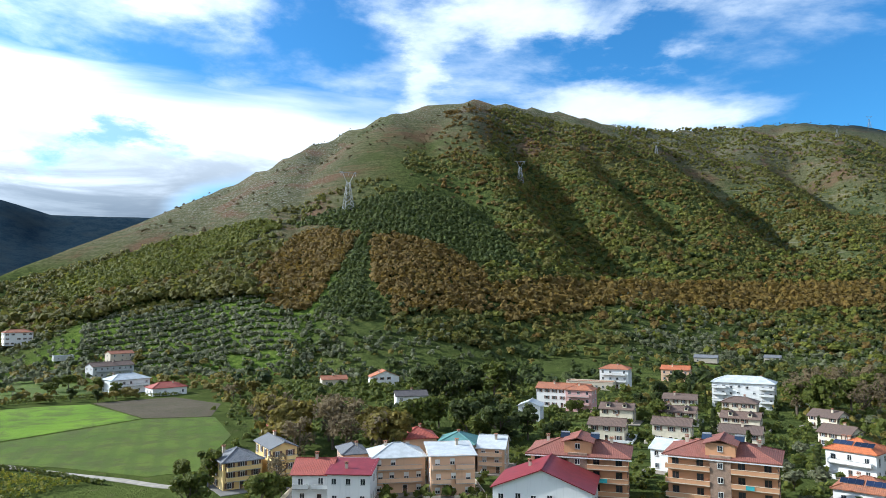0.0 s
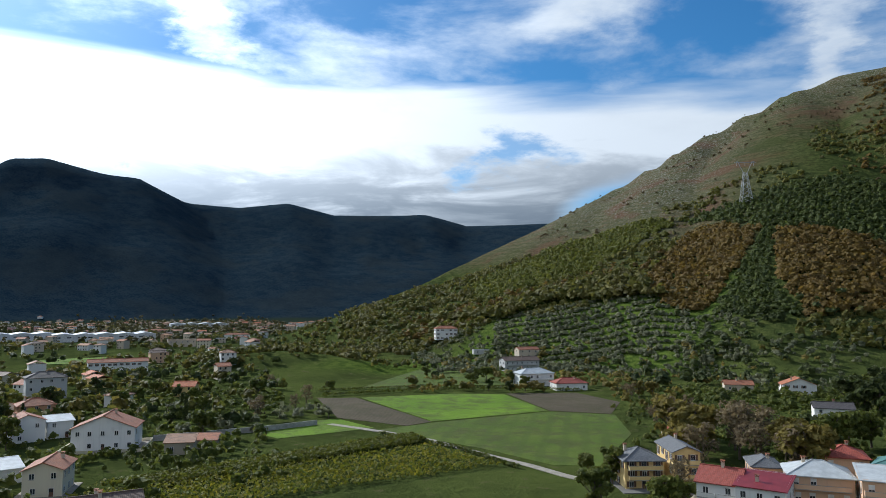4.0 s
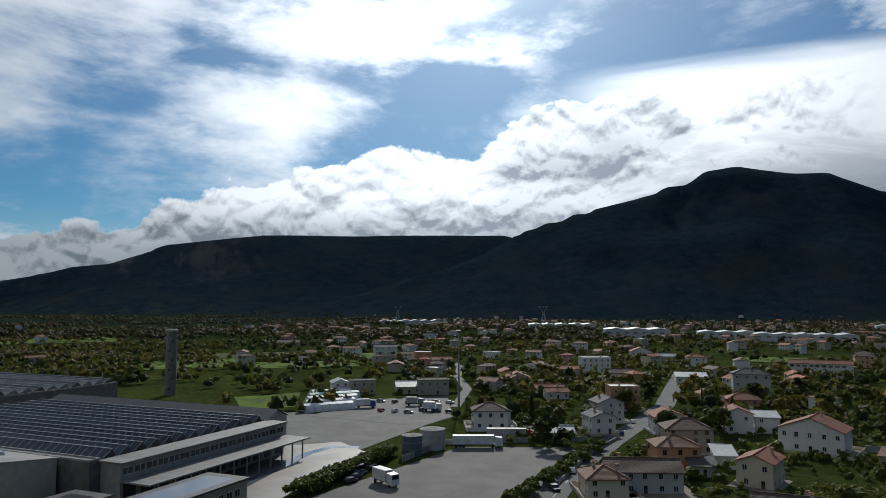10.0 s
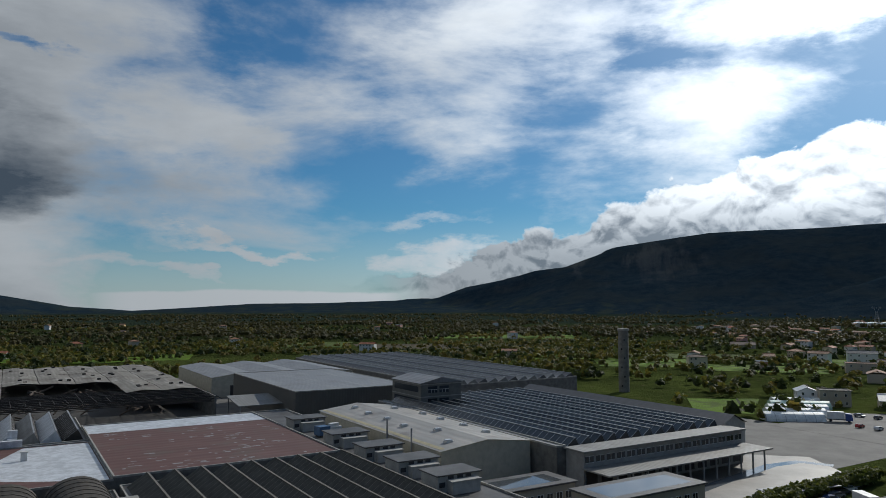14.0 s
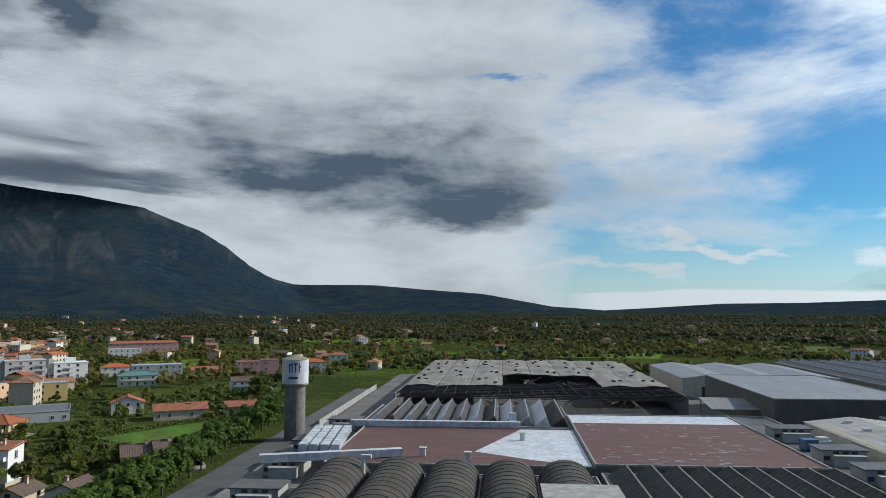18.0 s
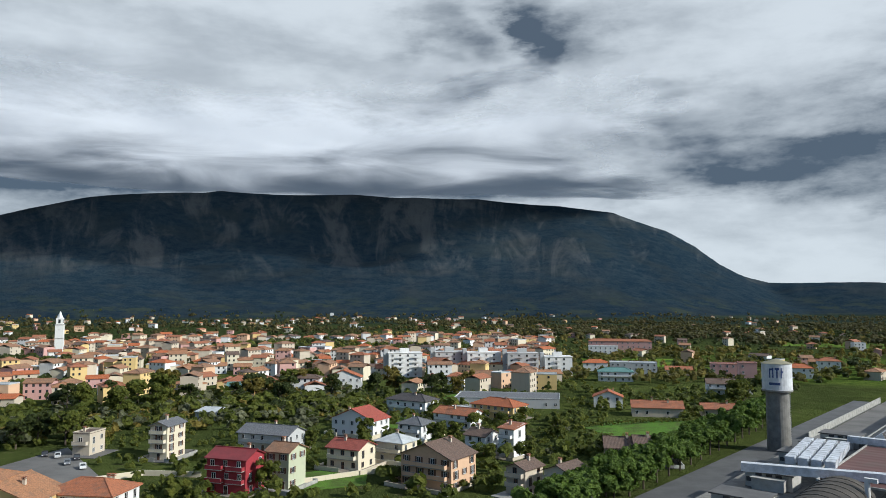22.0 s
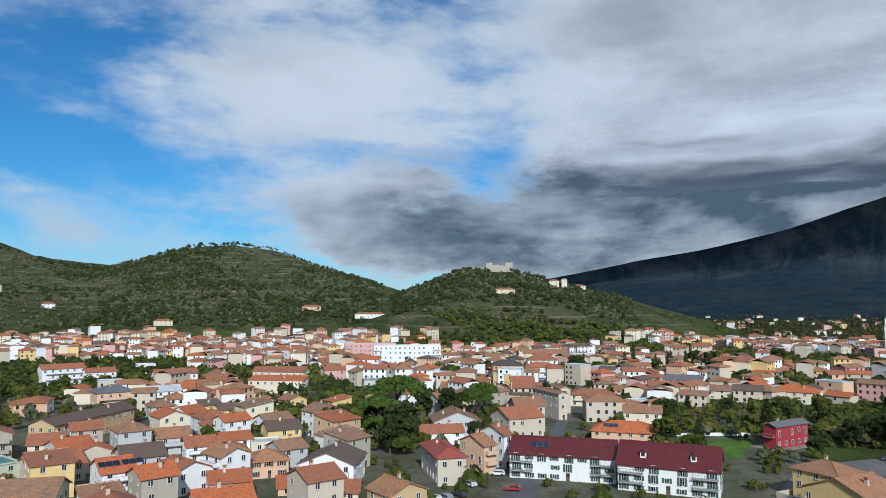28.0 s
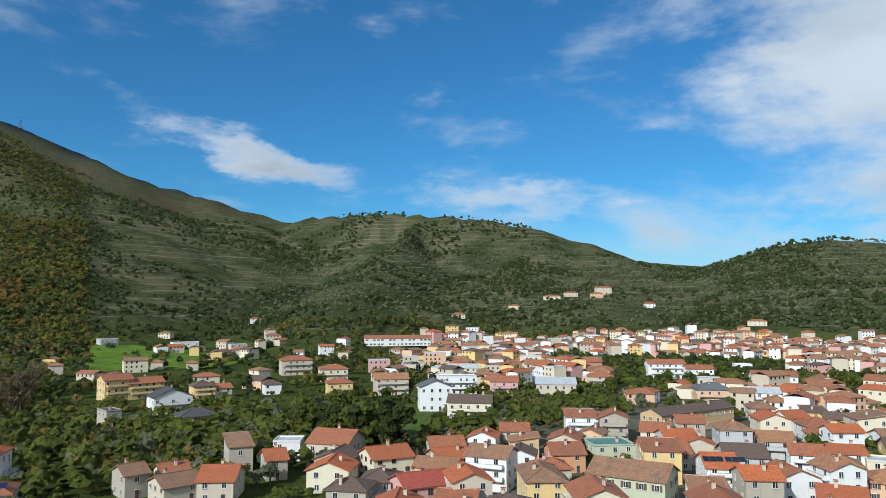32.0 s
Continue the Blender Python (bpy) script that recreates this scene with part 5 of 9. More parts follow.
def build_factory():
    # paved ground of the works
    g = Geo().box(-78, 205, -48, 262, -0.3, 0.05)
    tagged(new("factory_yard", g.mesh("factory_yard", YARD)), "worn asphalt ground of the works", "yard", kind="structure").matrix_basis = FACTORY

    lane = new("lane", Geo().box(-88.5, -78.2, -50, 190, -0.3, 0.06).mesh("lane", ASPHALT))
    tagged(lane, "asphalt lane between the pines and the works", "road", kind="structure").matrix_basis = FACTORY
    fence = new("boundary_wall", Geo().box(-79.0, -78.75, 84, 190, 0, 2.2).mesh("boundary_wall", CONCRETE))
    tagged(fence, "grey concrete boundary wall of the works", "wall", kind="structure").matrix_basis = FACTORY

    # red-painted flat roof with a silver strip
    root, w, d = hall("factory_hall", 0, 46, 0, 66, 7.5, OLDWALL, REDROOF, "low hall with a worn red-painted flat roof and silver strip")
    part("silver_strip", Geo().box(-w + 0.4, w - 0.4, d - 14, d - 0.4, 7.63, 7.64), SILVER, root, "pale silver roof paint")
    rnd = random.Random(5)
    g = Geo()
    for i in range(170):
        x, y = rnd.uniform(-w + 2, w - 4), rnd.uniform(-d + 2, d - 17)
        lx, ly = rnd.choice((1.2, 2.0, 0.6)), rnd.choice((0.35, 0.5, 0.9))
        if noise.noise(Vector((x * 0.09, y * 0.09, 3))) > -0.05:
            g.box(x, x + lx, y, y + ly, 7.625, 7.632)
    part("worn_patch", g, plain("worn_patch_grey", (0.26, 0.25, 0.25), 0.7), root, "grey patches where the red paint has worn off")["kind"] = "stuff"

    # second red roof, nearer the water tower, with a silver corner
    root, w, d = hall("factory_hall", -56, 0, 0, 44, 7.0, OLDWALL, REDROOF, "low hall with a reddish flat roof and a silver painted corner")
    part("silver_corner", Geo().add([(w - 0.5, -d + 1, 7.14), (w - 0.5, d - 1, 7.14), (w - 14, d - 1, 7.14), (w - 25, -d + 14, 7.14), (w - 12, -d + 6, 7.14)], [(0, 1, 2, 3, 4)]), SILVER, root)
    for x, y in ((-8, -14), (2, -18), (14, 6)):
        part("roof_vent", shared("roof_vent", lambda: Geo().box(-0.6, 0.6, -0.4, 0.4, 0, 1.8).box(-0.8, 0.8, -0.6, 0.6, 1.8, 2.0).mesh("roof_vent", FRAME)), None, root, m=pose(x, y, 7.1))

    # saw-tooth bay with silver and rusty slopes
    root, w, d = hall("factory_hall", -58, 0, 46, 86, 7.0, OLDWALL, BITUMEN, "saw-tooth hall with silver and rust-brown slopes")
    for i in range(12):
        mat = (SILVER, REDROOF, SILVER, SHEETS_V)[i % 4] if i < 4 else (SILVER, SHEETS_V, SILVER, VAULT)[i % 4]
        part("saw_tooth", saw_row(36.0, 4.6, 2.6, BURNT, mat), None, root, m=pose(-w + 1.2 + i * 4.65, -d + 2, 7.1))
    # big silver air ducts on the roof edge
    for i in range(4):
        g = Geo()
        g.box(-0.9, 0.9, -13, 13, 0, 1.5)
        for k in range(12):
            g.box(-1.0, 1.0, -12.6 + k * 2.2, -12.4 + k * 2.2, -0.05, 1.55)
        duct = thing("air_duct", fac(-60 + i * 2.5 - 5, 24, 7.2, 6), "silver sheet-metal air duct on the roof", "air duct", "roof ducts")
        part("duct", g, SILVER, duct)
    duct = thing("air_duct", fac(-34, 45, 7.3), "long silver air duct with an upturned end", "air duct", "roof ducts")
    g = Geo().box(-26, 20, -0.8, 0.8, 0, 1.5)
    for k in range(20):
        g.box(-25.5 + k * 2.3, -25.3 + k * 2.3, -0.9, 0.9, -0.05, 1.55)
    part("duct", g, SILVER, duct)
    part("bend", Geo().box(17, 19, 0.81, 3.5, 0, 1.6).box(17, 19, 2.2, 3.6, 1.61, 3.4), SILVER, duct)
    duct = thing("air_duct", fac(-52, 4, 7.3, 18), "silver air duct crossing the roof", "air duct", "roof ducts")
    part("duct", Geo().box(-18, 12, -0.9, 0.9, 0, 1.6), SILVER, duct)

    # barrel vaults
    base, w, d = hall("factory_hall", -56, 0, -46, -2, 5.5, OLDWALL, BITUMEN, "low hall under the barrel vaults")
    for i in range(5):
        vault = thing("barrel_vault", fac(-50.5 + i * 11.0, -24, 5.6), "dark weathered barrel-vaulted roof with ribs", "vaulted roof", "barrel vaults")
        g = Geo()
        n = 14
        arc = [(5.2 * math.cos(math.pi * k / n), 3.9 * math.sin(math.pi * k / n)) for k in range(n + 1)]
        g.prism(arc, -20, 20)
        part("shell", g, VAULT, vault)
        for y in np.arange(-20, 20.1, 2.9):
            g = Geo()
            for (xa, za), (xb, zb) in zip(arc, arc[1:]):
                g.beam((xa * 1.01, y, za * 1.01), (xb * 1.01, y, zb * 1.01), 0.14)
            part("rib", g, plain("vault_rib", (0.11, 0.095, 0.075), 0.8), vault)
    hut = thing("roof_house", fac(-6, -30, 5.6), "flat-roofed concrete roof house between the vaults", "roof house")
    part("wall", Geo().box(-6, 6, -4, 4, 0, 4.2), OLDWALL, hut)
    part("roof", Geo().box(-6.4, 6.4, -4.4, 4.4, 4.2, 4.5), CONCRETE, hut)
    vent = thing("roof_vent", fac(-46, -8, 5.7), "white curved vent pipe on the roof", "vent pipe")
    part("pipe", Geo().tube(0, 0, 0, 4.6, 0.45).box(-0.4, 1.6, -0.4, 0.4, 4.2, 4.9), FRAME, vent)

    # grey-green saw-tooth roof
    root, w, d = hall("factory_hall", 1, 47, -66, -1, 6.0, OLDWALL, BITUMEN, "grey-green saw-tooth hall with rows of roof windows")
    for i in range(9):
        part("saw_tooth", saw_row(62.0, 4.9, 2.4, BLUEGLASS, GREENSAW, 2.0, plain("old_roof_rib", (0.15, 0.14, 0.12), 0.85)), None, root, m=pose(-w + 1 + i * 4.95, -d + 1.5, 6.1))

    # dark roof walkway with air-conditioning huts
    root, w, d = hall("factory_hall", 47, 60, -60, 76, 6.0, OLDWALL, BITUMEN, "narrow bay with a wet bitumen roof and plant huts", 0.5)
    for v in (-34, -20, -4, 14, 40):
        plant_hut(52.5 + (v % 3) * 0.4, v, 6.15)
    tank = thing("roof_tank", fac(54, 27, 6.15, 10), "blue and white filter unit on the roof", "filter unit")
    part("tank", Geo().box(-3.2, 0, -1.4, 1.4, 0.4, 2.6), plain("blue_unit_paint", (0.06, 0.13, 0.24), 0.5), tank)
    part("case", Geo().box(0.01, 3.6, -1.2, 1.2, 0.3, 2.2).box(0.6, 3, -0.8, 0.8, 2.21, 3.0), FRAME, tank)
    part("feet", Geo().box(-3, -2.6, -1, 1, 0, 0.4).box(3, 3.4, -1, 1, 0, 0.3), DARKMETAL, tank)

    # left side huts beside the pines
    for v in (-34, -16, 6, 30, 46, 62):
        plant_hut(-66 + (v % 5) * 0.5, v, 0.0 if v > 500 else 3.4, big=v < 20)
    g = Geo().box(-74, -58.2, -46, 84, 0, 3.3)
    tagged(new("factory_wall_base", g.mesh("factory_wall_base", OLDWALL)), "low flat-roofed service wing along the lane", "service wing").matrix_basis = FACTORY

    # cream warehouse with a patched roof
    root = thing("warehouse", fac(73, 16), "cream sheet-clad warehouse with a patched shallow roof", "warehouse", "factory halls")
    part("wall", Geo().prism([(-12, 0), (12, 0), (12, 9), (0, 10.4), (-12, 9)], -34, 34), CREAMWALL, root)
    part("roof", Geo().add([(-12.3, -34.3, 9.05), (0, -34.3, 10.5), (12.3, -34.3, 9.05), (-12.3, 34.3, 9.05), (0, 34.3, 10.5), (12.3, 34.3, 9.05)], [(0, 1, 4, 3), (1, 2, 5, 4)]), PATCHY, root)
    for i in range(11):
        x, y = (-7, 6, -5, 8)[i % 4] + (i % 3), -29 + i * 5.6
        part("roof_light", shared("roof_light", lambda: Geo().box(-0.9, 0.9, -0.7, 0.7, 0, 0.5).box(-0.75, 0.75, -0.55, 0.55, 0.5, 0.75, 1).mesh("roof_light", [FRAME, SILVER])), None, root, m=pose(x, y, 10.5 - abs(x) * 0.118 - 0.1))
    part("roof_stripe", Geo().add([(-11.5, -33, 9.2), (-10.3, -33, 9.34), (-10.3, 33, 9.34), (-11.5, 33, 9.2)], [(0, 1, 2, 3)]), plain("yellowed_strip", (0.46, 0.40, 0.24), 0.6), root)
    part("flue", Geo().tube(-12.4, -10, 0, 12.6, 0.22).tube(-12.4, -22, 0, 12.2, 0.22), STEEL, root)
    # low link roofs behind the warehouse
    root, w, d = hall("factory_hall", 86, 88.6, -26, 62, 8.6, OLDWALL, SHEETS, "narrow grey valley roof between two halls")
    link_root = thing("link_building", fac(80, 58), "low vaulted link roof in grey sheet", "link roof")
    part("wall", Geo().box(-9, 9, -7, 7, 0, 6), OLDWALL, link_root)
    part("roof", Geo().prism([(-9.3, 6), (9.3, 6), (8, 7.2), (0, 8), (-8, 7.2)], -7.2, 7.2), SHEETS, link_root)

    # glazed saw-tooth hall with its dock front
    root, w, d = hall("factory_hall", 89, 142, -26, 62, 8.0, OLDWALL, BITUMEN, "large hall with a glazed steel saw-tooth roof")
    for i in range(13):
        part("saw_tooth", saw_row(86.0, 4.0, 1.9, BLUEGLASS, BLUEGLASS, 2.2), None, root, m=pose(-w + 0.5 + i * 4.03, -d + 1, 8.1))
    root = thing("dock_building", fac(115.5, -29), "long two-storey office and loading dock front", "loading dock", "factory halls")
    part("wall", Geo().box(-27, 27, -2.8, 2.8, 0, 8.2), plain("pale_dock_wall", (0.34, 0.33, 0.31), 0.8), root)
    part("roof", Geo().box(-27.6, 27.6, -3.6, 2.95, 8.2, 8.6), SHEETS_V, root)
    for i in range(17):
        part("window", shared("dock_window", lambda: Geo().box(-1.2, 1.2, -0.06, 0.02, 0, 1.5, 1).box(-1.2, 1.2, -0.1, 0, 0, 0.1).box(-1.2, 1.2, -0.1, 0, 1.4, 1.5).box(-0.05, 0.05, -0.1, 0, 0.1, 1.4).mesh("window", [FRAME, GLASS])), None, root, m=pose(-25.3 + i * 3.16, -2.81, 5.9))
    part("canopy", Geo().box(-27.5, 27.5, -11, -2.85, 4.7, 5.0), SHEETS_V, root, "grey canopy over the loading bays")
    for i in range(12):
        part("dock_door", shared("dock_door", lambda: Geo().box(-1.6, 1.6, -0.1, 0.02, 0, 3.6).mesh("dock_door", DARKMETAL)), None, root, m=pose(-24.7 + i * 4.5, -2.81, 0.7))
        part("canopy_post", shared("canopy_post", lambda: Geo().box(-0.15, 0.15, -0.15, 0.15, 0, 4.7).mesh("canopy_post", STEEL)), None, root, m=pose(-24.7 + i * 4.5, -10.4, 0))
    root = thing("gable_hall", fac(147, 14), "long dark hall end beside the dock", "factory hall", "factory halls")
    part("wall", Geo().prism([(-4.8, 0), (4.8, 0), (4.8, 8.5), (0, 10.8), (-4.8, 8.5)], -40, 46), plain("pale_end_wall", (0.42, 0.41, 0.38), 0.8), root)
    part("roof", Geo().add([(-5.2, -40.6, 8.6), (0, -40.6, 11.0), (5.2, -40.6, 8.6), (-5.2, 46, 8.6), (0, 46, 11.0), (5.2, 46, 8.6)], [(0, 1, 4, 3), (1, 2, 5, 4)]), plain("dark_sheet_roof", (0.10, 0.10, 0.105), 0.6), root)
    for x in (-2.4, 2.2):
        part("window", Geo().box(x - 0.9, x + 0.9, -40.1, -40.0, 3.0, 7.5), GLASS, root)

    # four-storey block between the halls
    root = thing("works_block", fac(100, 55), "four-storey grey concrete works block with ribbon windows", "office block")
    part("wall", Geo().box(-7.5, 7.5, -9.5, 9.5, 0, 15.5), plain("grey_block_wall", (0.17, 0.165, 0.15), 0.85), root)
    part("roof", Geo().prism([(-8, 15.5), (8, 15.5), (0, 17.2)], -10, 10), SHEETS, root)
    for f in range(4):
        for x in (-3.2, 1.0):
            part("window", shared("block_window", lambda: Geo().box(-1.7, 1.7, -0.05, 0.02, 0, 2.0, 1).box(-1.7, 1.7, -0.1, 0, 0.95, 1.05).box(-0.6, -0.5, -0.1, 0, 0, 0.95).box(0.5, 0.6, -0.1, 0, 0, 0.95).mesh("window", [FRAME, GLASS])), None, root, m=pose(x, -9.51, 1.0 + f * 3.8))
        part("ribbon_window", Geo().box(-7.54, -7.5, -8, 8, 1.2 + f * 3.8, 3.0 + f * 3.8), GLASS, root)
        part("floor_band", Geo().box(-7.6, 7.6, -9.6, 9.6, 3.5 + f * 3.8, 3.8 + f * 3.8), CONCRETE, root)

    # dark box warehouse with a pale roof
    root, w, d = hall("warehouse", 63, 106, 76, 150, 11.5, DARKWALL, SHEETS, "large dark-clad warehouse with a pale grey flat roof", 0.3)
    # tail sheds
    for u0, u1 in ((58, 80), (80.2, 102), (102.2, 124)):
        root = thing("shed", fac((u0 + u1) / 2, 200), "pale concrete shed with a shallow ridged roof", "industrial shed", "factory halls")
        hw = (u1 - u0) / 2
        part("wall", Geo().prism([(-hw, 0), (hw, 0), (hw, 8.6), (0, 10), (-hw, 8.6)], -34, 34), CREAMWALL, root)
        part("roof", Geo().add([(-hw - 0.2, -34.3, 8.65), (0, -34.3, 10.1), (hw + 0.2, -34.3, 8.65), (-hw - 0.2, 34.3, 8.65), (0, 34.3, 10.1), (hw + 0.2, 34.3, 8.65)], [(0, 1, 4, 3), (1, 2, 5, 4)]), SHEETS, root)
        part("door", Geo().box(-3, 3, -34.06, -34.0, 0.2, 5), DARKMETAL, root)
    # big ridged hall far behind
    root, w, d = hall("factory_hall", 126, 192, 84, 250, 9.0, OLDWALL, BITUMEN, "very long hall with rows of grey ridged roofs")
    for i in range(13):
        part("saw_tooth", saw_row(162.0, 5.0, 1.6, SHEETS, SHEETS_V if i % 3 else plain("dark_sheet_roof", (0.10, 0.10, 0.105), 0.6), 5.0), None, root, m=pose(-w + 0.6 + i * 5.02, -d + 2, 9.1))
    root = thing("shed", fac(205, 240), "low grey shed at the edge of the fields", "industrial shed", "factory halls")
    part("wall", Geo().box(-10, 10, -28, 28, 0, 6), OLDWALL, root)
    part("roof", Geo().prism([(-10.5, 6), (10.5, 6), (0, 7.8)], -28.4, 28.4), SHEETS, root)

    # burnt-out halls: buckled roofing over charred steel
    root = thing("burnt_hall", fac(-6, 185), "burnt-out hall with buckled ash-grey roofing and charred trusses", "burnt hall")
    g = Geo()
    for x0, x1, y0, y1 in ((-52, -51.5, -76, 76), (51.5, 52, -76, 76), (-51.4, 51.4, 75.5, 76)):
        g.box(x0, x1, y0, y1, 0, 8)
    part("wall", g, OLDWALL, root)
    rnd = random.Random(9)
    for i in range(8):
        for j in range(3):
            if (i, j) in ((3, 0), (4, 0), (5, 0)):
                continue
            x0, y0 = -51 + i * 12.8, -52 + j * 42.5
            n, mm = 8, 12
            g = Geo()
            vs = []
            for a in range(n + 1):
                for b in range(mm + 1):
                    xx, yy = x0 + 12.6 * a / n, y0 + 42 * b / mm
                    sag = noise.noise(Vector((xx * 0.07, yy * 0.06, 2))) * 0.7
                    vs.append((xx, yy, 8.4 + 0.5 * (1 - abs(a / n - 0.5) * 2) + sag))
            g.add(vs, [(a * (mm + 1) + b, (a + 1) * (mm + 1) + b, (a + 1) * (mm + 1) + b + 1, a * (mm + 1) + b + 1) for a in range(n) for b in range(mm)])
            part("roof_panel", g, ASHROOF, root)
            g = Geo()
            for k in range(3):
                x, y = x0 + rnd.uniform(2, 10), y0 + rnd.uniform(4, 38)
                g.box(x, x + 1.4, y, y + 0.9, 8.7, 9.35)
            part("roof_hole", g, BURNT, root)
    for i in range(15):
        y = -76 + i * 2.2
        g = Geo()
        g.beam((-51, y, 8.2), (51, y, 8.0 + rnd.uniform(-1.2, 0.4)), 0.28)
        g.beam((-51, y, 6.8), (51, y, 6.6 + rnd.uniform(-0.8, 0.3)), 0.22)
        for k in range(26):
            x = -50 + k * 4
            g.beam((x, y, 6.8), (x + 2, y, 8.1), 0.14)
            g.beam((x + 2, y, 8.1), (x + 4, y, 6.8), 0.14)
        part("truss", g, BURNT, root)
    for i in range(26):
        g = Geo().beam((-50 + i * 4, -76, 8.3), (-50 + i * 4 + rnd.uniform(-1, 1), -46, 8.1 + rnd.uniform(-1.5, 0.3)), 0.16)
        part("purlin", g, BURNT, root)
    part("debris", Geo().box(-50, 50, -75, 74, 0.06, 0.8), plain("ash_floor", (0.07, 0.065, 0.06), 0.9), root)
    g = Geo()
    for i in range(70):
        x, y, a = rnd.uniform(-15, 40), rnd.uniform(-74, -12), rnd.uniform(0, 3.14)
        l_ = rnd.uniform(3, 9)
        g.beam((x, y, rnd.uniform(1, 7)), (x + math.cos(a) * l_, y + math.sin(a) * l_, rnd.uniform(1, 8)), rnd.choice((0.2, 0.35, 0.5)))
    part("fallen_beams", g, plain("rusty_steel", (0.13, 0.10, 0.08), 0.8, 0.2), root)["kind"] = "stuff"
    sheet_ = thing("roof_sheet", fac(56, 96, 6.2), "pale corrugated lean-to roof", "lean-to roof")
    part("sheet", Geo().add([(-8, -8, 0.5), (8, -8, 0.5), (8, 8, 2.2), (-8, 8, 2.2), (-8, -8, 0.3), (8, -8, 0.3), (8, 8, 2.0), (-8, 8, 2.0)], [(0, 1, 2, 3), (7, 6, 5, 4), (0, 4, 5, 1), (1, 5, 6, 2), (2, 6, 7, 3), (3, 7, 4, 0)]), SHEETS_V, sheet_)
    part("post", Geo().box(-7.5, -7.2, -7.5, -7.2, -6.2, 0.4).box(7.2, 7.5, -7.5, -7.2, -6.2, 0.4).box(-7.5, -7.2, 7.2, 7.5, -6.2, 2).box(7.2, 7.5, 7.2, 7.5, -6.2, 2), STEEL, sheet_)

    # low brick offices by the dock yard
    for u, v, w_, d_, lab in ((70, -34, 20, 9, "low flat-roofed brick workshop with rows of windows"), (88, -48, 26, 10, "flat-roofed office with rain water on its roof")):
        root = thing("workshop", fac(u, v), lab, "workshop")
        part("wall", Geo().box(-w_ / 2, w_ / 2, -d_ / 2, d_ / 2, 0, 4.6), plaster(STONE), root)
        part("roof", Geo().box(-w_ / 2 - 0.4, w_ / 2 + 0.4, -d_ / 2 - 0.4, d_ / 2 + 0.4, 4.6, 4.95), BITUMEN, root)
        part("puddle", Geo().box(-w_ / 2 + 2, w_ / 2 - 2, -d_ / 2 + 1.5, d_ / 2 - 1.5, 4.955, 4.958), glassy("rain_water", (0.10, 0.11, 0.12), 0.05), root)
        for i in range(int(w_ / 2.4)):
            part("window", window_mesh(1.6, 1.5, "plain"), None, root, m=pose(-w_ / 2 + 1.4 + i * 2.4, -d_ / 2 - 0.012, 1.8))


def plant_hut(u, v, z, big=True):
    if "hut" in SHARED:
        return copy_thing(SHARED["hut"], fac(u, v, z) @ Matrix.Scale(1 / BAY, 4))
    root = thing("plant_hut", fac(u, v, z), "small flat-roofed concrete plant hut on the roof", "plant hut", "plant huts")
    wall_ = plain("hut_wall", (0.42, 0.41, 0.38), 0.85)
    part("wall", Geo().box(-4.5, 4.5, -3, 3, 0, 3.0), wall_, root)
    part("roof", Geo().box(-4.9, 4.9, -3.4, 3.4, 3.0, 3.25), BITUMEN, root)
    part("annex", Geo().box(-2.6, 3.4, -5.0, -3.01, 0, 2.2).box(-2.8, 3.6, -5.2, -3.02, 2.2, 2.35), wall_, root)
    for x in (-3.6, -1.8, 0.2, 2.0):
        part("louvre", shared("louvre", lambda: Geo().box(-0.6, 0.6, -0.05, 0.02, 0, 0.9).mesh("louvre", DARKMETAL)), None, root, m=pose(x, -3.01, 2.0 if x > -3 else 1.0))
    SHARED["hut"] = root
    return root


def water_tower():
    root = thing("water_tower", fac(-80.6, 62), "round concrete water tower with a white tank", "water tower")
    part("shaft", Geo().tube(0, 0, -0.3, 16.2, 3.1, 3.0, 28), plain("tower_concrete", (0.20, 0.19, 0.17), 0.9, 0, 0.35), root)
    part("collar", Geo().tube(0, 0, 16.2, 16.7, 3.9, 4.1, 28), CONCRETE, root)
    part("tank", Geo().tube(0, 0, 16.7, 23.8, 3.9, 3.9, 32), plain("white_tank_paint", (0.62, 0.63, 0.64), 0.6, 0, 0.25), root)
    part("roof", Geo().tube(0, 0, 23.8, 25.0, 4.1, 0.5, 32), plain("mossy_tank_roof", (0.26, 0.24, 0.16), 0.9), root)
    blue_ = plain("blue_sign_paint", (0.05, 0.08, 0.2), 0.6)
    face = math.degrees(math.atan2(*reversed((fac(-80.6, 62).inverted() @ Vector((0, 0, 0))).xy)))
    for k, (a0, a1, z0, z1) in enumerate([(-24, -14, 24.2, 24.7), (-19, -15, 22.8, 25.6), (-9, 7, 25.0, 25.6), (-3, 2, 22.8, 25.0), (12, 17, 22.8, 25.6), (17, 24, 24.9, 25.4), (24, 29, 22.8, 25.4), (-12, 30, 20.9, 21.6)]):
        g = Geo()
        n = 6
        pts = [(math.cos(radians(face - a0 + (a0 - a1) * i / n)), math.sin(radians(face - a0 + (a0 - a1) * i / n))) for i in range(n + 1)]
        g.add([(c * 3.94, s * 3.94, z - 2.8) for z in (z0, z1) for c, s in pts], [(i, i + 1, i + n + 2, i + n + 1) for i in range(n)])
        part("sign_mark", g, blue_, root)
    g = Geo()
    for z in np.arange(1, 23, 0.5):
        g.beam((-0.3, -3.3, z), (0.3, -3.3, z), 0.05)
    for x in (-0.3, 0.3):
        g.beam((x, -3.3, 0), (x, -3.3, 23), 0.06)
    part("ladder", g.turned(pose(0, 0, 0, 0, 0, face + 200)), STEEL, root)


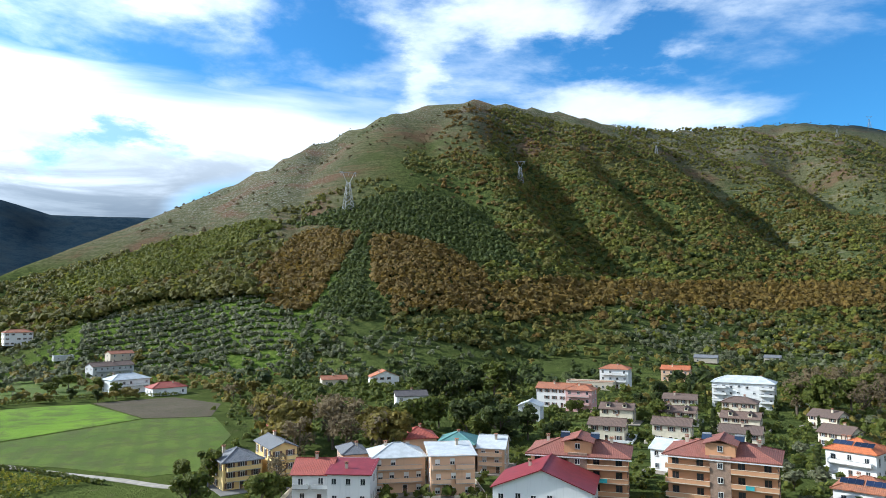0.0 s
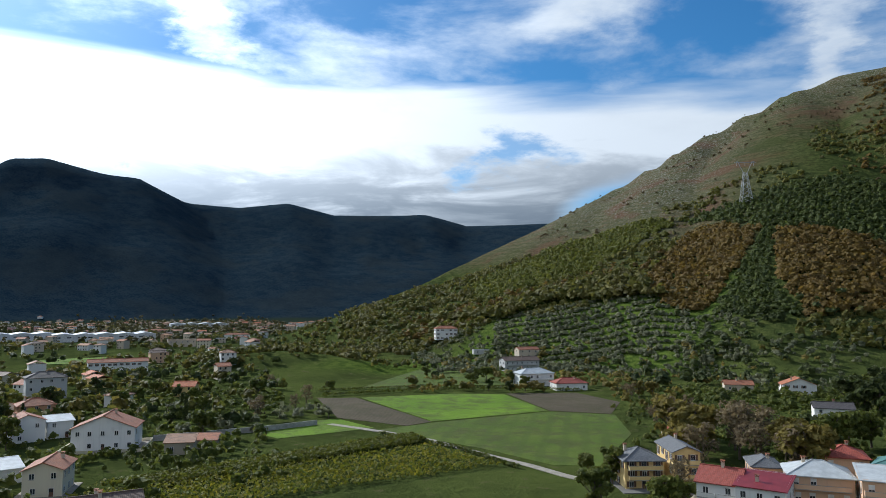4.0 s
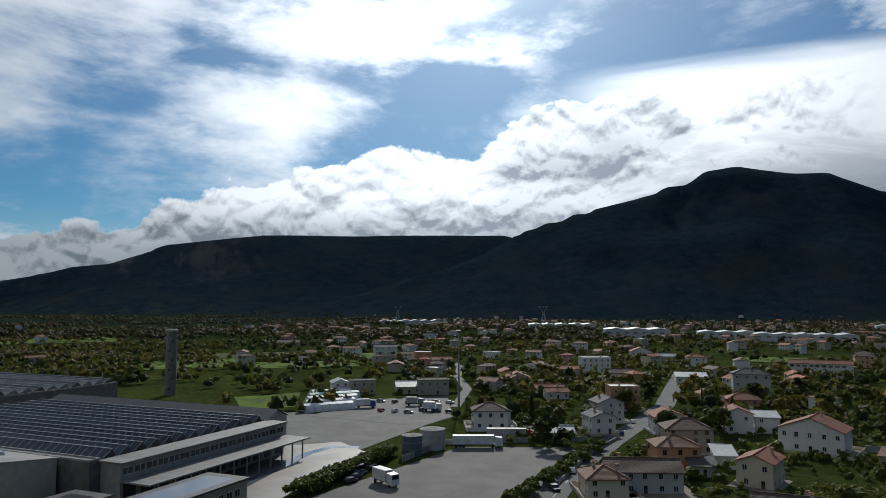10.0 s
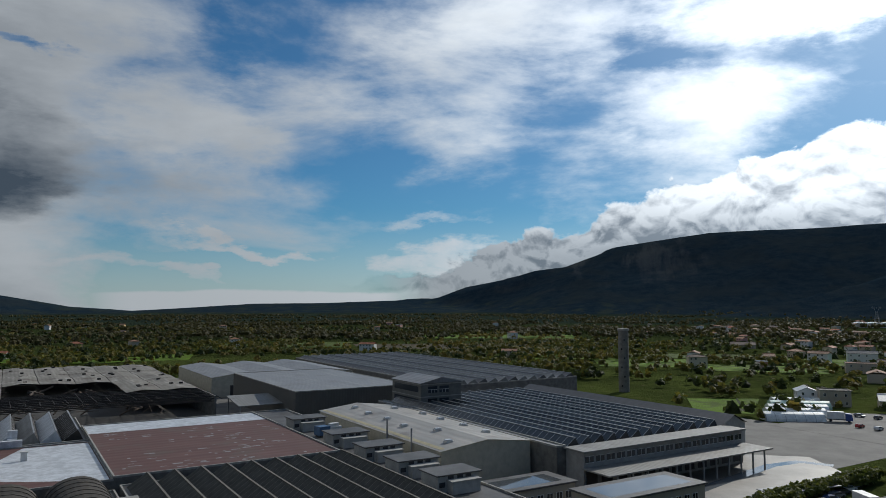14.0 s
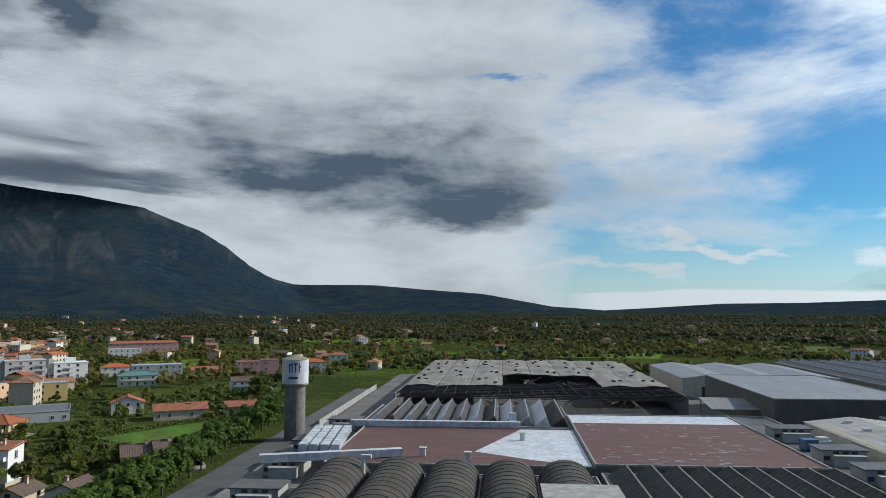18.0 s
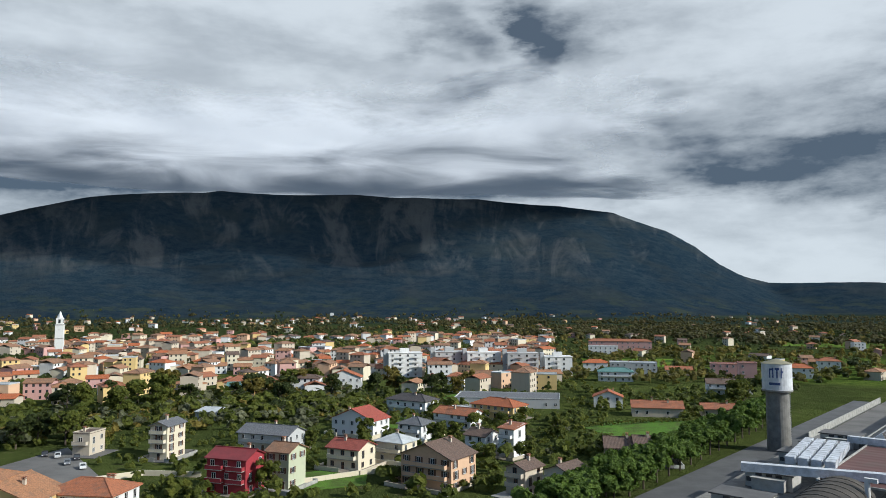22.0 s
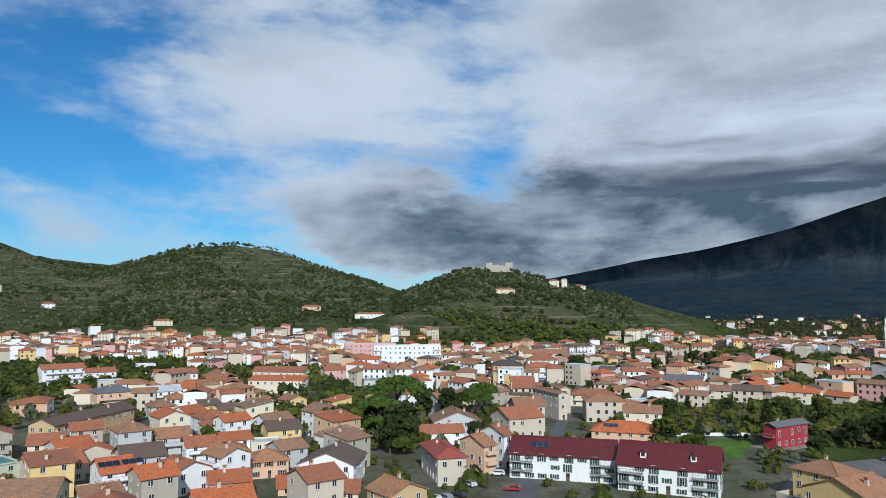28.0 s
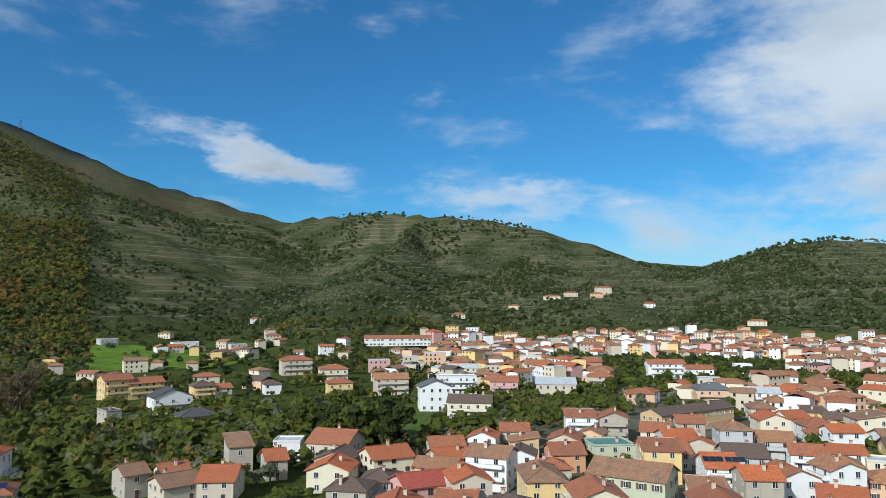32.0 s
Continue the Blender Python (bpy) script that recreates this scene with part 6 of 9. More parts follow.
def old_shaft_tower():
    p = at(104.2, 400)
    TAKEN.append((p.x, p.y, 6))
    root = thing("concrete_tower", pose(p.x, p.y, 0), "tall round grey concrete tower with small openings", "tower")
    part("shaft", Geo().tube(0, 0, -0.3, 33, 2.9, 2.7, 24), plain("tower_concrete", (0.20, 0.19, 0.17), 0.9, 0, 0.35), root)
    part("cap", Geo().tube(0, 0, 33, 34, 3.2, 3.2, 24), CONCRETE, root)
    for i in range(6):
        a = radians(-104.2 - 80 + (i % 2) * 40)
        part("opening", Geo().box(-0.35, 0.35, -2.93, -2.6, 0, 1.0), GLASS, root, m=pose(0, 0, 3 + i * 4.9, 0, 0, 104.2 - 20 + (i % 2) * 30))
    for k, r in enumerate((0.8, 1.6)):
        part("antenna", Geo().tube(r, 0.4 * k, 34, 37.0, 0.06, None, 6), STEEL, root)


build_factory()
water_tower()
old_shaft_tower()
# ---- houses ----
house(15.98, 192.0, 18, 10.2, 11, 7.6, 3, YELLOW, R_GREY, 'hip', 2, balconies=1, style='shutters', word='apartment_house')
house(13.05, 193.0, 18, 6.9, 14, 10.2, 3, YELLOW, R_GREY, 'gable_y', 2, balconies=2, style='shutters', word='apartment_house')
house(9.94, 175.0, -12, 9.0, 12, 7.2, 2, WHITE, R_RED, 'gable', 2, balconies=2, style='plain')
house(7.10, 171.0, -12, 10.1, 10, 7.8, 2, WHITE, R_METAL_RED, 'shed', 2, style='plain', rise=1.6)
house(7.17, 195.0, 10, 6.7, 11, 7.6, 2, PEACH, R_GREY, 'hip', 2, style='plain')
house(3.70, 181.0, 8, 13.2, 11, 9.4, 3, PEACH, R_PALE, 'hip', 2, balconies=1, style='blind', word='apartment_house')
house(-0.54, 178.0, 8, 11.1, 11, 10.4, 3, PEACH, R_PALE, 'shed', 2, balconies=2, style='blind', word='apartment_house', rise=1.2)
house(2.08, 217.0, 8, 10.6, 11, 7.4, 2, PEACH, R_RED, 'hip', 2, style='blind')
house(-1.23, 203.0, -8, 10.3, 12, 8.4, 3, PEACH, R_TEAL, 'hip', 2, balconies=1, style='blind', word='apartment_house')
house(-4.02, 202.0, -8, 7.5, 12, 7.5, 3, PEACH, R_PALE, 'gable', 2, balconies=1, style='blind', word='apartment_house')
house(-8.16, 157.0, -8, 21.5, 16, 7.8, 2, WHITE, R_METAL_RED, 'gable_y', 2, balconies=1, rise=4.2, chimneys=1)
house(-18.86, 211.0, -20, 18.8, 10, 6.7, 2, WHITE, R_PALE, 'gable', 2, style='plain', chimneys=2)
house(-12.94, 255.0, -10, 12.2, 9, 5.9, 2, CREAM, R_BROWN, 'gable', 2, style='shutters')
house(-13.69, 294.0, -10, 12.9, 9, 6.0, 2, CREAM, R_BROWN, 'gable', 2, style='shutters', dormers=2)
house(-17.72, 257.0, -8, 12.5, 9, 6.6, 2, CREAM, R_BROWN, 'gable', 2, style='shutters')
house(-18.14, 298.0, -8, 13.9, 9, 5.2, 2, CREAM, R_BROWN, 'gable', 2, style='shutters', dormers=2)
house(-18.33, 335.0, -8, 13.9, 9, 5.7, 2, CREAM, R_BROWN, 'gable', 2, style='shutters')
house(-22.55, 251.0, -8, 12.5, 9, 6.2, 2, CREAM, R_BROWN, 'gable', 2, style='shutters')
house(-22.56, 290.0, -8, 13.5, 9, 5.2, 2, CREAM, R_BROWN, 'gable', 2, style='shutters', dormers=2)
house(-22.51, 327.0, -8, 13.6, 9, 6.2, 2, CREAM, R_BROWN, 'hip', 2, style='shutters')
house(-27.49, 365.0, -25, 10.7, 10, 5.0, 2, CREAM, R_BROWN, 'hip', 2, style='shutters')
house(-28.21, 309.0, -25, 10.8, 10, 4.9, 2, CREAM, R_BROWN, 'gable', 2, style='shutters')
house(-28.92, 270.0, -25, 10.2, 10, 5.1, 2, CREAM, R_BROWN, 'gable', 2, style='shutters')
house(-29.96, 225.0, -20, 12.8, 12, 7.7, 2, WHITE, R_ORANGE, 'hip', 2, balconies=1, solar=2, chimneys=2)
house(-30.40, 193.0, -10, 12.6, 11, 4.4, 1, WHITE, R_CLAY, 'hip', 2, solar=2)
house(-22.80, 353.0, -6, 26.5, 12, 11.9, 4, WHITE, R_PALE, 'hip', 2, balconies=2, style='blind', word='apartment_house')
house(-9.65, 333.0, -15, 24.2, 10, 9.0, 3, WHITE, R_CLAY, 'gable', 2, style='shutters', chimneys=2)
house(-10.91, 321.0, -15, 11.7, 9, 10.0, 3, PINK, R_CLAY, 'hip', 1, balconies=1)
house(-13.57, 415.0, -12, 16.0, 10, 11.2, 3, WHITE, R_CLAY, 'hip', 1, balconies=1)
house(-11.68, 406.0, -12, 26.1, 9, 4.4, 1, BEIGE, R_TAN, 'flat', 1, chimneys=0)
house(-18.06, 461.0, -10, 16.6, 10, 7.8, 2, PEACH, R_ORANGE, 'gable', 1, balconies=1)
house(-6.99, 293.0, -10, 8.9, 9, 6.6, 2, WHITE, R_PALE, 'gable_y', 1, chimneys=0)
house(2.59, 319.0, 8, 13.9, 9, 7.1, 2, WHITE, R_DARK, 'gable', 1, balconies=1)
house(4.74, 415.0, 14, 16.3, 9, 6.1, 2, WHITE, R_CLAY, 'gable_y', 1, style='shutters')
house(8.70, 419.0, 10, 14.5, 9, 4.4, 1, BEIGE, R_CLAY, 'gable', 1, chimneys=1)
house(13.25, 264.0, 15, 7.4, 7, 3.3, 1, BEIGE, R_RED, 'hip', 1, chimneys=0, word='shed')
house(23.86, 416.0, 25, 20.3, 12, 7.8, 2, WHITE, R_PALE, 'hip', 1, balconies=1)
house(21.12, 400.0, 20, 17.8, 11, 4.4, 1, WHITE, R_RED, 'hip', 1, chimneys=1)
house(24.99, 513.0, 25, 26.8, 11, 7.8, 2, GREYW, R_BROWN, 'gable', 1, balconies=1)
house(24.38, 570.0, 25, 17.3, 9, 7.0, 2, BEIGE, R_CLAY, 'gable', 0)
house(30.86, 700.0, 12, 21.5, 11, 11.2, 3, WHITE, R_CLAY, 'hip', 1, chimneys=1, style='shutters')
house(28.04, 613.0, 12, 13.7, 6, 3.6, 1, GREYW, R_PALE, 'flat', 0)
house(-20.24, 588.0, -8, 17.2, 9, 4.4, 1, STONE, R_GREY, 'gable', 0)
house(-24.80, 616.0, -8, 12.0, 9, 4.4, 1, STONE, R_GREY, 'gable', 0)
house(68.04, 187.0, 12, 18.4, 11, 5.9, 2, GREYW, R_BROWN, 'gable', 2, chimneys=1)
house(65.61, 215.0, 16, 12.4, 11, 7.2, 2, ORANGE, R_OLD, 'hip', 2, style='wood', chimneys=1)
house(59.64, 202.0, -14, 9.0, 12, 7.1, 2, CREAM, R_CLAY, 'gable_y', 2, style='plain')
house(64.75, 242.0, 14, 14.4, 12, 7.8, 3, STONE, R_BROWN, 'hip', 2, style='wood')
house(66.04, 275.0, 16, 11.5, 10, 6.6, 2, WHITE, R_CLAY, 'gable_y', 2, style='plain')
house(61.22, 284.0, 10, 10.6, 10, 7.7, 2, WHITE, R_CLAY, 'gable_y', 1, style='plain')
house(59.20, 288.0, 10, 8.2, 8, 6.4, 2, WHITE, R_PALE, 'shed', 1, chimneys=0)
house(71.14, 267.0, 22, 9.0, 10, 6.8, 2, WHITE, R_GREY, 'gable_y', 2, style='plain')
house(70.52, 293.0, 22, 10.7, 10, 8.6, 3, GREYW, R_GREY, 'gable_y', 2, style='plain')
house(69.31, 328.0, 14, 13.0, 11, 10.7, 3, ORANGE, R_PALE, 'flat', 2, balconies=2, word='apartment_house')
house(56.04, 257.0, -12, 19.2, 13, 7.7, 2, WHITE, R_CLAY, 'gable_y', 2, style='plain')
house(60.69, 341.0, 8, 13.7, 11, 5.9, 2, ORANGE, R_CLAY, 'hip', 1, balconies=1)
house(60.11, 407.0, 6, 18.1, 12, 11.2, 3, GREYW, R_DARK, 'hip', 1, style='plain')
house(55.53, 545.0, 4, 38.5, 10, 7.8, 2, WHITE, R_CLAY, 'gable', 1, style='shutters')
house(71.39, 507.0, 14, 20.2, 12, 10.4, 3, WHITE, R_PALE, 'flat', 1, style='plain', word='apartment_house')
house(67.92, 631.0, 10, 17.4, 10, 7.7, 2, WHITE, R_CLAY, 'gable_y', 1, style='plain')
house(63.85, 572.0, 8, 14.1, 10, 7.8, 2, WHITE, R_CLAY, 'hip', 1, style='plain')
house(64.26, 453.0, 6, 18.0, 11, 4.4, 1, WHITE, R_PALE, 'shed', 1, chimneys=0)
house(69.62, 465.0, 12, 18.2, 11, 4.4, 1, WHITE, R_BROWN, 'gable', 1, chimneys=1)
house(66.16, 625.0, 8, 20.1, 10, 4.4, 1, BEIGE, R_PALE, 'gable', 0)
house(78.81, 278.0, 25, 3.7, 11, 6.5, 2, WHITE, R_GREY, 'hip', 2, style='plain')
house(74.00, 250.0, 20, 8.1, 7, 3.0, 1, BEIGE, R_OLD, 'gable', 1, chimneys=1)
house(51.06, 241.0, -8, 8.6, 8, 4.3, 1, STONE, R_OLD, 'shed', 1, chimneys=0)
house(49.22, 248.0, -8, 7.1, 7, 3.3, 1, STONE, R_CLAY, 'shed', 0)
house(77.77, 415.0, 25, 12.0, 10, 4.4, 1, BEIGE, R_CLAY, 'gable_y', 1, chimneys=1)
house(74.48, 361.0, 22, 11.8, 9, 4.1, 1, WHITE, R_CLAY, 'gable', 1, chimneys=1)
house(56.98, 168.0, 4, 19.8, 11, 4.2, 1, BEIGE, R_BROWN, 'gable', 2, chimneys=2)
house(70.91, 180.0, 14, 10.1, 11, 5.2, 2, CREAM, R_OLD, 'hip', 2, chimneys=2)
house(62.15, 222.0, 10, 5.7, 9, 4.3, 1, WHITE, R_PALE, 'shed', 1, chimneys=0)
house(63.68, 210.0, 10, 6.9, 8, 3.4, 1, GREYW, R_DARK, 'shed', 1, chimneys=0)
house(47.19, 984.0, 0, 32.8, 9, 7.8, 2, WHITE, R_CLAY, 'hip', 0)
house(51.20, 848.0, 4, 29.7, 10, 7.8, 2, BEIGE, R_CLAY, 'flat', 0)
house(53.02, 1184.0, 4, 32.2, 10, 7.8, 2, PINK, R_CLAY, 'hip', 0)
house(79.67, 271.0, 6, 12.9, 11, 7.6, 2, WHITE, R_BROWN, 'hip', 2, style='wood')
house(74.02, 248.0, 4, 7.6, 8, 4.2, 1, STONE, R_PALE, 'gable', 1, chimneys=0)
house(91.57, 383.0, 10, 8.7, 10, 6.3, 2, WHITE, R_PALE, 'gable_y', 1, chimneys=0)
house(89.81, 378.0, 10, 12.9, 9, 7.3, 2, STONE, R_DARK, 'flat', 1, chimneys=0)
house(86.18, 378.0, 6, 12.8, 12, 4.4, 1, BEIGE, R_PALE, 'gable', 1, chimneys=0)
house(84.17, 374.0, 6, 16.0, 10, 7.8, 2, STONE, R_BROWN, 'flat', 1, chimneys=0)
house(84.95, 594.0, 6, 14.2, 10, 7.8, 2, ORANGE, R_PALE, 'flat', 0)
house(83.46, 562.0, 6, 16.0, 10, 4.4, 1, PINK, R_CLAY, 'gable', 0)
house(88.10, 566.0, 6, 18.5, 10, 6.9, 2, BEIGE, R_CLAY, 'flat', 0)
house(87.99, 673.0, 6, 21.7, 10, 7.8, 2, WHITE, R_GREY, 'gable', 0)
house(77.47, 427.0, 4, 15.1, 10, 4.4, 1, BEIGE, R_TAN, 'gable_y', 1)
house(74.93, 378.0, 4, 14.8, 10, 3.7, 1, WHITE, R_CLAY, 'gable', 1)
house(84.38, 956.0, 6, 19.7, 10, 7.7, 2, WHITE, R_PALE, 'flat', 0)
house(95.61, 832.0, 8, 24.6, 14, 4.4, 1, BEIGE, R_BROWN, 'gable', 0)
house(212.41, 234.0, -34, 5.9, 9.4, 10.8, 4, CREAM, R_GREY, 'gable_y', 2, balconies=1, style='shutters', word='apartment_house')
house(207.49, 187.0, -34, 11.3, 8.5, 9.3, 3, CRIMSON, R_METAL_RED, 'gable', 2, balconies=2, style='plain', word='apartment_house')
house(203.75, 189.0, -34, 6.8, 7.9, 9.9, 3, OLIVEW, R_OLD, 'gable', 2, style='shutters', word='apartment_house')
house(204.87, 237.0, -34, 18.9, 10.3, 6.2, 2, GREYW, R_GREY, 'gable', 2, balconies=1)
house(198.03, 258.0, -34, 17.7, 10.9, 6.7, 2, WHITE, R_RED, 'gable_y', 2, style='plain')
house(198.74, 208.0, -34, 10.8, 9.0, 6.4, 2, CREAM, R_RED, 'gable', 2, balconies=1, style='wood', word='apartment_house')
house(195.17, 215.0, -34, 9.4, 8.1, 6.6, 2, CREAM, R_PALE, 'hip', 2, balconies=1)
house(191.86, 185.0, -34, 15.8, 11.9, 8.5, 3, PEACH, R_BROWN, 'gable_y', 2, balconies=1, style='shutters', word='apartment_house')
house(193.94, 303.0, -34, 19.7, 10.4, 7.1, 2, WHITE, R_DARK, 'hip', 2, balconies=1, style='plain')
house(190.26, 275.0, -34, 16.8, 10.0, 5.6, 2, WHITE, R_CLAY, 'gable', 2, balconies=1)
house(193.61, 250.0, -34, 9.9, 8.8, 5.9, 2, WHITE, R_GREY, 'hip', 2, balconies=1)
house(187.02, 298.0, -34, 20.8, 11.2, 5.7, 2, YELLOW, R_ORANGE, 'hip', 2, balconies=1)
house(188.40, 229.0, -34, 7.8, 8.2, 5.9, 2, WHITE, R_BROWN, 'gable', 2, style='plain')
house(186.02, 222.0, -34, 5.5, 6.5, 9.4, 3, WHITE, R_CLAY, 'shed', 2, balconies=1)
house(185.07, 179.0, -34, 5.8, 7.9, 7.1, 3, BEIGE, R_BROWN, 'gable_y', 2, balconies=1, style='wood')
house(181.76, 176.0, -34, 8.1, 8.3, 7.1, 3, CREAM, R_BROWN, 'gable_y', 2, balconies=1, style='wood')
house(177.64, 222.0, 4, 9.8, 11, 4.8, 2, BEIGE, R_BROWN, 'gable', 1)
house(175.45, 221.0, 8, 10.0, 11, 5.7, 2, GREYW, R_BROWN, 'gable', 2, style='shutters')
house(186.31, 329.0, -4, 47.9, 22, 4.4, 1, GREYW, R_GREY, 'flat', 1, chimneys=0, word='shed')
house(188.54, 301.0, -6, 25.0, 10, 3.1, 1, WHITE, R_PALE, 'flat', 1, chimneys=0, word='shed')
house(178.54, 337.0, 0, 12.9, 9, 5.4, 2, WHITE, R_ORANGE, 'gable_y', 1, style='plain')
house(174.93, 314.0, 4, 20.6, 11, 4.4, 1, BEIGE, R_CLAY, 'gable', 1, chimneys=2)
house(170.22, 322.0, 8, 17.6, 9, 3.9, 1, BEIGE, R_CLAY, 'gable', 1)
house(170.28, 401.0, 6, 15.0, 10, 6.4, 2, WHITE, R_BROWN, 'gable', 1, balconies=1)
house(169.03, 409.0, 6, 12.2, 9, 5.2, 2, WHITE, R_CLAY, 'gable', 1)
house(169.87, 499.0, 6, 19.6, 10, 8.7, 3, PINK, R_CLAY, 'flat', 1, word='apartment_house')
house(168.46, 479.0, 6, 10.7, 9, 11.2, 3, PINK, R_CLAY, 'flat', 1)
house(165.03, 511.0, 8, 15.6, 10, 7.1, 2, WHITE, R_ORANGE, 'hip', 1, style='plain')
house(163.15, 572.0, 8, 14.4, 10, 7.8, 2, WHITE, R_CLAY, 'hip', 1, style='plain')
house(179.47, 518.0, 2, 17.3, 10, 6.3, 2, WHITE, R_ORANGE, 'hip', 0)
house(176.61, 490.0, 2, 30.4, 12, 8.7, 3, GREYW, R_PALE, 'flat', 1, word='apartment_house')
house(178.86, 660.0, 2, 25.8, 10, 9.6, 3, WHITE, R_PALE, 'flat', 1, word='apartment_house')
house(177.57, 728.0, 2, 61.0, 10, 11.2, 3, PINK, R_CLAY, 'hip', 0)
house(177.96, 452.0, 2, 21.0, 10, 6.3, 2, WHITE, R_TEAL, 'hip', 1, balconies=1)
house(173.27, 502.0, 4, 17.3, 10, 4.1, 1, BEIGE, R_CLAY, 'gable', 0)
house(206.44, 381.0, -8, 26.4, 12, 7.8, 2, CREAM, R_CLAY, 'hip', 1, balconies=1)
house(207.09, 370.0, -8, 14.5, 11, 6.3, 2, YELLOW, R_TEAL, 'gable', 1, balconies=1)
house(204.55, 391.0, -8, 12.1, 11, 7.3, 2, YELLOW, R_BROWN, 'gable_y', 1, balconies=1)
house(199.35, 403.0, -6, 19.5, 11, 7.1, 2, WHITE, R_ORANGE, 'gable_y', 1, style='plain')
house(209.49, 307.0, -34, 8.9, 6.8, 4.0, 1, GREYW, R_PALE, 'shed', 0)
house(242.37, 196.0, -6, 28.2, 14, 7.1, 3, WHITE, R_MAROON, 'gable', 2, balconies=2, style='green', word='apartment_house', solar=1, rise=3.4, rail='bars')
house(234.44, 188.0, -6, 24.4, 14, 7.1, 3, WHITE, R_MAROON, 'gable', 2, balconies=2, style='green', word='apartment_house', dormers=2, rise=4.5, rail='bars')
house(236.40, 283.0, 0, 13.9, 10, 6.7, 2, CREAM, R_TAN, 'gable', 2, style='plain')
house(237.62, 249.0, -4, 22.2, 12, 4.8, 2, PEACH, R_ORANGE, 'hip', 2, solar=1)
house(222.29, 176.0, -34, 17.4, 12.2, 6.7, 2, YELLOW, R_TAN, 'gable_y', 2, balconies=1, style='plain', word='apartment_house')
house(223.88, 192.0, -34, 11.8, 9.8, 7.8, 3, YELLOW, R_TAN, 'hip', 2, style='plain', word='apartment_house')
house(226.43, 258.0, -34, 4.5, 17.3, 7.8, 2, CRIMSON, R_GREY, 'gable_y', 2, balconies=1, style='plain', word='apartment_house')
house(217.66, 251.0, -34, 5.7, 7.9, 7.1, 2, BEIGE, R_BROWN, 'flat', 2, balconies=1)
house(217.35, 176.0, -34, 16.5, 10.7, 6.1, 2, WHITE, R_CLAY, 'hip', 2, balconies=1, chimneys=2)
house(225.68, 380.0, -6, 19.9, 12, 6.0, 2, CREAM, R_ORANGE, 'hip', 1, style='plain')
house(237.26, 369.0, 0, 15.2, 9, 4.8, 2, PINK, R_TAN, 'gable', 1, balconies=1)
house(240.17, 339.0, 4, 20.5, 10, 5.7, 2, CREAM, R_CLAY, 'hip', 1, balconies=1)
house(234.94, 392.0, -4, 13.1, 10, 4.8, 2, WHITE, R_CLAY, 'gable', 1, balconies=1)
house(233.34, 413.0, -4, 20.0, 11, 6.4, 2, WHITE, R_GREY, 'gable', 1, balconies=1)
house(230.54, 383.0, -6, 14.7, 10, 4.8, 2, CREAM, R_OLD, 'gable', 1)
house(244.06, 487.0, 8, 20.3, 12, 10.2, 3, WHITE, R_CLAY, 'hip', 1, balconies=1, word='apartment_house')
house(246.14, 497.0, 8, 10.3, 12, 9.6, 3, ORANGE, R_DARK, 'hip', 1)
house(242.60, 315.0, 14, 4.8, 16, 11.2, 3, BEIGE, R_TAN, 'gable_y', 2, style='plain')
house(245.26, 268.0, 14, 10.9, 12, 10.0, 3, BEIGE, R_TAN, 'gable', 2, style='plain')
house(251.93, 188.0, 14, 7.7, 20, 7.8, 2, BEIGE, R_RED, 'hip', 2, style='plain')
house(249.18, 200.0, 40, 4.2, 11, 8.5, 3, PEACH, R_TAN, 'gable', 2, balconies=1, style='plain', word='apartment_house')
house(247.71, 207.0, 40, 2.9, 11, 10.1, 3, WHITE, R_CLAY, 'gable', 2, style='plain')
house(250.97, 256.0, 8, 16.7, 14, 6.1, 2, GREYW, R_OLD, 'gable_y', 2, style='plain', chimneys=2)
house(252.13, 241.0, 10, 14.5, 9, 4.8, 2, WHITE, R_CLAY, 'gable', 1)
house(260.56, 188.0, -14, 14.4, 15, 6.6, 2, WHITE, R_BROWN, 'gable_y', 2, balconies=1, style='plain')
house(263.37, 183.0, 4, 9.4, 9, 2.5, 1, PEACH, R_ORANGE, 'gable', 2)
house(260.40, 176.0, -6, 12.1, 9, 2.5, 1, CREAM, R_CLAY, 'gable', 2)
house(268.21, 213.0, 8, 8.2, 10, 5.7, 2, PEACH, R_TAN, 'hip', 2, style='shutters')
house(265.65, 202.0, 8, 10.6, 10, 5.1, 2, PEACH, R_TAN, 'hip', 2, style='shutters')
house(270.47, 229.0, 8, 9.6, 10, 5.1, 2, WHITE, R_CLAY, 'gable', 2, balconies=1)
house(265.72, 226.0, 6, 9.4, 8, 5.2, 2, CREAM, R_PALE, 'flat', 1, chimneys=0)
house(276.45, 191.0, 14, 7.8, 12, 7.3, 3, WHITE, R_ORANGE, 'gable', 2, balconies=1, solar=2)
house(274.70, 211.0, 12, 11.1, 12, 6.5, 2, GREYW, R_BROWN, 'gable', 2, style='plain')
house(280.36, 215.0, 14, 13.7, 12, 5.2, 2, BEIGE, R_CLAY, 'gable', 2, chimneys=2)
house(278.36, 285.0, 52, 42.2, 10, 7.6, 2, OCHRE, R_BROWN, 'gable', 2, style='plain', chimneys=2)
house(276.68, 362.0, 14, 16.0, 12, 7.4, 2, PEACH, R_GREY, 'hip', 1, balconies=1)
house(273.27, 365.0, 12, 14.9, 10, 6.6, 2, WHITE, R_PALE, 'gable', 1, balconies=1)
house(272.46, 439.0, 12, 23.4, 12, 7.8, 2, WHITE, R_CLAY, 'gable', 1, balconies=1)
house(269.21, 411.0, 10, 16.3, 16, 7.8, 2, CREAM, R_CLAY, 'gable_y', 1, word='church')
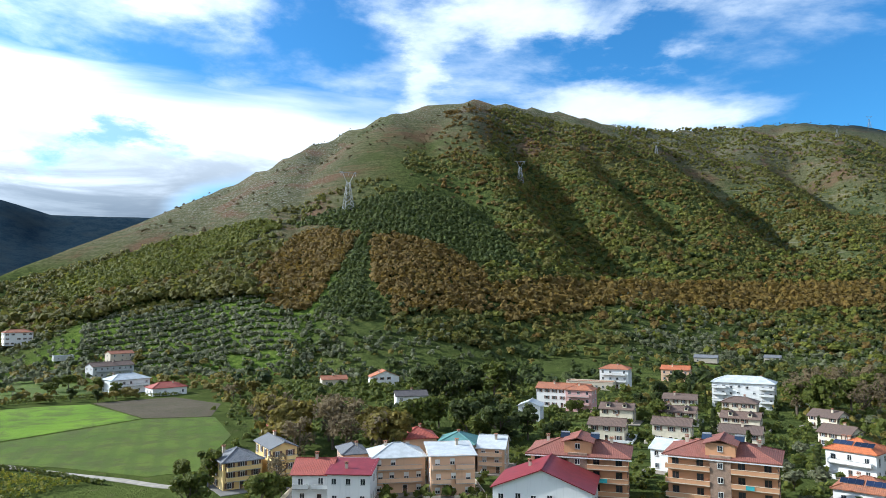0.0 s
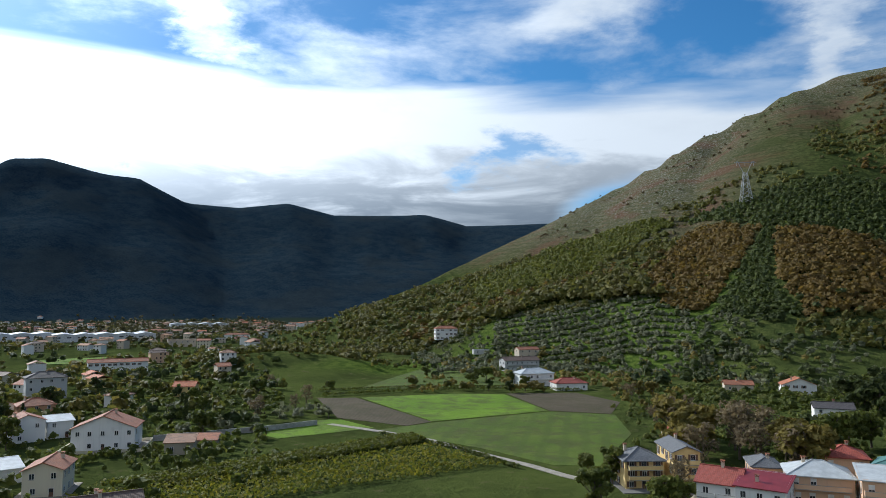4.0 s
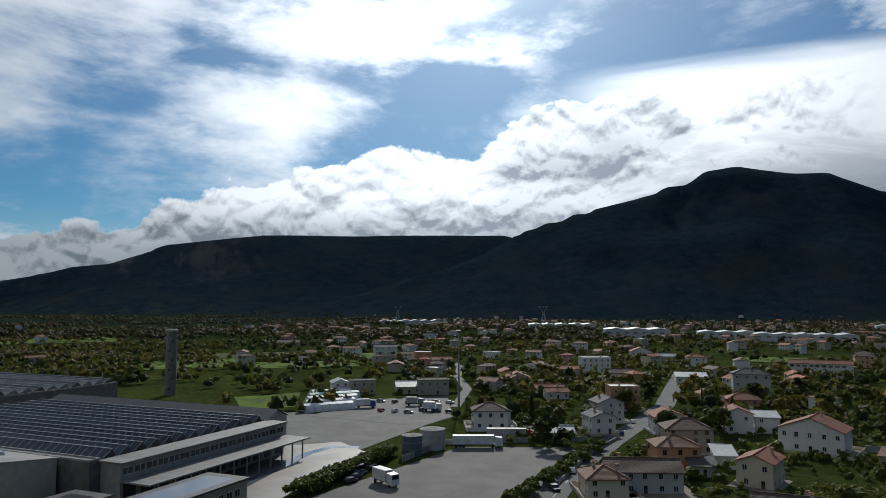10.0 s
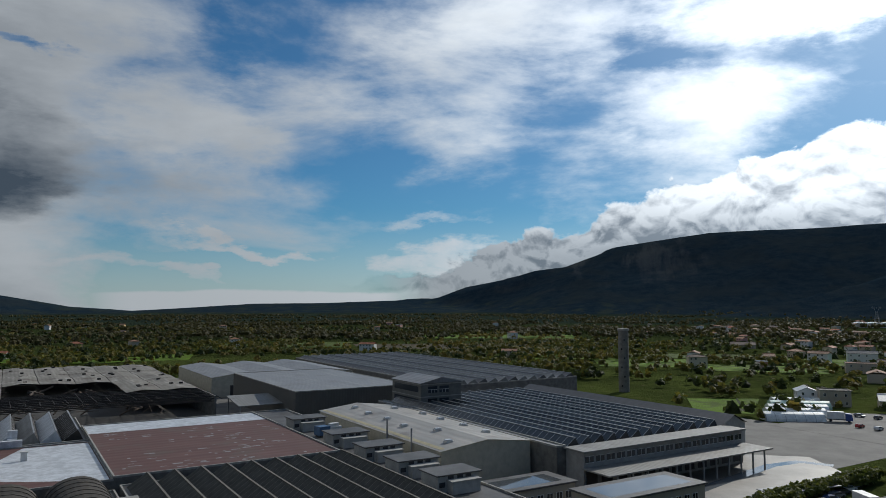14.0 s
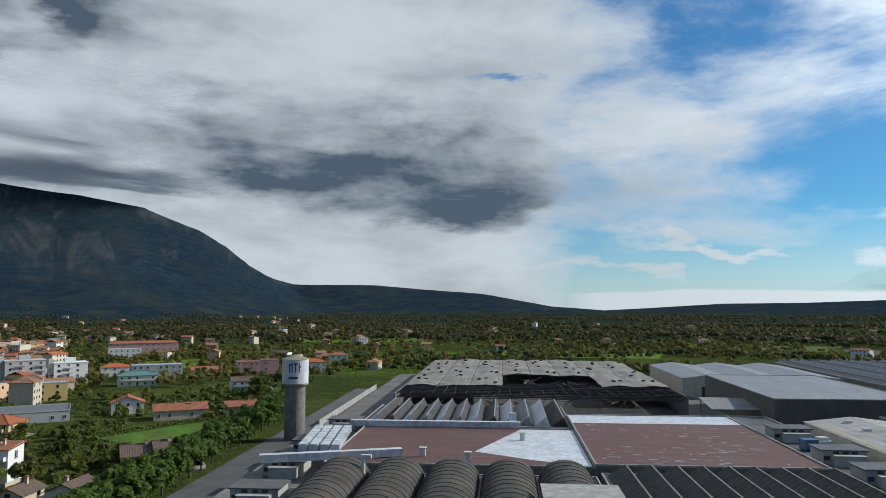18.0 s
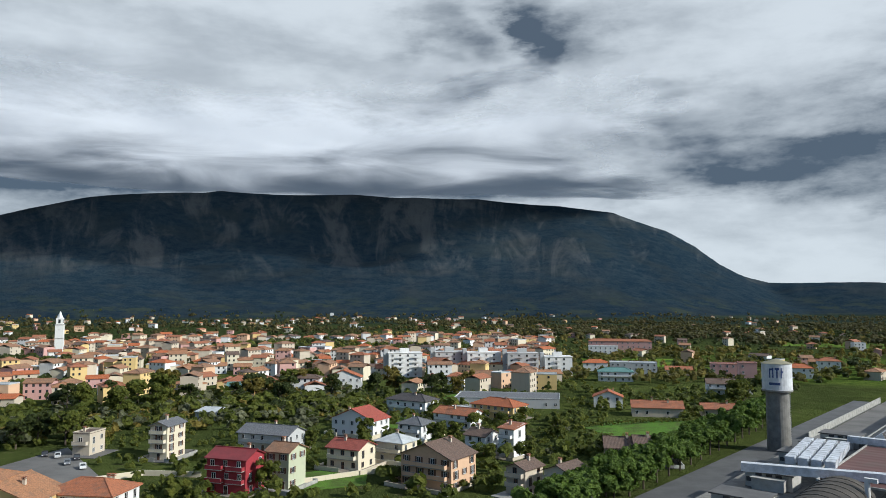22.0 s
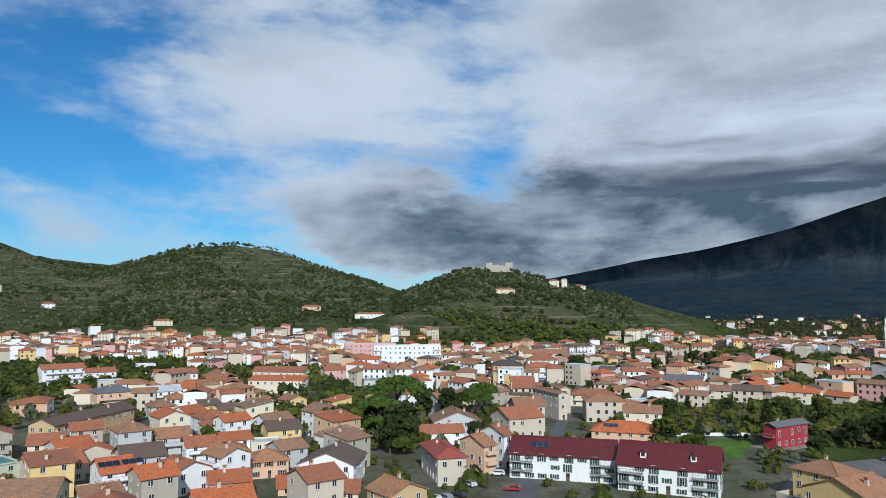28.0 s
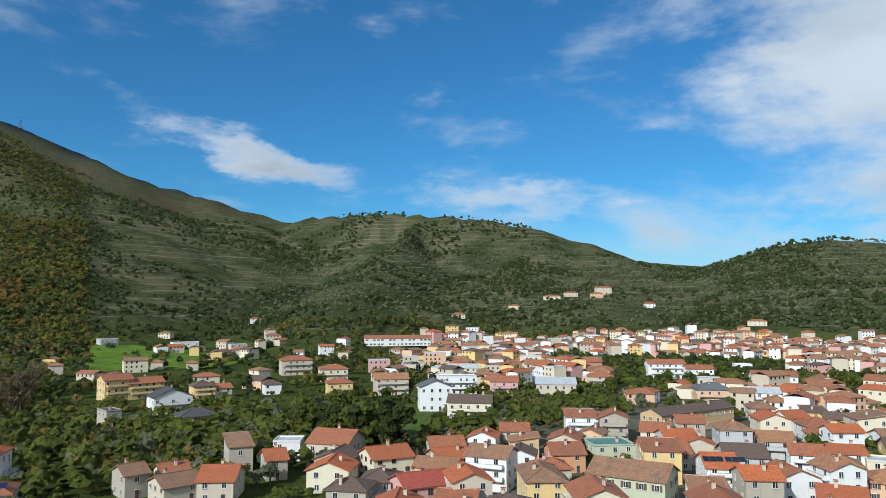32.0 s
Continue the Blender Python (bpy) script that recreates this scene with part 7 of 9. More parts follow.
house(264.85, 388.0, -20, 29.6, 10, 7.8, 2, CREAM, R_ORANGE, 'shed', 1, style='plain', rise=1.6, word='church')
house(264.63, 436.0, -20, 31.4, 12, 7.8, 2, CREAM, R_CLAY, 'gable', 1, style='plain', word='church')
house(279.99, 476.0, 14, 23.1, 11, 10.1, 3, WHITE, R_CLAY, 'gable', 1, balconies=1)
house(277.58, 472.0, 14, 16.7, 10, 7.6, 2, WHITE, R_CLAY, 'gable', 1, balconies=1)
house(274.50, 528.0, 12, 11.2, 9, 6.4, 2, WHITE, R_PALE, 'flat', 0)
house(257.78, 597.0, 4, 42.4, 12, 14.6, 4, PINK, R_PALE, 'flat', 1, balconies=2, word='apartment_house')
house(254.81, 566.0, 4, 53.1, 12, 14.6, 4, WHITE, R_PALE, 'flat', 1, balconies=2, word='apartment_house')
house(264.96, 609.0, 8, 18.3, 10, 7.8, 2, GREYW, R_PALE, 'flat', 0)
house(246.79, 434.0, 4, 18.1, 12, 11.0, 3, ORANGE, R_DARK, 'hip', 1, style='plain')
house(244.11, 436.0, 2, 18.3, 12, 9.7, 3, WHITE, R_CLAY, 'hip', 1, balconies=1)
house(245.63, 375.0, 4, 12.0, 10, 7.8, 2, PEACH, R_CLAY, 'gable', 1, balconies=1)
house(243.87, 588.0, 2, 33.8, 14, 7.8, 2, CREAM, R_TAN, 'gable', 1)
house(241.12, 576.0, 0, 22.0, 12, 7.8, 2, GREYW, R_PALE, 'flat', 0)
house(247.59, 348.0, 6, 12.9, 10, 6.2, 2, WHITE, R_CLAY, 'gable_y', 1)
house(243.48, 296.0, 30, 4.0, 22, 11.2, 3, BEIGE, R_OLD, 'gable_y', 1)
house(246.04, 254.0, 30, 14.0, 14, 7.8, 2, BEIGE, R_CLAY, 'gable', 2)
house(257.49, 375.0, 8, 10.7, 10, 7.8, 2, GREYW, R_DARK, 'flat', 1, balconies=1)
house(260.51, 446.0, 10, 14.3, 10, 7.2, 2, PINK, R_CLAY, 'gable', 0)
house(321.82, 386.0, 18, 13.5, 12, 10.6, 3, YELLOW, R_CLAY, 'gable', 2, balconies=1, word='apartment_house')
house(319.95, 389.0, 18, 17.7, 12, 8.3, 3, YELLOW, R_CLAY, 'gable', 2, balconies=1, word='apartment_house')
house(318.08, 332.0, 16, 16.5, 11, 7.8, 2, WHITE, R_DARK, 'gable_y', 2, balconies=1)
house(316.14, 285.0, 12, 13.9, 11, 5.7, 2, ORANGE, R_DARK, 'hip', 2, style='plain')
house(315.77, 375.0, 14, 10.9, 11, 7.1, 3, YELLOW, R_BROWN, 'hip', 1, balconies=1)
house(322.14, 304.0, 20, 5.7, 10, 6.3, 2, STONE, R_DARK, 'flat', 1)
house(314.45, 378.0, 14, 9.1, 9, 5.6, 2, OLIVEW, R_CLAY, 'gable', 1)
house(317.13, 768.0, 14, 25.9, 10, 7.8, 2, WHITE, R_PALE, 'flat', 1, style='plain')
house(322.44, 756.0, 18, 16.3, 12, 7.8, 2, GREYW, R_PALE, 'flat', 1, balconies=1)
house(308.87, 488.0, 10, 20.4, 12, 10.4, 3, BEIGE, R_CLAY, 'hip', 1, balconies=1)
house(297.89, 317.0, 6, 14.3, 12, 11.2, 3, WHITE, R_GREY, 'gable_y', 2, style='plain')
house(296.16, 375.0, 6, 20.3, 11, 9.5, 3, WHITE, R_PALE, 'flat', 2, balconies=1)
house(295.02, 293.0, -6, 17.9, 12, 7.7, 2, CREAM, R_BROWN, 'gable', 2, balconies=1)
house(301.41, 374.0, 6, 17.7, 12, 8.9, 3, BEIGE, R_TAN, 'gable', 1, balconies=1)
house(305.48, 367.0, 8, 12.5, 11, 7.8, 2, YELLOW, R_CLAY, 'hip', 1, balconies=1)
house(305.96, 446.0, 8, 17.1, 11, 7.8, 2, CREAM, R_CLAY, 'hip', 1, balconies=1)
house(295.76, 467.0, 4, 26.6, 11, 6.0, 2, CREAM, R_PALE, 'hip', 1, balconies=1)
house(292.37, 373.0, 2, 14.4, 11, 7.8, 2, PINK, R_CLAY, 'gable', 1, balconies=1)
house(300.87, 688.0, 6, 64.0, 12, 7.8, 2, WHITE, R_CLAY, 'gable', 1, style='shutters')
house(288.27, 363.0, 2, 19.7, 9, 7.8, 2, BEIGE, R_PALE, 'shed', 1, chimneys=0, rise=2.6)
house(284.83, 400.0, 2, 13.7, 10, 8.3, 3, BEIGE, R_CLAY, 'hip', 1, balconies=1)
house(282.50, 173.0, -16, 18.2, 13, 7.5, 2, OLIVEW, R_OLD, 'gable', 2, style='shutters')
house(289.55, 166.0, 10, 9.0, 16, 7.4, 3, YELLOW, R_OLD, 'hip', 2, style='plain', word='church')
house(301.73, 191.0, 22, 11.4, 11, 7.1, 3, CREAM, R_ORANGE, 'gable', 2, style='wood')
house(305.61, 209.0, -24, 12.6, 14, 7.8, 2, BEIGE, R_CLAY, 'gable', 2, style='plain')
house(309.28, 222.0, -10, 8.1, 8, 6.0, 2, WHITE, R_PALE, 'flat', 2, chimneys=0)
house(313.07, 210.0, 8, 6.5, 12, 7.8, 2, STONE, R_OLD, 'shed', 2, chimneys=0)
house(310.40, 199.0, 10, 5.6, 10, 5.9, 2, STONE, R_ORANGE, 'gable', 2)
house(320.59, 191.0, 20, 5.8, 9, 6.3, 2, STONE, R_OLD, 'gable', 2)
house(317.55, 182.0, 22, 9.1, 10, 4.8, 2, BEIGE, R_OLD, 'gable', 2)
house(314.24, 180.0, -14, 8.6, 12, 5.7, 2, BEIGE, R_ORANGE, 'gable', 2)
house(317.77, 196.0, 14, 7.0, 9, 4.8, 2, CREAM, R_CLAY, 'gable', 2)
house(298.85, 163.0, 24, 12.4, 10, 6.8, 2, PINK, R_RED, 'gable', 2, style='wood')
house(297.05, 215.0, 10, 10.4, 10, 5.4, 2, BEIGE, R_CLAY, 'gable', 2)
house(296.78, 199.0, 20, 9.9, 10, 5.2, 2, STONE, R_ORANGE, 'gable', 2)
house(287.67, 205.0, 14, 9.3, 11, 5.7, 2, ORANGE, R_CLAY, 'gable', 2)
house(284.33, 221.0, 20, 12.8, 12, 5.2, 2, OLIVEW, R_TEAL, 'flat', 2)
# ---- the two orange apartment blocks on the near street ----
BRICK_TONE = plain("brown_brick_facing", (0.30, 0.20, 0.14), 0.85, 0, 0.35, 3.0)
RAILING = plain("cream_balcony_edge", (0.62, 0.50, 0.36), 0.7)
AWNING = plain("teal_cloth", (0.06, 0.36, 0.38), 0.8)
R_BLOCK = tiles((0.27, 0.085, 0.055), 0.35)
ROOF_NAMES[R_BLOCK] = "red-brown tiled"


def apartment_block(bearing, rng, turn, w, d, floors, tall):
    p = at(bearing, rng + d / 2)
    TAKEN.append((p.x, p.y, max(w, d) * 0.62))
    root = thing("apartment_house", pose(p.x, p.y, -0.3, 0, 0, math.degrees(math.atan2(p.y, p.x)) - 90 + turn), "orange apartment house with long balconies and red-brown roof", "house", "houses of the town")
    wm = plaster(ORANGE)
    fh = tall / floors
    y0 = -d / 2
    part("wall", Geo().box(-w / 2, w / 2, y0, d / 2, 0, tall), wm, root)
    part("stair_tower", Geo().box(-2.2, 2.2, y0 - 1.5, y0 - 0.01, 0, tall + 0.6), BRICK_TONE, root)
    wing = w / 2 - 2.3
    bw = round(wing + 0.4, 2)
    slab = Geo().box(-bw / 2, bw / 2, -1.7, 0, -0.22, 0).mesh("balcony", RAILING)
    front = Geo().box(-bw / 2, bw / 2, -1.7, -1.58, 0.0, 0.85).box(-bw / 2, -bw / 2 + 0.12, -1.57, 0, 0, 0.85).box(bw / 2 - 0.12, bw / 2, -1.57, 0, 0, 0.85).mesh("parapet", wm)
    cap = Geo().box(-bw / 2 - 0.05, bw / 2 + 0.05, -1.76, -1.52, 0.86, 0.95).mesh("parapet_cap", RAILING)
    for f in range(floors):
        for s in (-1, 1):
            x = s * (2.25 + wing / 2 + 0.2)
            if f:
                bal = part("balcony", slab, None, root, m=pose(x, y0 - 0.012, f * fh + 0.25))
                part("parapet", front, None, bal)
                part("parapet_cap", cap, None, bal)
            for k in (-0.3, 0.28):
                part("window", window_mesh(1.5, 2.1, "wood"), None, root, m=pose(x + k * wing, y0 - 0.012, f * fh + 0.3))
            if f == floors - 2 and s > 0:
                part("laundry", Geo().box(-0.9, 0.9, -1.82, -1.78, -0.1, 0.8), AWNING, root, "teal washing over the parapet", m=pose(x - 1, y0, f * fh + 0.3))
        part("window", window_mesh(1.2, 1.3, "plain"), None, root, m=pose(0, y0 - 1.52, f * fh + 1.0))
        for k in range(3):
            part("window", window_mesh(1.2, 1.45, "wood"), None, root, m=pose(w / 2 + 0.012, y0 + d * (k + 0.5) / 3, f * fh + 0.95, 0, 0, 90))
            part("window", window_mesh(1.2, 1.45, "wood"), None, root, m=pose(-w / 2 - 0.012, y0 + d * (k + 0.5) / 3, f * fh + 0.95, 0, 0, -90))
    rise = 2.6
    part("roof", roof_geo(w + 1.2, d + 2.4, tall + 0.1, rise, "hip", 0.5), [R_BLOCK, wm], root)
    part("fascia", Geo().box(-w / 2 - 1.15, w / 2 + 1.15, y0 - 1.75, y0 - 1.68, tall - 0.55, tall - 0.3), FRAME, root, "pale gutter board")
    attic = part("attic", Geo().box(-3.2, 3.2, y0 - 0.6, 2.2, tall + 0.2, tall + 3.2), wm, root)
    part("window", window_mesh(1.2, 1.3, "plain"), None, attic, m=pose(0, y0 - 0.62, tall + 1.4))
    part("attic_roof", roof_geo(6.4, d / 2 + 2.8, 0, 1.0, "gable_y", 0.6), [R_BLOCK, wm], attic, m=pose(0, (y0 - 0.6 + 2.2) / 2, tall + 3.22))
    for x in (-3.6, 3.6):
        sh = part("solar_heater", Geo().box(-1.1, 1.1, -0.9, 0.9, 0, 0.1).turned(pose(0, 0, 0.4, 35)), glassy("collector_glass", (0.02, 0.03, 0.05), 0.15), root, "roof solar water heater", m=pose(x, -0.5, tall + rise + 0.4))
        part("water_drum", Geo().tube(0, 0, -1, 1, 0.28, None, 12).turned(pose(0, 0.8, 1.0, 0, 90)), STEEL, sh)
        part("stand_leg", Geo().box(-0.9, -0.8, 0.7, 0.8, -1.2, 0.8).box(0.8, 0.9, 0.7, 0.8, -1.2, 0.8), STEEL, sh)
    for x in (-w * 0.36, w * 0.33):
        part("chimney", chimney_mesh(), None, root, m=pose(x, 1.5, tall + rise * 0.7))


apartment_block(-10.80, 174.0, -6, 22.4, 12, 4, 11.9)
apartment_block(-21.26, 175.0, -6, 23.2, 13, 4, 12.8)
# ---- fields, roads, yards ----
GREEN = meadow("bright_green_field", (0.085, 0.155, 0.012), (0.15, 0.24, 0.02), 0.03)
LAWN = meadow("mown_lawn", (0.07, 0.15, 0.02), (0.11, 0.20, 0.03), 0.06)
STUBBLE = meadow("dull_green_stubble", (0.058, 0.098, 0.013), (0.105, 0.135, 0.024), 0.03, (20, 7.0, (0.062, 0.090, 0.017)))
SOIL = meadow("ploughed_brown_soil", (0.075, 0.06, 0.04), (0.12, 0.10, 0.065), 0.03, (62, 1.6, (0.055, 0.045, 0.03)))
TOWNSOIL = meadow("town_gardens_and_paving", (0.065, 0.075, 0.035), (0.17, 0.155, 0.125), 0.05)
GRAVEL = plain("pale_gravel_track", (0.30, 0.27, 0.22), 0.95, 0, 0.3)


def lay_land():
    sheet("meadow", [(37.9, 403), (33, 520), (28, 500), (24.7, 412)], STUBBLE, 0.10, "dull green meadow below the farm", category="field")
    sheet("meadow", [(37.6, 365), (30.6, 379), (26.2, 378), (22.8, 322), (31.9, 290)], GREEN, 0.12, "bright green sown field", category="field")
    sheet("field", [(41, 366), (38, 366), (32, 289), (34, 280), (39.4, 302)], SOIL, 0.11, "ploughed brown field", category="field")
    sheet("field", [(26, 381), (20.6, 390), (17.2, 357), (17.9, 318), (22.6, 322)], SOIL, 0.11, "dark ploughed field with a lone tree", category="field")
    sheet("meadow", [(36.2, 272), (31.5, 288), (22.5, 320), (17.6, 316), (16.4, 271), (18.8, 216), (22.3, 214), (27.9, 236)], STUBBLE, 0.09, "rough green meadow beside the track", category="field")
    sheet("meadow", [(44, 260), (36.5, 276), (39.4, 300), (47, 285)], GREEN, 0.09, "narrow green field by the wall", category="field")
    strip("farm_track", [(40, 287), (35.7, 267), (32, 250), (27.9, 227.5), (24.2, 213), (21.5, 202), (17.9, 192)], 3.0, GRAVEL, 0.16, "pale gravel farm track", category="track")
    strip("road", [(77.5, 150), (74.6, 187), (72.5, 216), (70.4, 251), (68.6, 285), (67.4, 312), (66.2, 350), (65.6, 420), (65, 520)], 9.0, ASPHALT, 0.14, "grey asphalt main road", category="road")
    for k in range(11):
        f = k / 11
        strip("road_line", [(77.3 - 9.3 * f ** 0.75, 152 + 150 * f), (77.3 - 9.3 * (f + 0.025) ** 0.75, 152 + 150 * (f + 0.025))], 0.18, PAINT, 0.16, "white lane mark", category="road mark")
    strip("road", [(82.4, 330), (81.4, 400), (82.2, 470), (82, 545), (83.5, 650)], 5.0, ASPHALT, 0.12, "narrow lane between gardens", category="road")
    sheet("lorry_park", [(94.2, 178), (85.6, 216), (82.1, 238), (72.4, 242), (73.9, 214), (77.6, 168), (86, 150)], YARD, 0.10, "worn asphalt lorry park", category="car park")
    sheet("car_park", [(94, 309), (89, 358), (83, 372), (82.6, 302), (85, 279)], YARD, 0.10, "asphalt car park with vans", category="car park")
    sheet("dock_yard", [(106, 195), (96.5, 245), (91.5, 250), (89.5, 232), (96, 180), (103, 165)], WETYARD, 0.13, "damp concrete dock yard", category="yard")
    strip("puddle", [(101, 182), (97, 208), (94, 232), (92.2, 241), (90, 240)], 3.4, glassy("rain_water", (0.10, 0.11, 0.12), 0.05), 0.135, "rain water along the yard edge", category="puddle")
    sheet("street_ground", [(259, 150), (248.4, 165), (246.3, 195), (244.1, 242), (242.2, 336), (241.4, 420), (240.2, 420), (241.6, 330), (243.0, 240), (244.6, 180), (245, 150)], ASPHALT, 0.12, "town street of grey asphalt", category="road")
    street = [at(*q) for q in ((250, 160), (246.8, 180), (245, 210), (243.6, 242), (241.9, 333), (240.8, 420))]
    for a, b in zip(street, street[1:]):
        for i in range(int((b - a).length / 5)):
            q = a.lerp(b, i * 5 / (b - a).length)
            TAKEN.append((q.x, q.y, 5.2))
    sheet("lawn", [(235, 262), (228.4, 275), (229.6, 236), (232.5, 244)], LAWN, 0.12, "bright green lawn", category="lawn")
    sheet("parking_yard", [(228.4, 180), (225.4, 236), (219, 268), (215.8, 200), (217.6, 170)], YARD, 0.11, "paved court with parked cars", category="car park")
    sheet("meadow", [(323.4, 775), (315, 760), (312, 640), (314.5, 566), (324, 560)], GREEN, 0.15, "broad green field under the hill", category="field")
    sheet("meadow", [(305.2, 362), (299.5, 335), (296, 288), (299.5, 254), (304.3, 288)], STUBBLE, 0.12, "rough grass plot between the houses", category="field")
    sheet("meadow", [(323, 300), (312, 262), (310, 215), (316, 190), (326, 220)], STUBBLE, 0.12, "grass under olive trees", category="field")
    sheet("meadow", [(180.4, 280), (178, 302), (170, 309), (172.4, 262), (174.6, 243)], LAWN, 0.12, "green paddock by the pine row", category="field")
    sheet("meadow", [(199.4, 270), (196.2, 333), (190.6, 377), (188.6, 372), (194.6, 276)], LAWN, 0.12, "strip of lawn among olives", category="field")
    sheet("meadow", [(202.5, 206), (197.4, 214), (197.6, 190), (203, 186)], LAWN, 0.12, "small lawn by the crimson house", category="lawn")
    for b0, b1, r0, r1, m_ in ((106, 99, 560, 640, GREEN), (98, 90, 545, 600, GREEN), (104, 94, 660, 720, STUBBLE), (93, 88, 620, 690, GREEN), (112, 106, 620, 700, GREEN), (125, 112, 760, 860, SOIL), (150, 138, 640, 720, GREEN), (160, 151, 560, 640, GREEN),
                               (136, 126, 800, 900, STUBBLE), (172, 166, 520, 570, GREEN), (180, 174, 560, 640, GREEN), (99, 95, 330, 380, GREEN), (166, 156, 900, 1050, GREEN), (120, 108, 1000, 1150, GREEN), (72, 66, 470, 520, GREEN), (77, 72, 520, 560, GREEN), (60, 55, 640, 700, GREEN), (-17.4, -21.6, 545, 575, GREEN), (312, 305, 700, 760, STUBBLE)):
        sheet("field", [(b0, r0), (b0 + 0.6, r1), (b1 - 0.4, r1 + 12), (b1, r0 + 8)], m_, 0.12, "far field in the valley", category="field")
    # bare town ground under the dense quarters
    sheet("town_ground", [(228, 168), (247, 158), (262, 150), (285, 150), (305, 150), (300, 250), (292, 300), (286, 420), (270, 480), (250, 480), (226, 330), (224, 240)], TOWNSOIL, 0.05, "paved and earthen ground of the old town", category="ground")


lay_land()


def crop_rows(name, label, corners, gap, high, mat, seed):
    """A vineyard or crop: leaf clumps in rows inside four corners."""
    rng = np.random.default_rng(seed)
    a, b, c, d = [at(*p) for p in corners]
    n = int((d - a).length / gap)
    cs = []
    for i in range(n + 1):
        f = i / n
        p, q = a.lerp(d, f), b.lerp(c, f)
        m_ = int((q - p).length / 0.9)
        for j in range(m_):
            w = p.lerp(q, j / m_)
            cs.append((w.x + rng.normal() * 0.15, w.y + rng.normal() * 0.15, high * rng.uniform(0.35, 0.75)))
    me = leaf_cloud(cs, [high * 0.45] * len(cs), 5, 0.36, seed, 0.9, name, mat)
    tagged(new(name, me), label, "crop", kind="stuff")


L_CORN = leaf("tall_green_crop", (0.11, 0.15, 0.02), (0.20, 0.21, 0.035))
L_VINE = leaf("vine_leaves", (0.12, 0.17, 0.02), (0.30, 0.29, 0.03))
crop_rows("corn_field", "dense tall green crop", [(56.5, 205), (33.4, 257), (32.4, 246), (51.7, 200)], 1.1, 2.2, L_CORN, 3)
crop_rows("vineyard", "rows of yellow-green vines", [(58.5, 195), (32, 238), (26.6, 212), (62, 172)], 2.3, 1.8, L_VINE, 4)


# ---- town filling ----
def quarter(b0, b1, r0, r1, gap, walls, roofs, floors, seed, limit=400, near=0, sizes=(8, 14), turn0=0.0, jitter=14):
    rnd = random.Random(seed)
    made = 0
    r = r0
    while r < r1:
        step = math.degrees(gap / r)
        b = b0 + rnd.uniform(0, step)
        while b < b1 and made < limit:
            bb, rr = b + rnd.uniform(-0.2, 0.2) * step, r + rnd.uniform(-0.25, 0.25) * gap
            p = at(bb, rr)
            w = rnd.uniform(*sizes)
            if free(p.x, p.y, w * 0.42):
                fl = rnd.choice(floors)
                d = rnd.uniform(8, 11)
                # streets keep to two directions
                house(bb, rr - d / 2, (turn0 - bb + rnd.choice((0, 0, 90)) + rnd.gauss(0, jitter)) % 180 - 90, w, d, fl * 2.95 + rnd.uniform(0, 0.5), fl, rnd.choice(walls), rnd.choice(roofs), rnd.choice(("gable", "gable", "hip", "gable_y", "shed")), near, chimneys=1 if near else 0, balconies=1 if near and rnd.random() < 0.25 else 0, z=None)
                made += 1
            b += step
        r += gap


OLDTOWN_W = (CREAM, BEIGE, BEIGE, STONE, WHITE, WHITE, PEACH, OCHRE, YELLOW, GREYW)
OLDTOWN_R = (R_CLAY, R_CLAY, R_ORANGE, R_OLD, R_OLD, R_TAN, R_ORANGE, R_BROWN)
TOWN_W = (WHITE, WHITE, CREAM, CREAM, BEIGE, YELLOW, PEACH, PINK, GREYW)
TOWN_R = (R_CLAY, R_CLAY, R_ORANGE, R_BROWN, R_TAN, R_RED)
# gardens and orchards that stay green: bearing, distance, half width
ORCHARDS = [(253, 262, 24), (258, 290, 20), (249, 285, 14), (255, 235, 14), (263, 300, 16), (232, 262, 22), (228, 320, 30), (222, 300, 26), (212, 320, 34), (203, 330, 34), (196, 320, 30)]
ORCHARDS += [(300, 300, 34), (304, 330, 26), (309, 250, 40), (318, 240, 40), (320, 300, 50), (288, 300, 20), (291, 285, 20), (286, 335, 20), (292, 330, 26), (289, 380, 26), (282, 385, 16), (295, 262, 22), (278, 330, 14), (238, 520, 22), (233, 520, 22)]
for b_, r_, s_ in ORCHARDS:
    q = at(b_, r_)
    GREENS.append((q.x, q.y, s_))
quarter(274, 306, 150, 262, 13.0, OLDTOWN_W, OLDTOWN_R, (2, 2, 3), 11, 52, 1, (8, 12), 20, 8)
quarter(248, 276, 165, 330, 17.0, OLDTOWN_W, OLDTOWN_R, (2, 2, 3), 12, 38, 1, (8, 12), 20, 8)


def garden(x, y):
    """True where the town leaves room for gardens."""
    return field_noise(np.asarray(x, float), np.asarray(y, float), 130, 5, 2) > 0.09


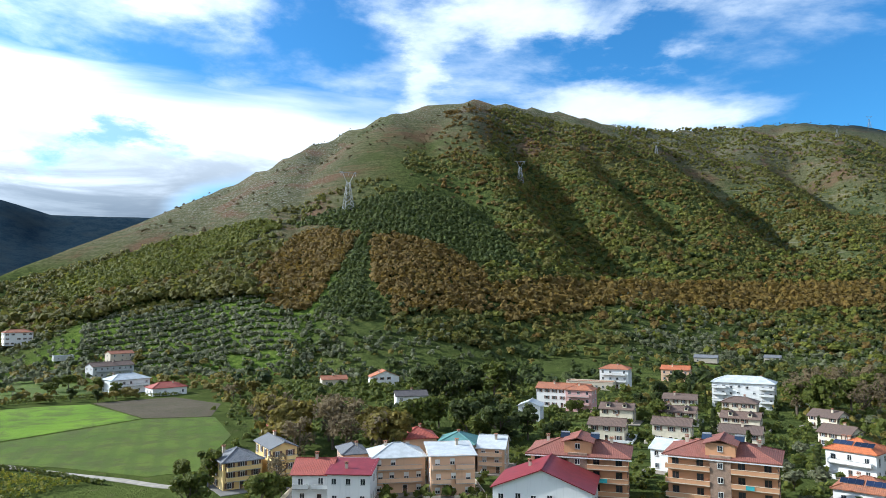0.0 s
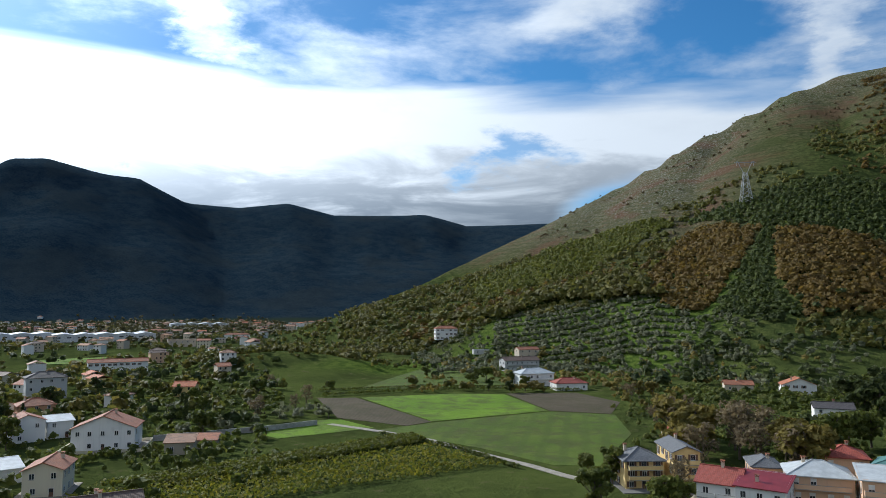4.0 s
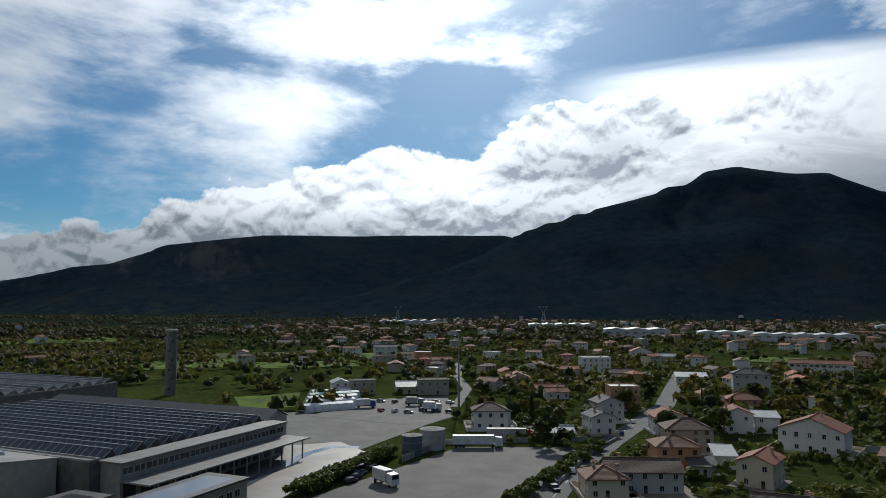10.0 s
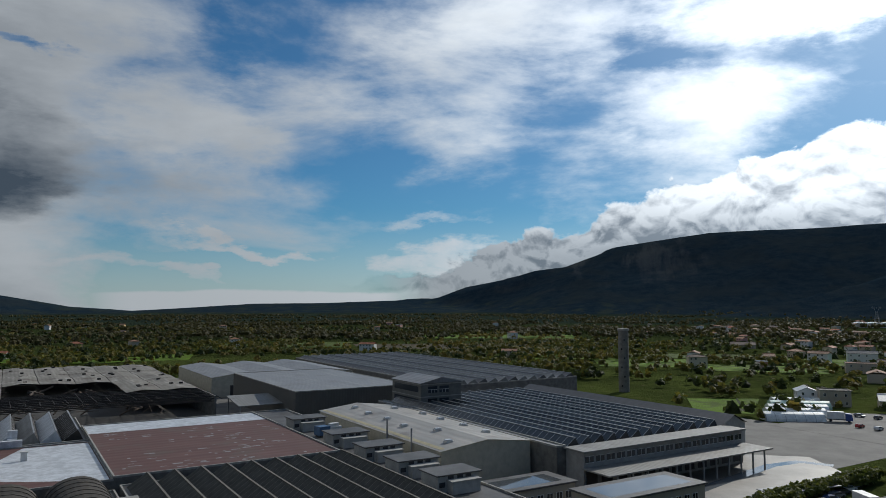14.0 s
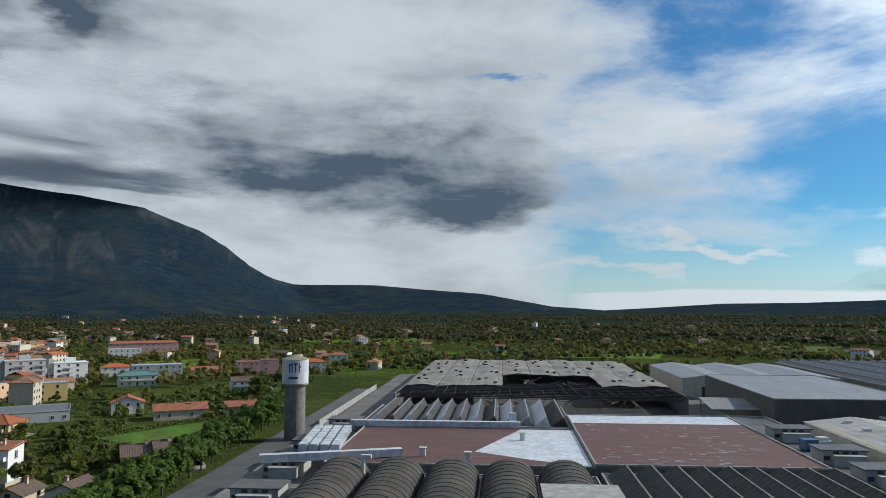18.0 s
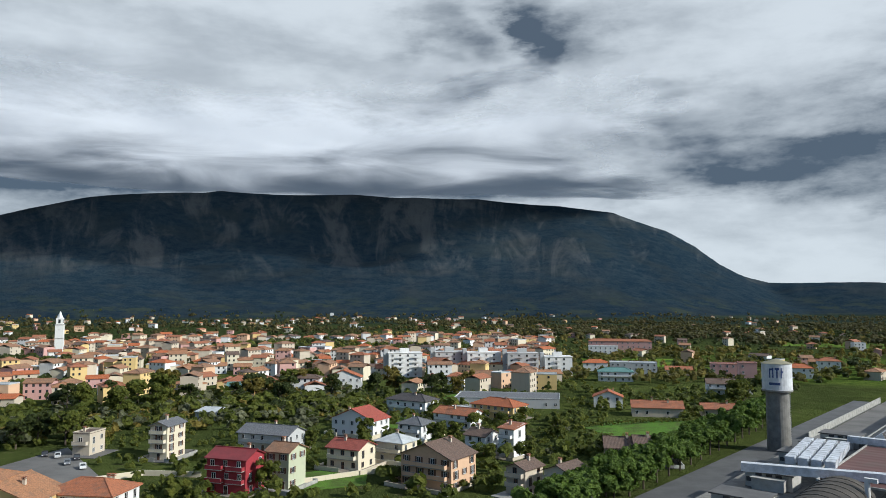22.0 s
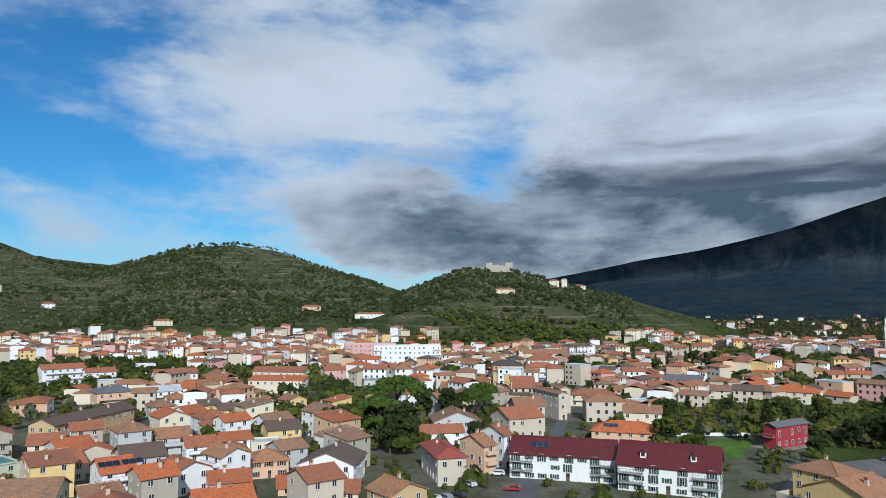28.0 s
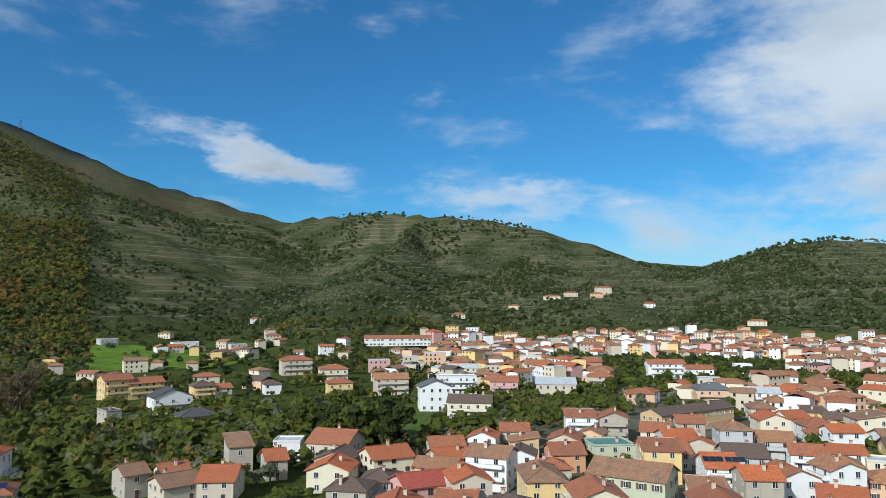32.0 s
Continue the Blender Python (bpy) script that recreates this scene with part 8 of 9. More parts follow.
def far_town():
    """The quarters past half a kilometre: every house with walls, roof and openings, joined."""
    rnd = random.Random(77)
    mats = [plaster(c) for c in (WHITE, CREAM, BEIGE, PEACH, YELLOW, PINK)] + [R_CLAY, R_ORANGE, R_OLD, R_BROWN, R_TAN, GLASS, R_PALE]
    g = Geo()
    zones = [(262, 296, 250, 330, 14, 0.9), (226, 297, 300, 500, 14.5, 0.93), (226, 300, 500, 900, 17, 0.95), (183, 228, 385, 520, 21, 0.8), (183, 228, 520, 950, 20, 0.95), (48, 100, 320, 520, 42, 0.7), (296, 326, 330, 560, 36, 0.6), (296, 318, 560, 860, 30, 0.6), (45, 100, 520, 1500, 52, 0.75), (100, 160, 700, 1700, 130, 0.5), (160, 186, 520, 1300, 60, 0.55), (52, 88, 1400, 2100, 60, 0.9), (32, 52, 1300, 1900, 40, 0.7), (183, 240, 1000, 2600, 75, 0.6), (-35, -8, 520, 800, 120, 0.25), (165, 190, 1300, 2600, 120, 0.5)]
    for b0, b1, r0, r1, gap, share in zones:
        r = r0
        while r < r1:
            step = math.degrees(gap / r)
            b = b0
            while b < b1:
                bb, rr = b + rnd.uniform(0, 1) * step, r + rnd.uniform(-0.4, 0.4) * gap
                b += step
                p = at(bb, rr)
                if rnd.random() > share or bool(garden([p.x], [p.y])[0]) or not free(p.x, p.y, 7):
                    continue
                w, d = rnd.uniform(8, 16), rnd.uniform(8, 11)
                fl = rnd.choice((2, 2, 2, 3, 3, 4 if gap < 22 else 2))
                t, z0 = fl * 3.0, ground_z(p.x, p.y) - 0.5
                if z0 > 12:
                    continue
                kw = rnd.choice((0, 0, 0, 1, 1, 2, 2, 2, 3, 4, 5))
                kr = rnd.choice((6, 6, 7, 8, 8, 9, 10, 10, 12 if rnd.random() < 0.6 else 8))
                h = Geo()
                h.box(-w / 2, w / 2, -d / 2, d / 2, 0, t, kw)
                rg = roof_geo(w, d, t, d * 0.18, "flat" if kr == 12 else rnd.choice(("gable", "hip")), 0.5)
                h.add(rg.v, rg.f, kr)
                for f in range(fl):
                    for i in range(int(w / 3.2)):
                        if rnd.random() < 0.8:
                            x = -w / 2 + 1.6 + i * 3.2
                            h.box(x - 0.55, x + 0.55, -d / 2 - 0.06, -d / 2 - 0.01, f * 3 + 0.9, f * 3 + 2.3, 11)
                face = math.degrees(math.atan2(p.y, p.x)) - 90
                h.turned(pose(p.x, p.y, z0, 0, 0, face + rnd.choice((0, 0, 60, -50, 90)) + rnd.gauss(0, 12)))
                n = len(g.v)
                g.v += h.v
                g.f += [tuple(i + n for i in f_) for f_ in h.f]
                g.k += h.k
            r += gap
    tagged(new("distant_houses", g.mesh("distant_houses", mats)), "distant town of pale houses under clay roofs", "houses", kind="stuff")


far_town()


def works(bearing, rng, w, d, h, roof_mat, label):
    p = spot(bearing, rng + d / 2)
    TAKEN.append((p.x, p.y, w * 0.55))
    root = thing("industrial_shed", pose(p.x, p.y, p.z, 0, 0, math.degrees(math.atan2(p.y, p.x)) - 90 + 6), label, "industrial shed", "far industrial sheds")
    part("wall", Geo().box(-w / 2, w / 2, -d / 2, d / 2, 0, h), plain("white_shed_wall", (0.60, 0.61, 0.62), 0.6), root)
    n = max(2, int(w / 24))
    for i in range(n):
        x0, x1 = -w / 2 + w * i / n, -w / 2 + w * (i + 1) / n
        part("roof", Geo().prism([(x0 - 0.1, h + 0.01), (x1 + 0.1 - 0.22, h + 0.01), ((x0 + x1) / 2, h + 2.2)], -d / 2 - 0.3, d / 2 + 0.3), roof_mat, root)
    for i in range(int(w / 12)):
        part("window", shared("shed_window", lambda: Geo().box(-2.5, 2.5, -0.05, 0, 0, 1.4).mesh("window", GLASS)), None, root, m=pose(-w / 2 + 6 + i * 12, -d / 2 - 0.02, h * 0.55))


works(61.7, 1060, 76, 40, 9, SILVER, "long white industrial shed across the valley")
works(56.5, 1010, 120, 40, 9, SILVER, "wide white factory shed with pale roofs")
works(68.2, 1040, 90, 50, 12, R_PALE, "grey industrial block with rows of windows")
works(73.9, 1400, 130, 40, 9, SILVER, "low white shed far down the valley")
works(50, 1500, 110, 40, 9, R_PALE, "far pale factory shed")
works(86, 1700, 150, 40, 9, SILVER, "distant white depot roof")


# ---- trees ----
def grove(kind, b0, b1, r0, r1, n, seed, size=(0.8, 1.25), margin=1.5):
    rnd = random.Random(seed)
    k = 0
    for _ in range(n * 6):
        b, r = rnd.uniform(b0, b1), math.sqrt(rnd.uniform(r0 * r0, r1 * r1))
        p = at(b, r)
        ok = True
        for x, y, s in TAKEN:
            if (p.x - x) ** 2 + (p.y - y) ** 2 < (s * 0.75 + margin) ** 2:
                ok = False
                break
        if ok:
            plant(kind if isinstance(kind, str) else rnd.choice(kind), p.x, p.y, rnd.uniform(*size))
            k += 1
            if k >= n:
                return


# the belt of tall trees between the fields and the apartment houses
grove(("gold", "broad", "gold", "bare"), 4, 13.5, 215, 262, 16, 1, (1.3, 1.9))
grove(("dark", "broad"), -7, 4.5, 235, 285, 15, 2, (1.0, 1.7))
grove(("dark", "broad", "dark"), -6, 2, 330, 380, 10, 3, (1.5, 2.1))
grove(("broad", "dark", "bush"), -14, -3, 215, 330, 12, 4, (0.7, 1.2))
grove(("bare", "broad"), -33, -26, 320, 430, 16, 5, (1.5, 2.1))
grove(("broad", "dark", "cypress"), -28, -14, 180, 400, 18, 6, (0.6, 1.2))
grove(("olive",), -28, -24, 170, 250, 6, 7, (0.9, 1.4))
grove(("bare", "gold"), 14, 26, 270, 390, 7, 8, (0.6, 1.1))
grove(("bush", "broad", "bare"), 12, 22, 160, 205, 10, 9, (0.7, 1.1))
grove(("broad", "bush", "dark"), 20, 33, 330, 460, 16, 10, (0.7, 1.1))
grove(("dark", "cypress", "broad"), 48, 80, 240, 420, 34, 11, (0.7, 1.25))
grove(("bush", "olive"), 40, 52, 270, 350, 16, 12, (0.9, 1.3))
grove(("broad", "bare", "bush"), 38, 47, 290, 420, 14, 13, (0.7, 1.2))
grove(("broad", "dark", "umbrella"), 247.5, 262, 225, 310, 20, 14, (0.9, 1.6))
p = at(255.6, 268)
plant("umbrella", p.x, p.y, 2.1, 1)
p = at(256.8, 262)
plant("dark", p.x, p.y, 1.6, 1)
grove(("broad", "dark", "fir"), 218, 236, 215, 330, 20, 15, (0.8, 1.35))
grove(("gold", "broad", "dark"), 205, 222, 330, 380, 16, 16, (1.0, 1.7))
grove(("broad", "dark", "gold"), 183, 206, 345, 400, 18, 17, (0.9, 1.5))
grove(("bush", "broad", "olive"), 170, 206, 170, 300, 34, 18, (0.6, 1.0))
grove(("dark", "broad"), 160, 170, 300, 400, 12, 19, (0.9, 1.4))
grove(("dark", "broad"), 300, 308, 215, 300, 14, 20, (1.2, 1.8))
grove(("broad", "bush"), 283, 300, 250, 420, 18, 21, (0.6, 1.1))
grove(("dark", "broad", "cypress"), 226, 242, 480, 560, 18, 22, (1.1, 1.8))
grove(("olive",), 306, 324, 185, 260, 20, 23, (1.1, 1.6))
for i in range(44):
    f = i / 43
    q = FACTORY @ Vector((-91.5 - 9 * f + (i % 2) * 3.6, -42 + 160 * f, 0))
    plant("round_pine", q.x, q.y, 1.38)
for i in range(15):
    f = i / 14
    a_, b_ = at(94.6, 182), at(87.6, 226)
    q = a_.lerp(b_, f)
    plant("bush", q.x, q.y, 2.4)
for i in range(13):
    a_, b_ = at(78.6, 165), at(71.2, 240)
    q = a_.lerp(b_, i / 12)
    plant("bush", q.x, q.y, 2.0)


def wild(name, label, mat, zones, seed, per, blob, leafs, sink=0.0, category="trees", check=True, top=None, gardens=False, avoid=()):
    """Woods, groves and hedges too many to count: one mesh of leaf clumps. Zones: bearings, distances, spacing."""
    rng = np.random.default_rng(seed)
    P = []
    R = []
    for b0, b1, r0, r1, gap, share in zones:
        area = math.radians(b1 - b0) * (r1 * r1 - r0 * r0) / 2
        n = int(area / gap / gap * share)
        b = np.radians(rng.uniform(b0, b1, n))
        r = np.sqrt(rng.uniform(r0 * r0, r1 * r1, n))
        b, r = b + rng.normal(size=n) * 5.0 / r, r + field_noise(b * 900, r, 60, seed + 2, 3) * min(120.0, (r1 - r0) * 0.7)
        x, y = -np.sin(b) * r, np.cos(b) * r
        keep = field_noise(x, y, 140, seed, 3) + rng.normal(size=n) * 0.05 > (-0.02 if share < 1 else -1)
        x, y = x[keep], y[keep]
        if gardens:
            g_ = garden(x, y)
            x, y = x[g_], y[g_]
        for patch_ in avoid:
            out = ~inside(x, y, patch_)
            x, y = x[out], y[out]
        if top is not None:
            low = land(x, y) < top
            x, y = x[low], y[low]
        P.append(np.stack([x, y], 1))
        R.append(np.full(len(x), gap))
    P, G = np.concatenate(P), np.concatenate(R)
    if check:
        taken = np.array([t for t in TAKEN if math.hypot(t[0], t[1]) < 1100])
        ok = np.ones(len(P), bool)
        for i in range(0, len(P), 2000):
            d = np.hypot(P[i:i + 2000, None, 0] - taken[None, :, 0], P[i:i + 2000, None, 1] - taken[None, :, 1])
            ok[i:i + 2000] = (d > taken[None, :, 2] * 0.8 + 1.5).all(1)
        P, G = P[ok], G[ok]
    z = land(P[:, 0], P[:, 1])
    k = rng.uniform(0.6, 1.3, len(P))
    c = np.concatenate([P, (z + blob * k * 0.9 - sink)[:, None]], 1)
    me = leaf_cloud(c, blob * k, (10 if len(c) < 7000 else 7 if len(c) < 15000 else 5), blob * k * 0.38, seed, 1.0, name, mat, core=0.74)
    tagged(new(name, me), label, category, kind="stuff")


L_HILL = leaf("hillside_oak_leaves", (0.085, 0.115, 0.022), (0.19, 0.205, 0.042), 0.15)
L_RUST = leaf("rust_brown_wood_leaves", (0.12, 0.10, 0.022), (0.24, 0.175, 0.036), 0.17)
L_LIME = leaf("light_green_wood_leaves", (0.12, 0.155, 0.024), (0.22, 0.245, 0.042))
L_FIRS = leaf("dark_plantation_leaves", (0.050, 0.082, 0.020), (0.115, 0.155, 0.036))
# ---- woods and groves ----
PATCHES = []


def inside(x, y, corners):
    """Which plan places lie within corners (bearing, distance)."""
    pts, hit_ = [at(*c) for c in corners], np.zeros(len(x), bool)
    for a, b in zip(pts, pts[1:] + pts[:1]):
        cross = ((a.y > y) != (b.y > y)) & (x < (b.x - a.x) * (y - a.y) / ((b.y - a.y) if abs(b.y - a.y) > 1e-6 else 1e-6) + a.x)
        hit_ ^= cross
    return hit_


def stand(name, label, mat, corners, gap, blob, leafs, per, seed, rows=0.35, tall=0.3):
    """A planted wood with a sharp border."""
    PATCHES.append(corners)
    rng = np.random.default_rng(seed)
    pts = [at(*c) for c in corners]
    gx, gy = np.meshgrid(np.arange(min(p.x for p in pts), max(p.x for p in pts), gap), np.arange(min(p.y for p in pts), max(p.y for p in pts), gap))
    x, y = gx.ravel() + rng.normal(size=gx.size) * gap * rows, gy.ravel() + rng.normal(size=gx.size) * gap * rows
    keep = inside(x, y, corners)
    x, y = x[keep], y[keep]
    k = rng.uniform(0.7, 1.25, len(x))
    c = np.stack([x, y, land(x, y) + blob * k * tall], 1)
    blob = blob * 1.32
    tagged(new(name, leaf_cloud(c, blob * k, 8, blob * k * 0.36, seed, 1.15, name, mat, core=0.74)), label, "trees", kind="stuff")


stand("rust_plantation", "rust-brown plantation with a sharp border", L_RUST, [(15.4, 712), (12.0, 860), (9.5, 856), (6.8, 804), (8.4, 712), (10.8, 624), (13.2, 641)], 5.2, 3.0, 0.8, 14, 71)
stand("rust_plantation", "rust-brown plantation beside the conifer lane", L_RUST, [(5.9, 792), (3.9, 796), (0.2, 776), (-3.0, 736), (-3.9, 694), (-3.0, 620), (3.8, 589), (5.6, 667)], 5.2, 3.0, 0.8, 14, 72)
stand("conifer_lane", "dark conifer lane between rust-brown plantations", L_FIRS, [(6.7, 796), (5.9, 800), (6.3, 669), (4.3, 589), (10.5, 615), (8.4, 694)], 4.6, 2.3, 0.7, 14, 73)
stand("conifer_plantation", "dense dark green conifer plantation in rows", L_FIRS, [(12.4, 916), (7.5, 924), (2.0, 960), (-3.5, 968), (-4.4, 876), (-6.7, 768), (-3.0, 748), (2.0, 784), (6.6, 808), (10.2, 876)], 6.4, 2.7, 0.8, 14, 74, 0.18)
stand("lime_plantation", "light green young plantation on the slope", L_LIME, [(28.8, 908), (21.2, 988), (14.2, 956), (12.8, 904), (17.1, 836), (21.1, 796), (27.9, 796)], 5.2, 2.6, 0.7, 12, 75)
stand("wood_edge", "dark rim of tall trees above the olive terraces", L_HILL, [(31.9, 792), (27.1, 732), (21.9, 752), (16.2, 744), (13.6, 656), (15.8, 674), (21.5, 712), (26.7, 697)], 6.0, 4.2, 1.0, 18, 76, 0.4, 1.2)
stand("rust_band", "rust-brown oak belt along the foot of the slope", L_RUST, [(-3.5, 686), (-9.8, 760), (-15.4, 812), (-24.3, 916), (-32.0, 1000), (-32.0, 884), (-14.1, 732), (-5.3, 619)], 6.4, 3.7, 1.0, 14, 77)
for i, r_ in enumerate(range(545, 700, 15)):
    hedge_rows = [(b_, r_ + 10 * math.sin(b_ * 0.5)) for b_ in (12, 15, 18, 21, 24, 27)]
    stand("olive_terrace", "row of silvery olives along a terrace", L_OLIVE, hedge_rows + [(b_, rr_ + 6.5) for b_, rr_ in reversed(hedge_rows)], 4.4, 2.1, 0.7, 15, 80 + i, 0.2)
wild("hill_wood", "mixed autumn oak wood on the hillside", L_HILL, [(-36, -14, 720, 1500, 6.2, 1.0), (-14, -4, 590, 1560, 6.0, 1.0), (-4, 4, 560, 620, 5.5, 1.0), (12, 24, 690, 860, 5.5, 1.0), (-36, -14, 1500, 2150, 10, 1.0), (22, 39, 690, 960, 5.5, 1.0), (-4, 3, 930, 1300, 8, 0.9), (3, 14, 900, 1020, 8, 0.9)], 31, 15, 3.7, 0.8, 2.4, check=False, avoid=PATCHES)
wild("slope_rust", "rust-brown trees scattered through the slope", L_RUST, [(-36, 0, 640, 1500, 16, 1.0), (14, 34, 700, 800, 13, 1.0)], 32, 14, 3.9, 0.8, 2.0, check=False, avoid=PATCHES)
wild("slope_lime", "light green trees scattered through the slope", L_LIME, [(-36, -4, 640, 1250, 15, 1.0), (14, 34, 700, 800, 14, 1.0)], 33, 14, 3.9, 0.8, 2.0, check=False, avoid=PATCHES)
wild("slope_dark", "dark trees in the folds of the slope", L_FIRS, [(-36, -4, 640, 1500, 13, 0.8)], 34, 14, 3.9, 0.8, 2.0, check=False, avoid=PATCHES)
wild("olive_grove", "silvery olive groves on terraces", L_OLIVE, [(8, 31, 480, 560, 6.8, 1.0), (27, 33, 560, 700, 7, 1.0), (8, 12, 540, 620, 6.8, 1.0), (-3, 8, 420, 570, 7.5, 0.85), (-34, -14, 570, 760, 6.8, 1.0), (199, 211, 285, 385, 7.5, 1.0), (270, 300, 950, 1500, 11, 1.0), (237, 255, 925, 1120, 8.5, 1.0), (258, 276, 970, 1480, 10.5, 1.0), (41, 50, 275, 330, 8, 1.0), (300, 312, 880, 1600, 11, 1.0)], 35, 15, 2.2, 0.7)
wild("hill_scrub", "dark evergreen scrub on the northern hills", L_DARK, [(257, 300, 950, 1550, 9.5, 0.9), (237, 256, 925, 1130, 8, 0.95), (300, 330, 820, 2000, 12, 0.9), (290, 312, 1250, 2000, 14, 0.8), (-35, -6, 1000, 1500, 24, 0.8)], 36, 11, 3.5, 1.1, 1.0, check=False)
wild("valley_trees", "scattered valley trees and hedges", L_HILL, [(100, 186, 420, 900, 10, 0.9), (44, 100, 300, 900, 12, 0.9), (183, 300, 420, 900, 24, 0.7), (296, 328, 420, 860, 12, 0.9), (-34, 36, 400, 575, 9, 0.9), (36, 50, 520, 1200, 10, 0.95)], 37, 16, 3.0, 0.95, top=40)
wild("slope_foot_trees", "dark trees along the foot of the hill", L_DARK, [(-36, 34, 400, 620, 13, 0.9)], 48, 20, 3.2, 0.85, top=60)
wild("meadow_scrub", "scrub and saplings between the plots", L_GOLD, [(-36, 34, 330, 590, 11, 0.9)], 47, 14, 2.2, 0.7, top=40)
L_PLAIN = leaf("dull_olive_valley_leaves", (0.045, 0.060, 0.020), (0.105, 0.118, 0.040), 0.11)
wild("far_valley_trees", "far valley trees in belts", L_PLAIN, [(44, 186, 900, 1800, 12.5, 0.95), (183, 240, 950, 2400, 24, 0.95), (44, 186, 1800, 3200, 28, 0.95)], 38, 10, 4.4, 2.0, top=16)
wild("dark_valley_trees", "dark evergreen trees among the houses", L_DARK, [(100, 186, 420, 1400, 20, 0.9), (44, 100, 250, 1200, 18, 0.9), (183, 306, 300, 950, 22, 0.8), (296, 328, 330, 860, 18, 0.8), (183, 240, 1000, 2400, 40, 0.95)], 39, 16, 3.2, 0.95, top=30)
wild("autumn_valley_trees", "golden autumn trees in the valley", L_GOLD, [(100, 200, 450, 1500, 26, 0.9), (44, 100, 300, 1200, 28, 0.8), (296, 328, 420, 860, 26, 0.7), (-34, 30, 400, 560, 26, 0.6)], 40, 15, 3.2, 1.0, top=30)
wild("garden_shrubs", "low garden shrubs between houses", L_BROAD, [(44, 82, 190, 420, 6.5, 0.9), (166, 230, 160, 420, 6.5, 0.9), (283, 320, 180, 420, 9, 0.8), (-34, 16, 160, 430, 5.2, 0.95), (228, 262, 160, 420, 9, 0.8)], 41, 14, 1.4, 0.5, category="shrubs")
wild("garden_trees", "small garden trees between houses", L_BROAD, [(44, 82, 200, 420, 13, 0.9), (166, 230, 165, 420, 9.5, 0.95), (283, 320, 180, 420, 20, 0.8), (-34, 16, 165, 440, 12, 0.95), (228, 262, 165, 420, 15, 0.8)], 43, 40, 2.3, 0.55)
wild("town_garden_trees", "trees of the gardens in the old town", L_BROAD, [(226, 300, 300, 900, 8.5, 1.0), (183, 228, 385, 950, 9, 1.0), (262, 300, 240, 330, 8, 1.0)], 45, 15, 2.9, 0.9, gardens=True, top=40)
def plots_of(gap, share=1.0):
    """The orchards as zones."""
    return [(b_ - math.degrees(s_ / r_), b_ + math.degrees(s_ / r_), r_ - s_, r_ + s_, gap, share) for b_, r_, s_ in ORCHARDS]


wild("orchard_trees", "leafy orchard trees between the houses", L_BROAD, plots_of(8.5), 56, 15, 2.9, 0.9)
wild("orchard_olives", "olive trees of the town orchards", L_OLIVE, plots_of(11.0), 57, 15, 2.2, 0.8)
wild("orchard_thickets", "autumn thickets between the houses", L_GOLD, plots_of(10.0), 58, 15, 2.0, 0.8)
wild("town_dark_trees", "dark trees of the town gardens", L_DARK, [(226, 300, 300, 900, 12, 1.0), (183, 228, 385, 950, 14, 1.0)], 46, 15, 3.2, 0.9, gardens=True, top=40)
L_MOOR = leaf("dry_moor_shrubs", (0.075, 0.07, 0.035), (0.12, 0.11, 0.06), 0.12)
wild("moor_shrubs", "sparse dry shrubs on the bare hilltop", L_MOOR, [(-2, 24, 1000, 1500, 22, 0.8), (-33, -8, 1600, 2600, 34, 0.8)], 42, 8, 2.2, 1.1, check=False, category="shrubs")


# hedges and walls along the meadows
def hedge(points, high, seed, label="clipped green hedge along the field"):
    cs = []
    for (b0, r0), (b1, r1) in zip(points, points[1:]):
        a, b = at(b0, r0), at(b1, r1)
        n = int((b - a).length / 1.1)
        for i in range(n):
            w = a.lerp(b, i / n)
            cs.append((w.x, w.y, ground_z(w.x, w.y) + high * 0.5))
    me = leaf_cloud(cs, [high * 0.55] * len(cs), 12, 0.4, seed, 1.0, "hedge", L_BROAD)
    tagged(new("hedge", me), label, "hedge", kind="stuff")


hedge([(40.5, 372), (33, 392), (26, 398), (20, 395)], 2.0, 51)
hedge([(40.8, 396), (33, 408), (25, 410)], 1.5, 52)
hedge([(180, 283), (175, 300), (170, 312)], 1.8, 53)
hedge([(36, 262), (30, 236), (25, 208)], 1.3, 54)
hedge([(-1, 210), (-3, 225), (-8, 232)], 2.2, 55)


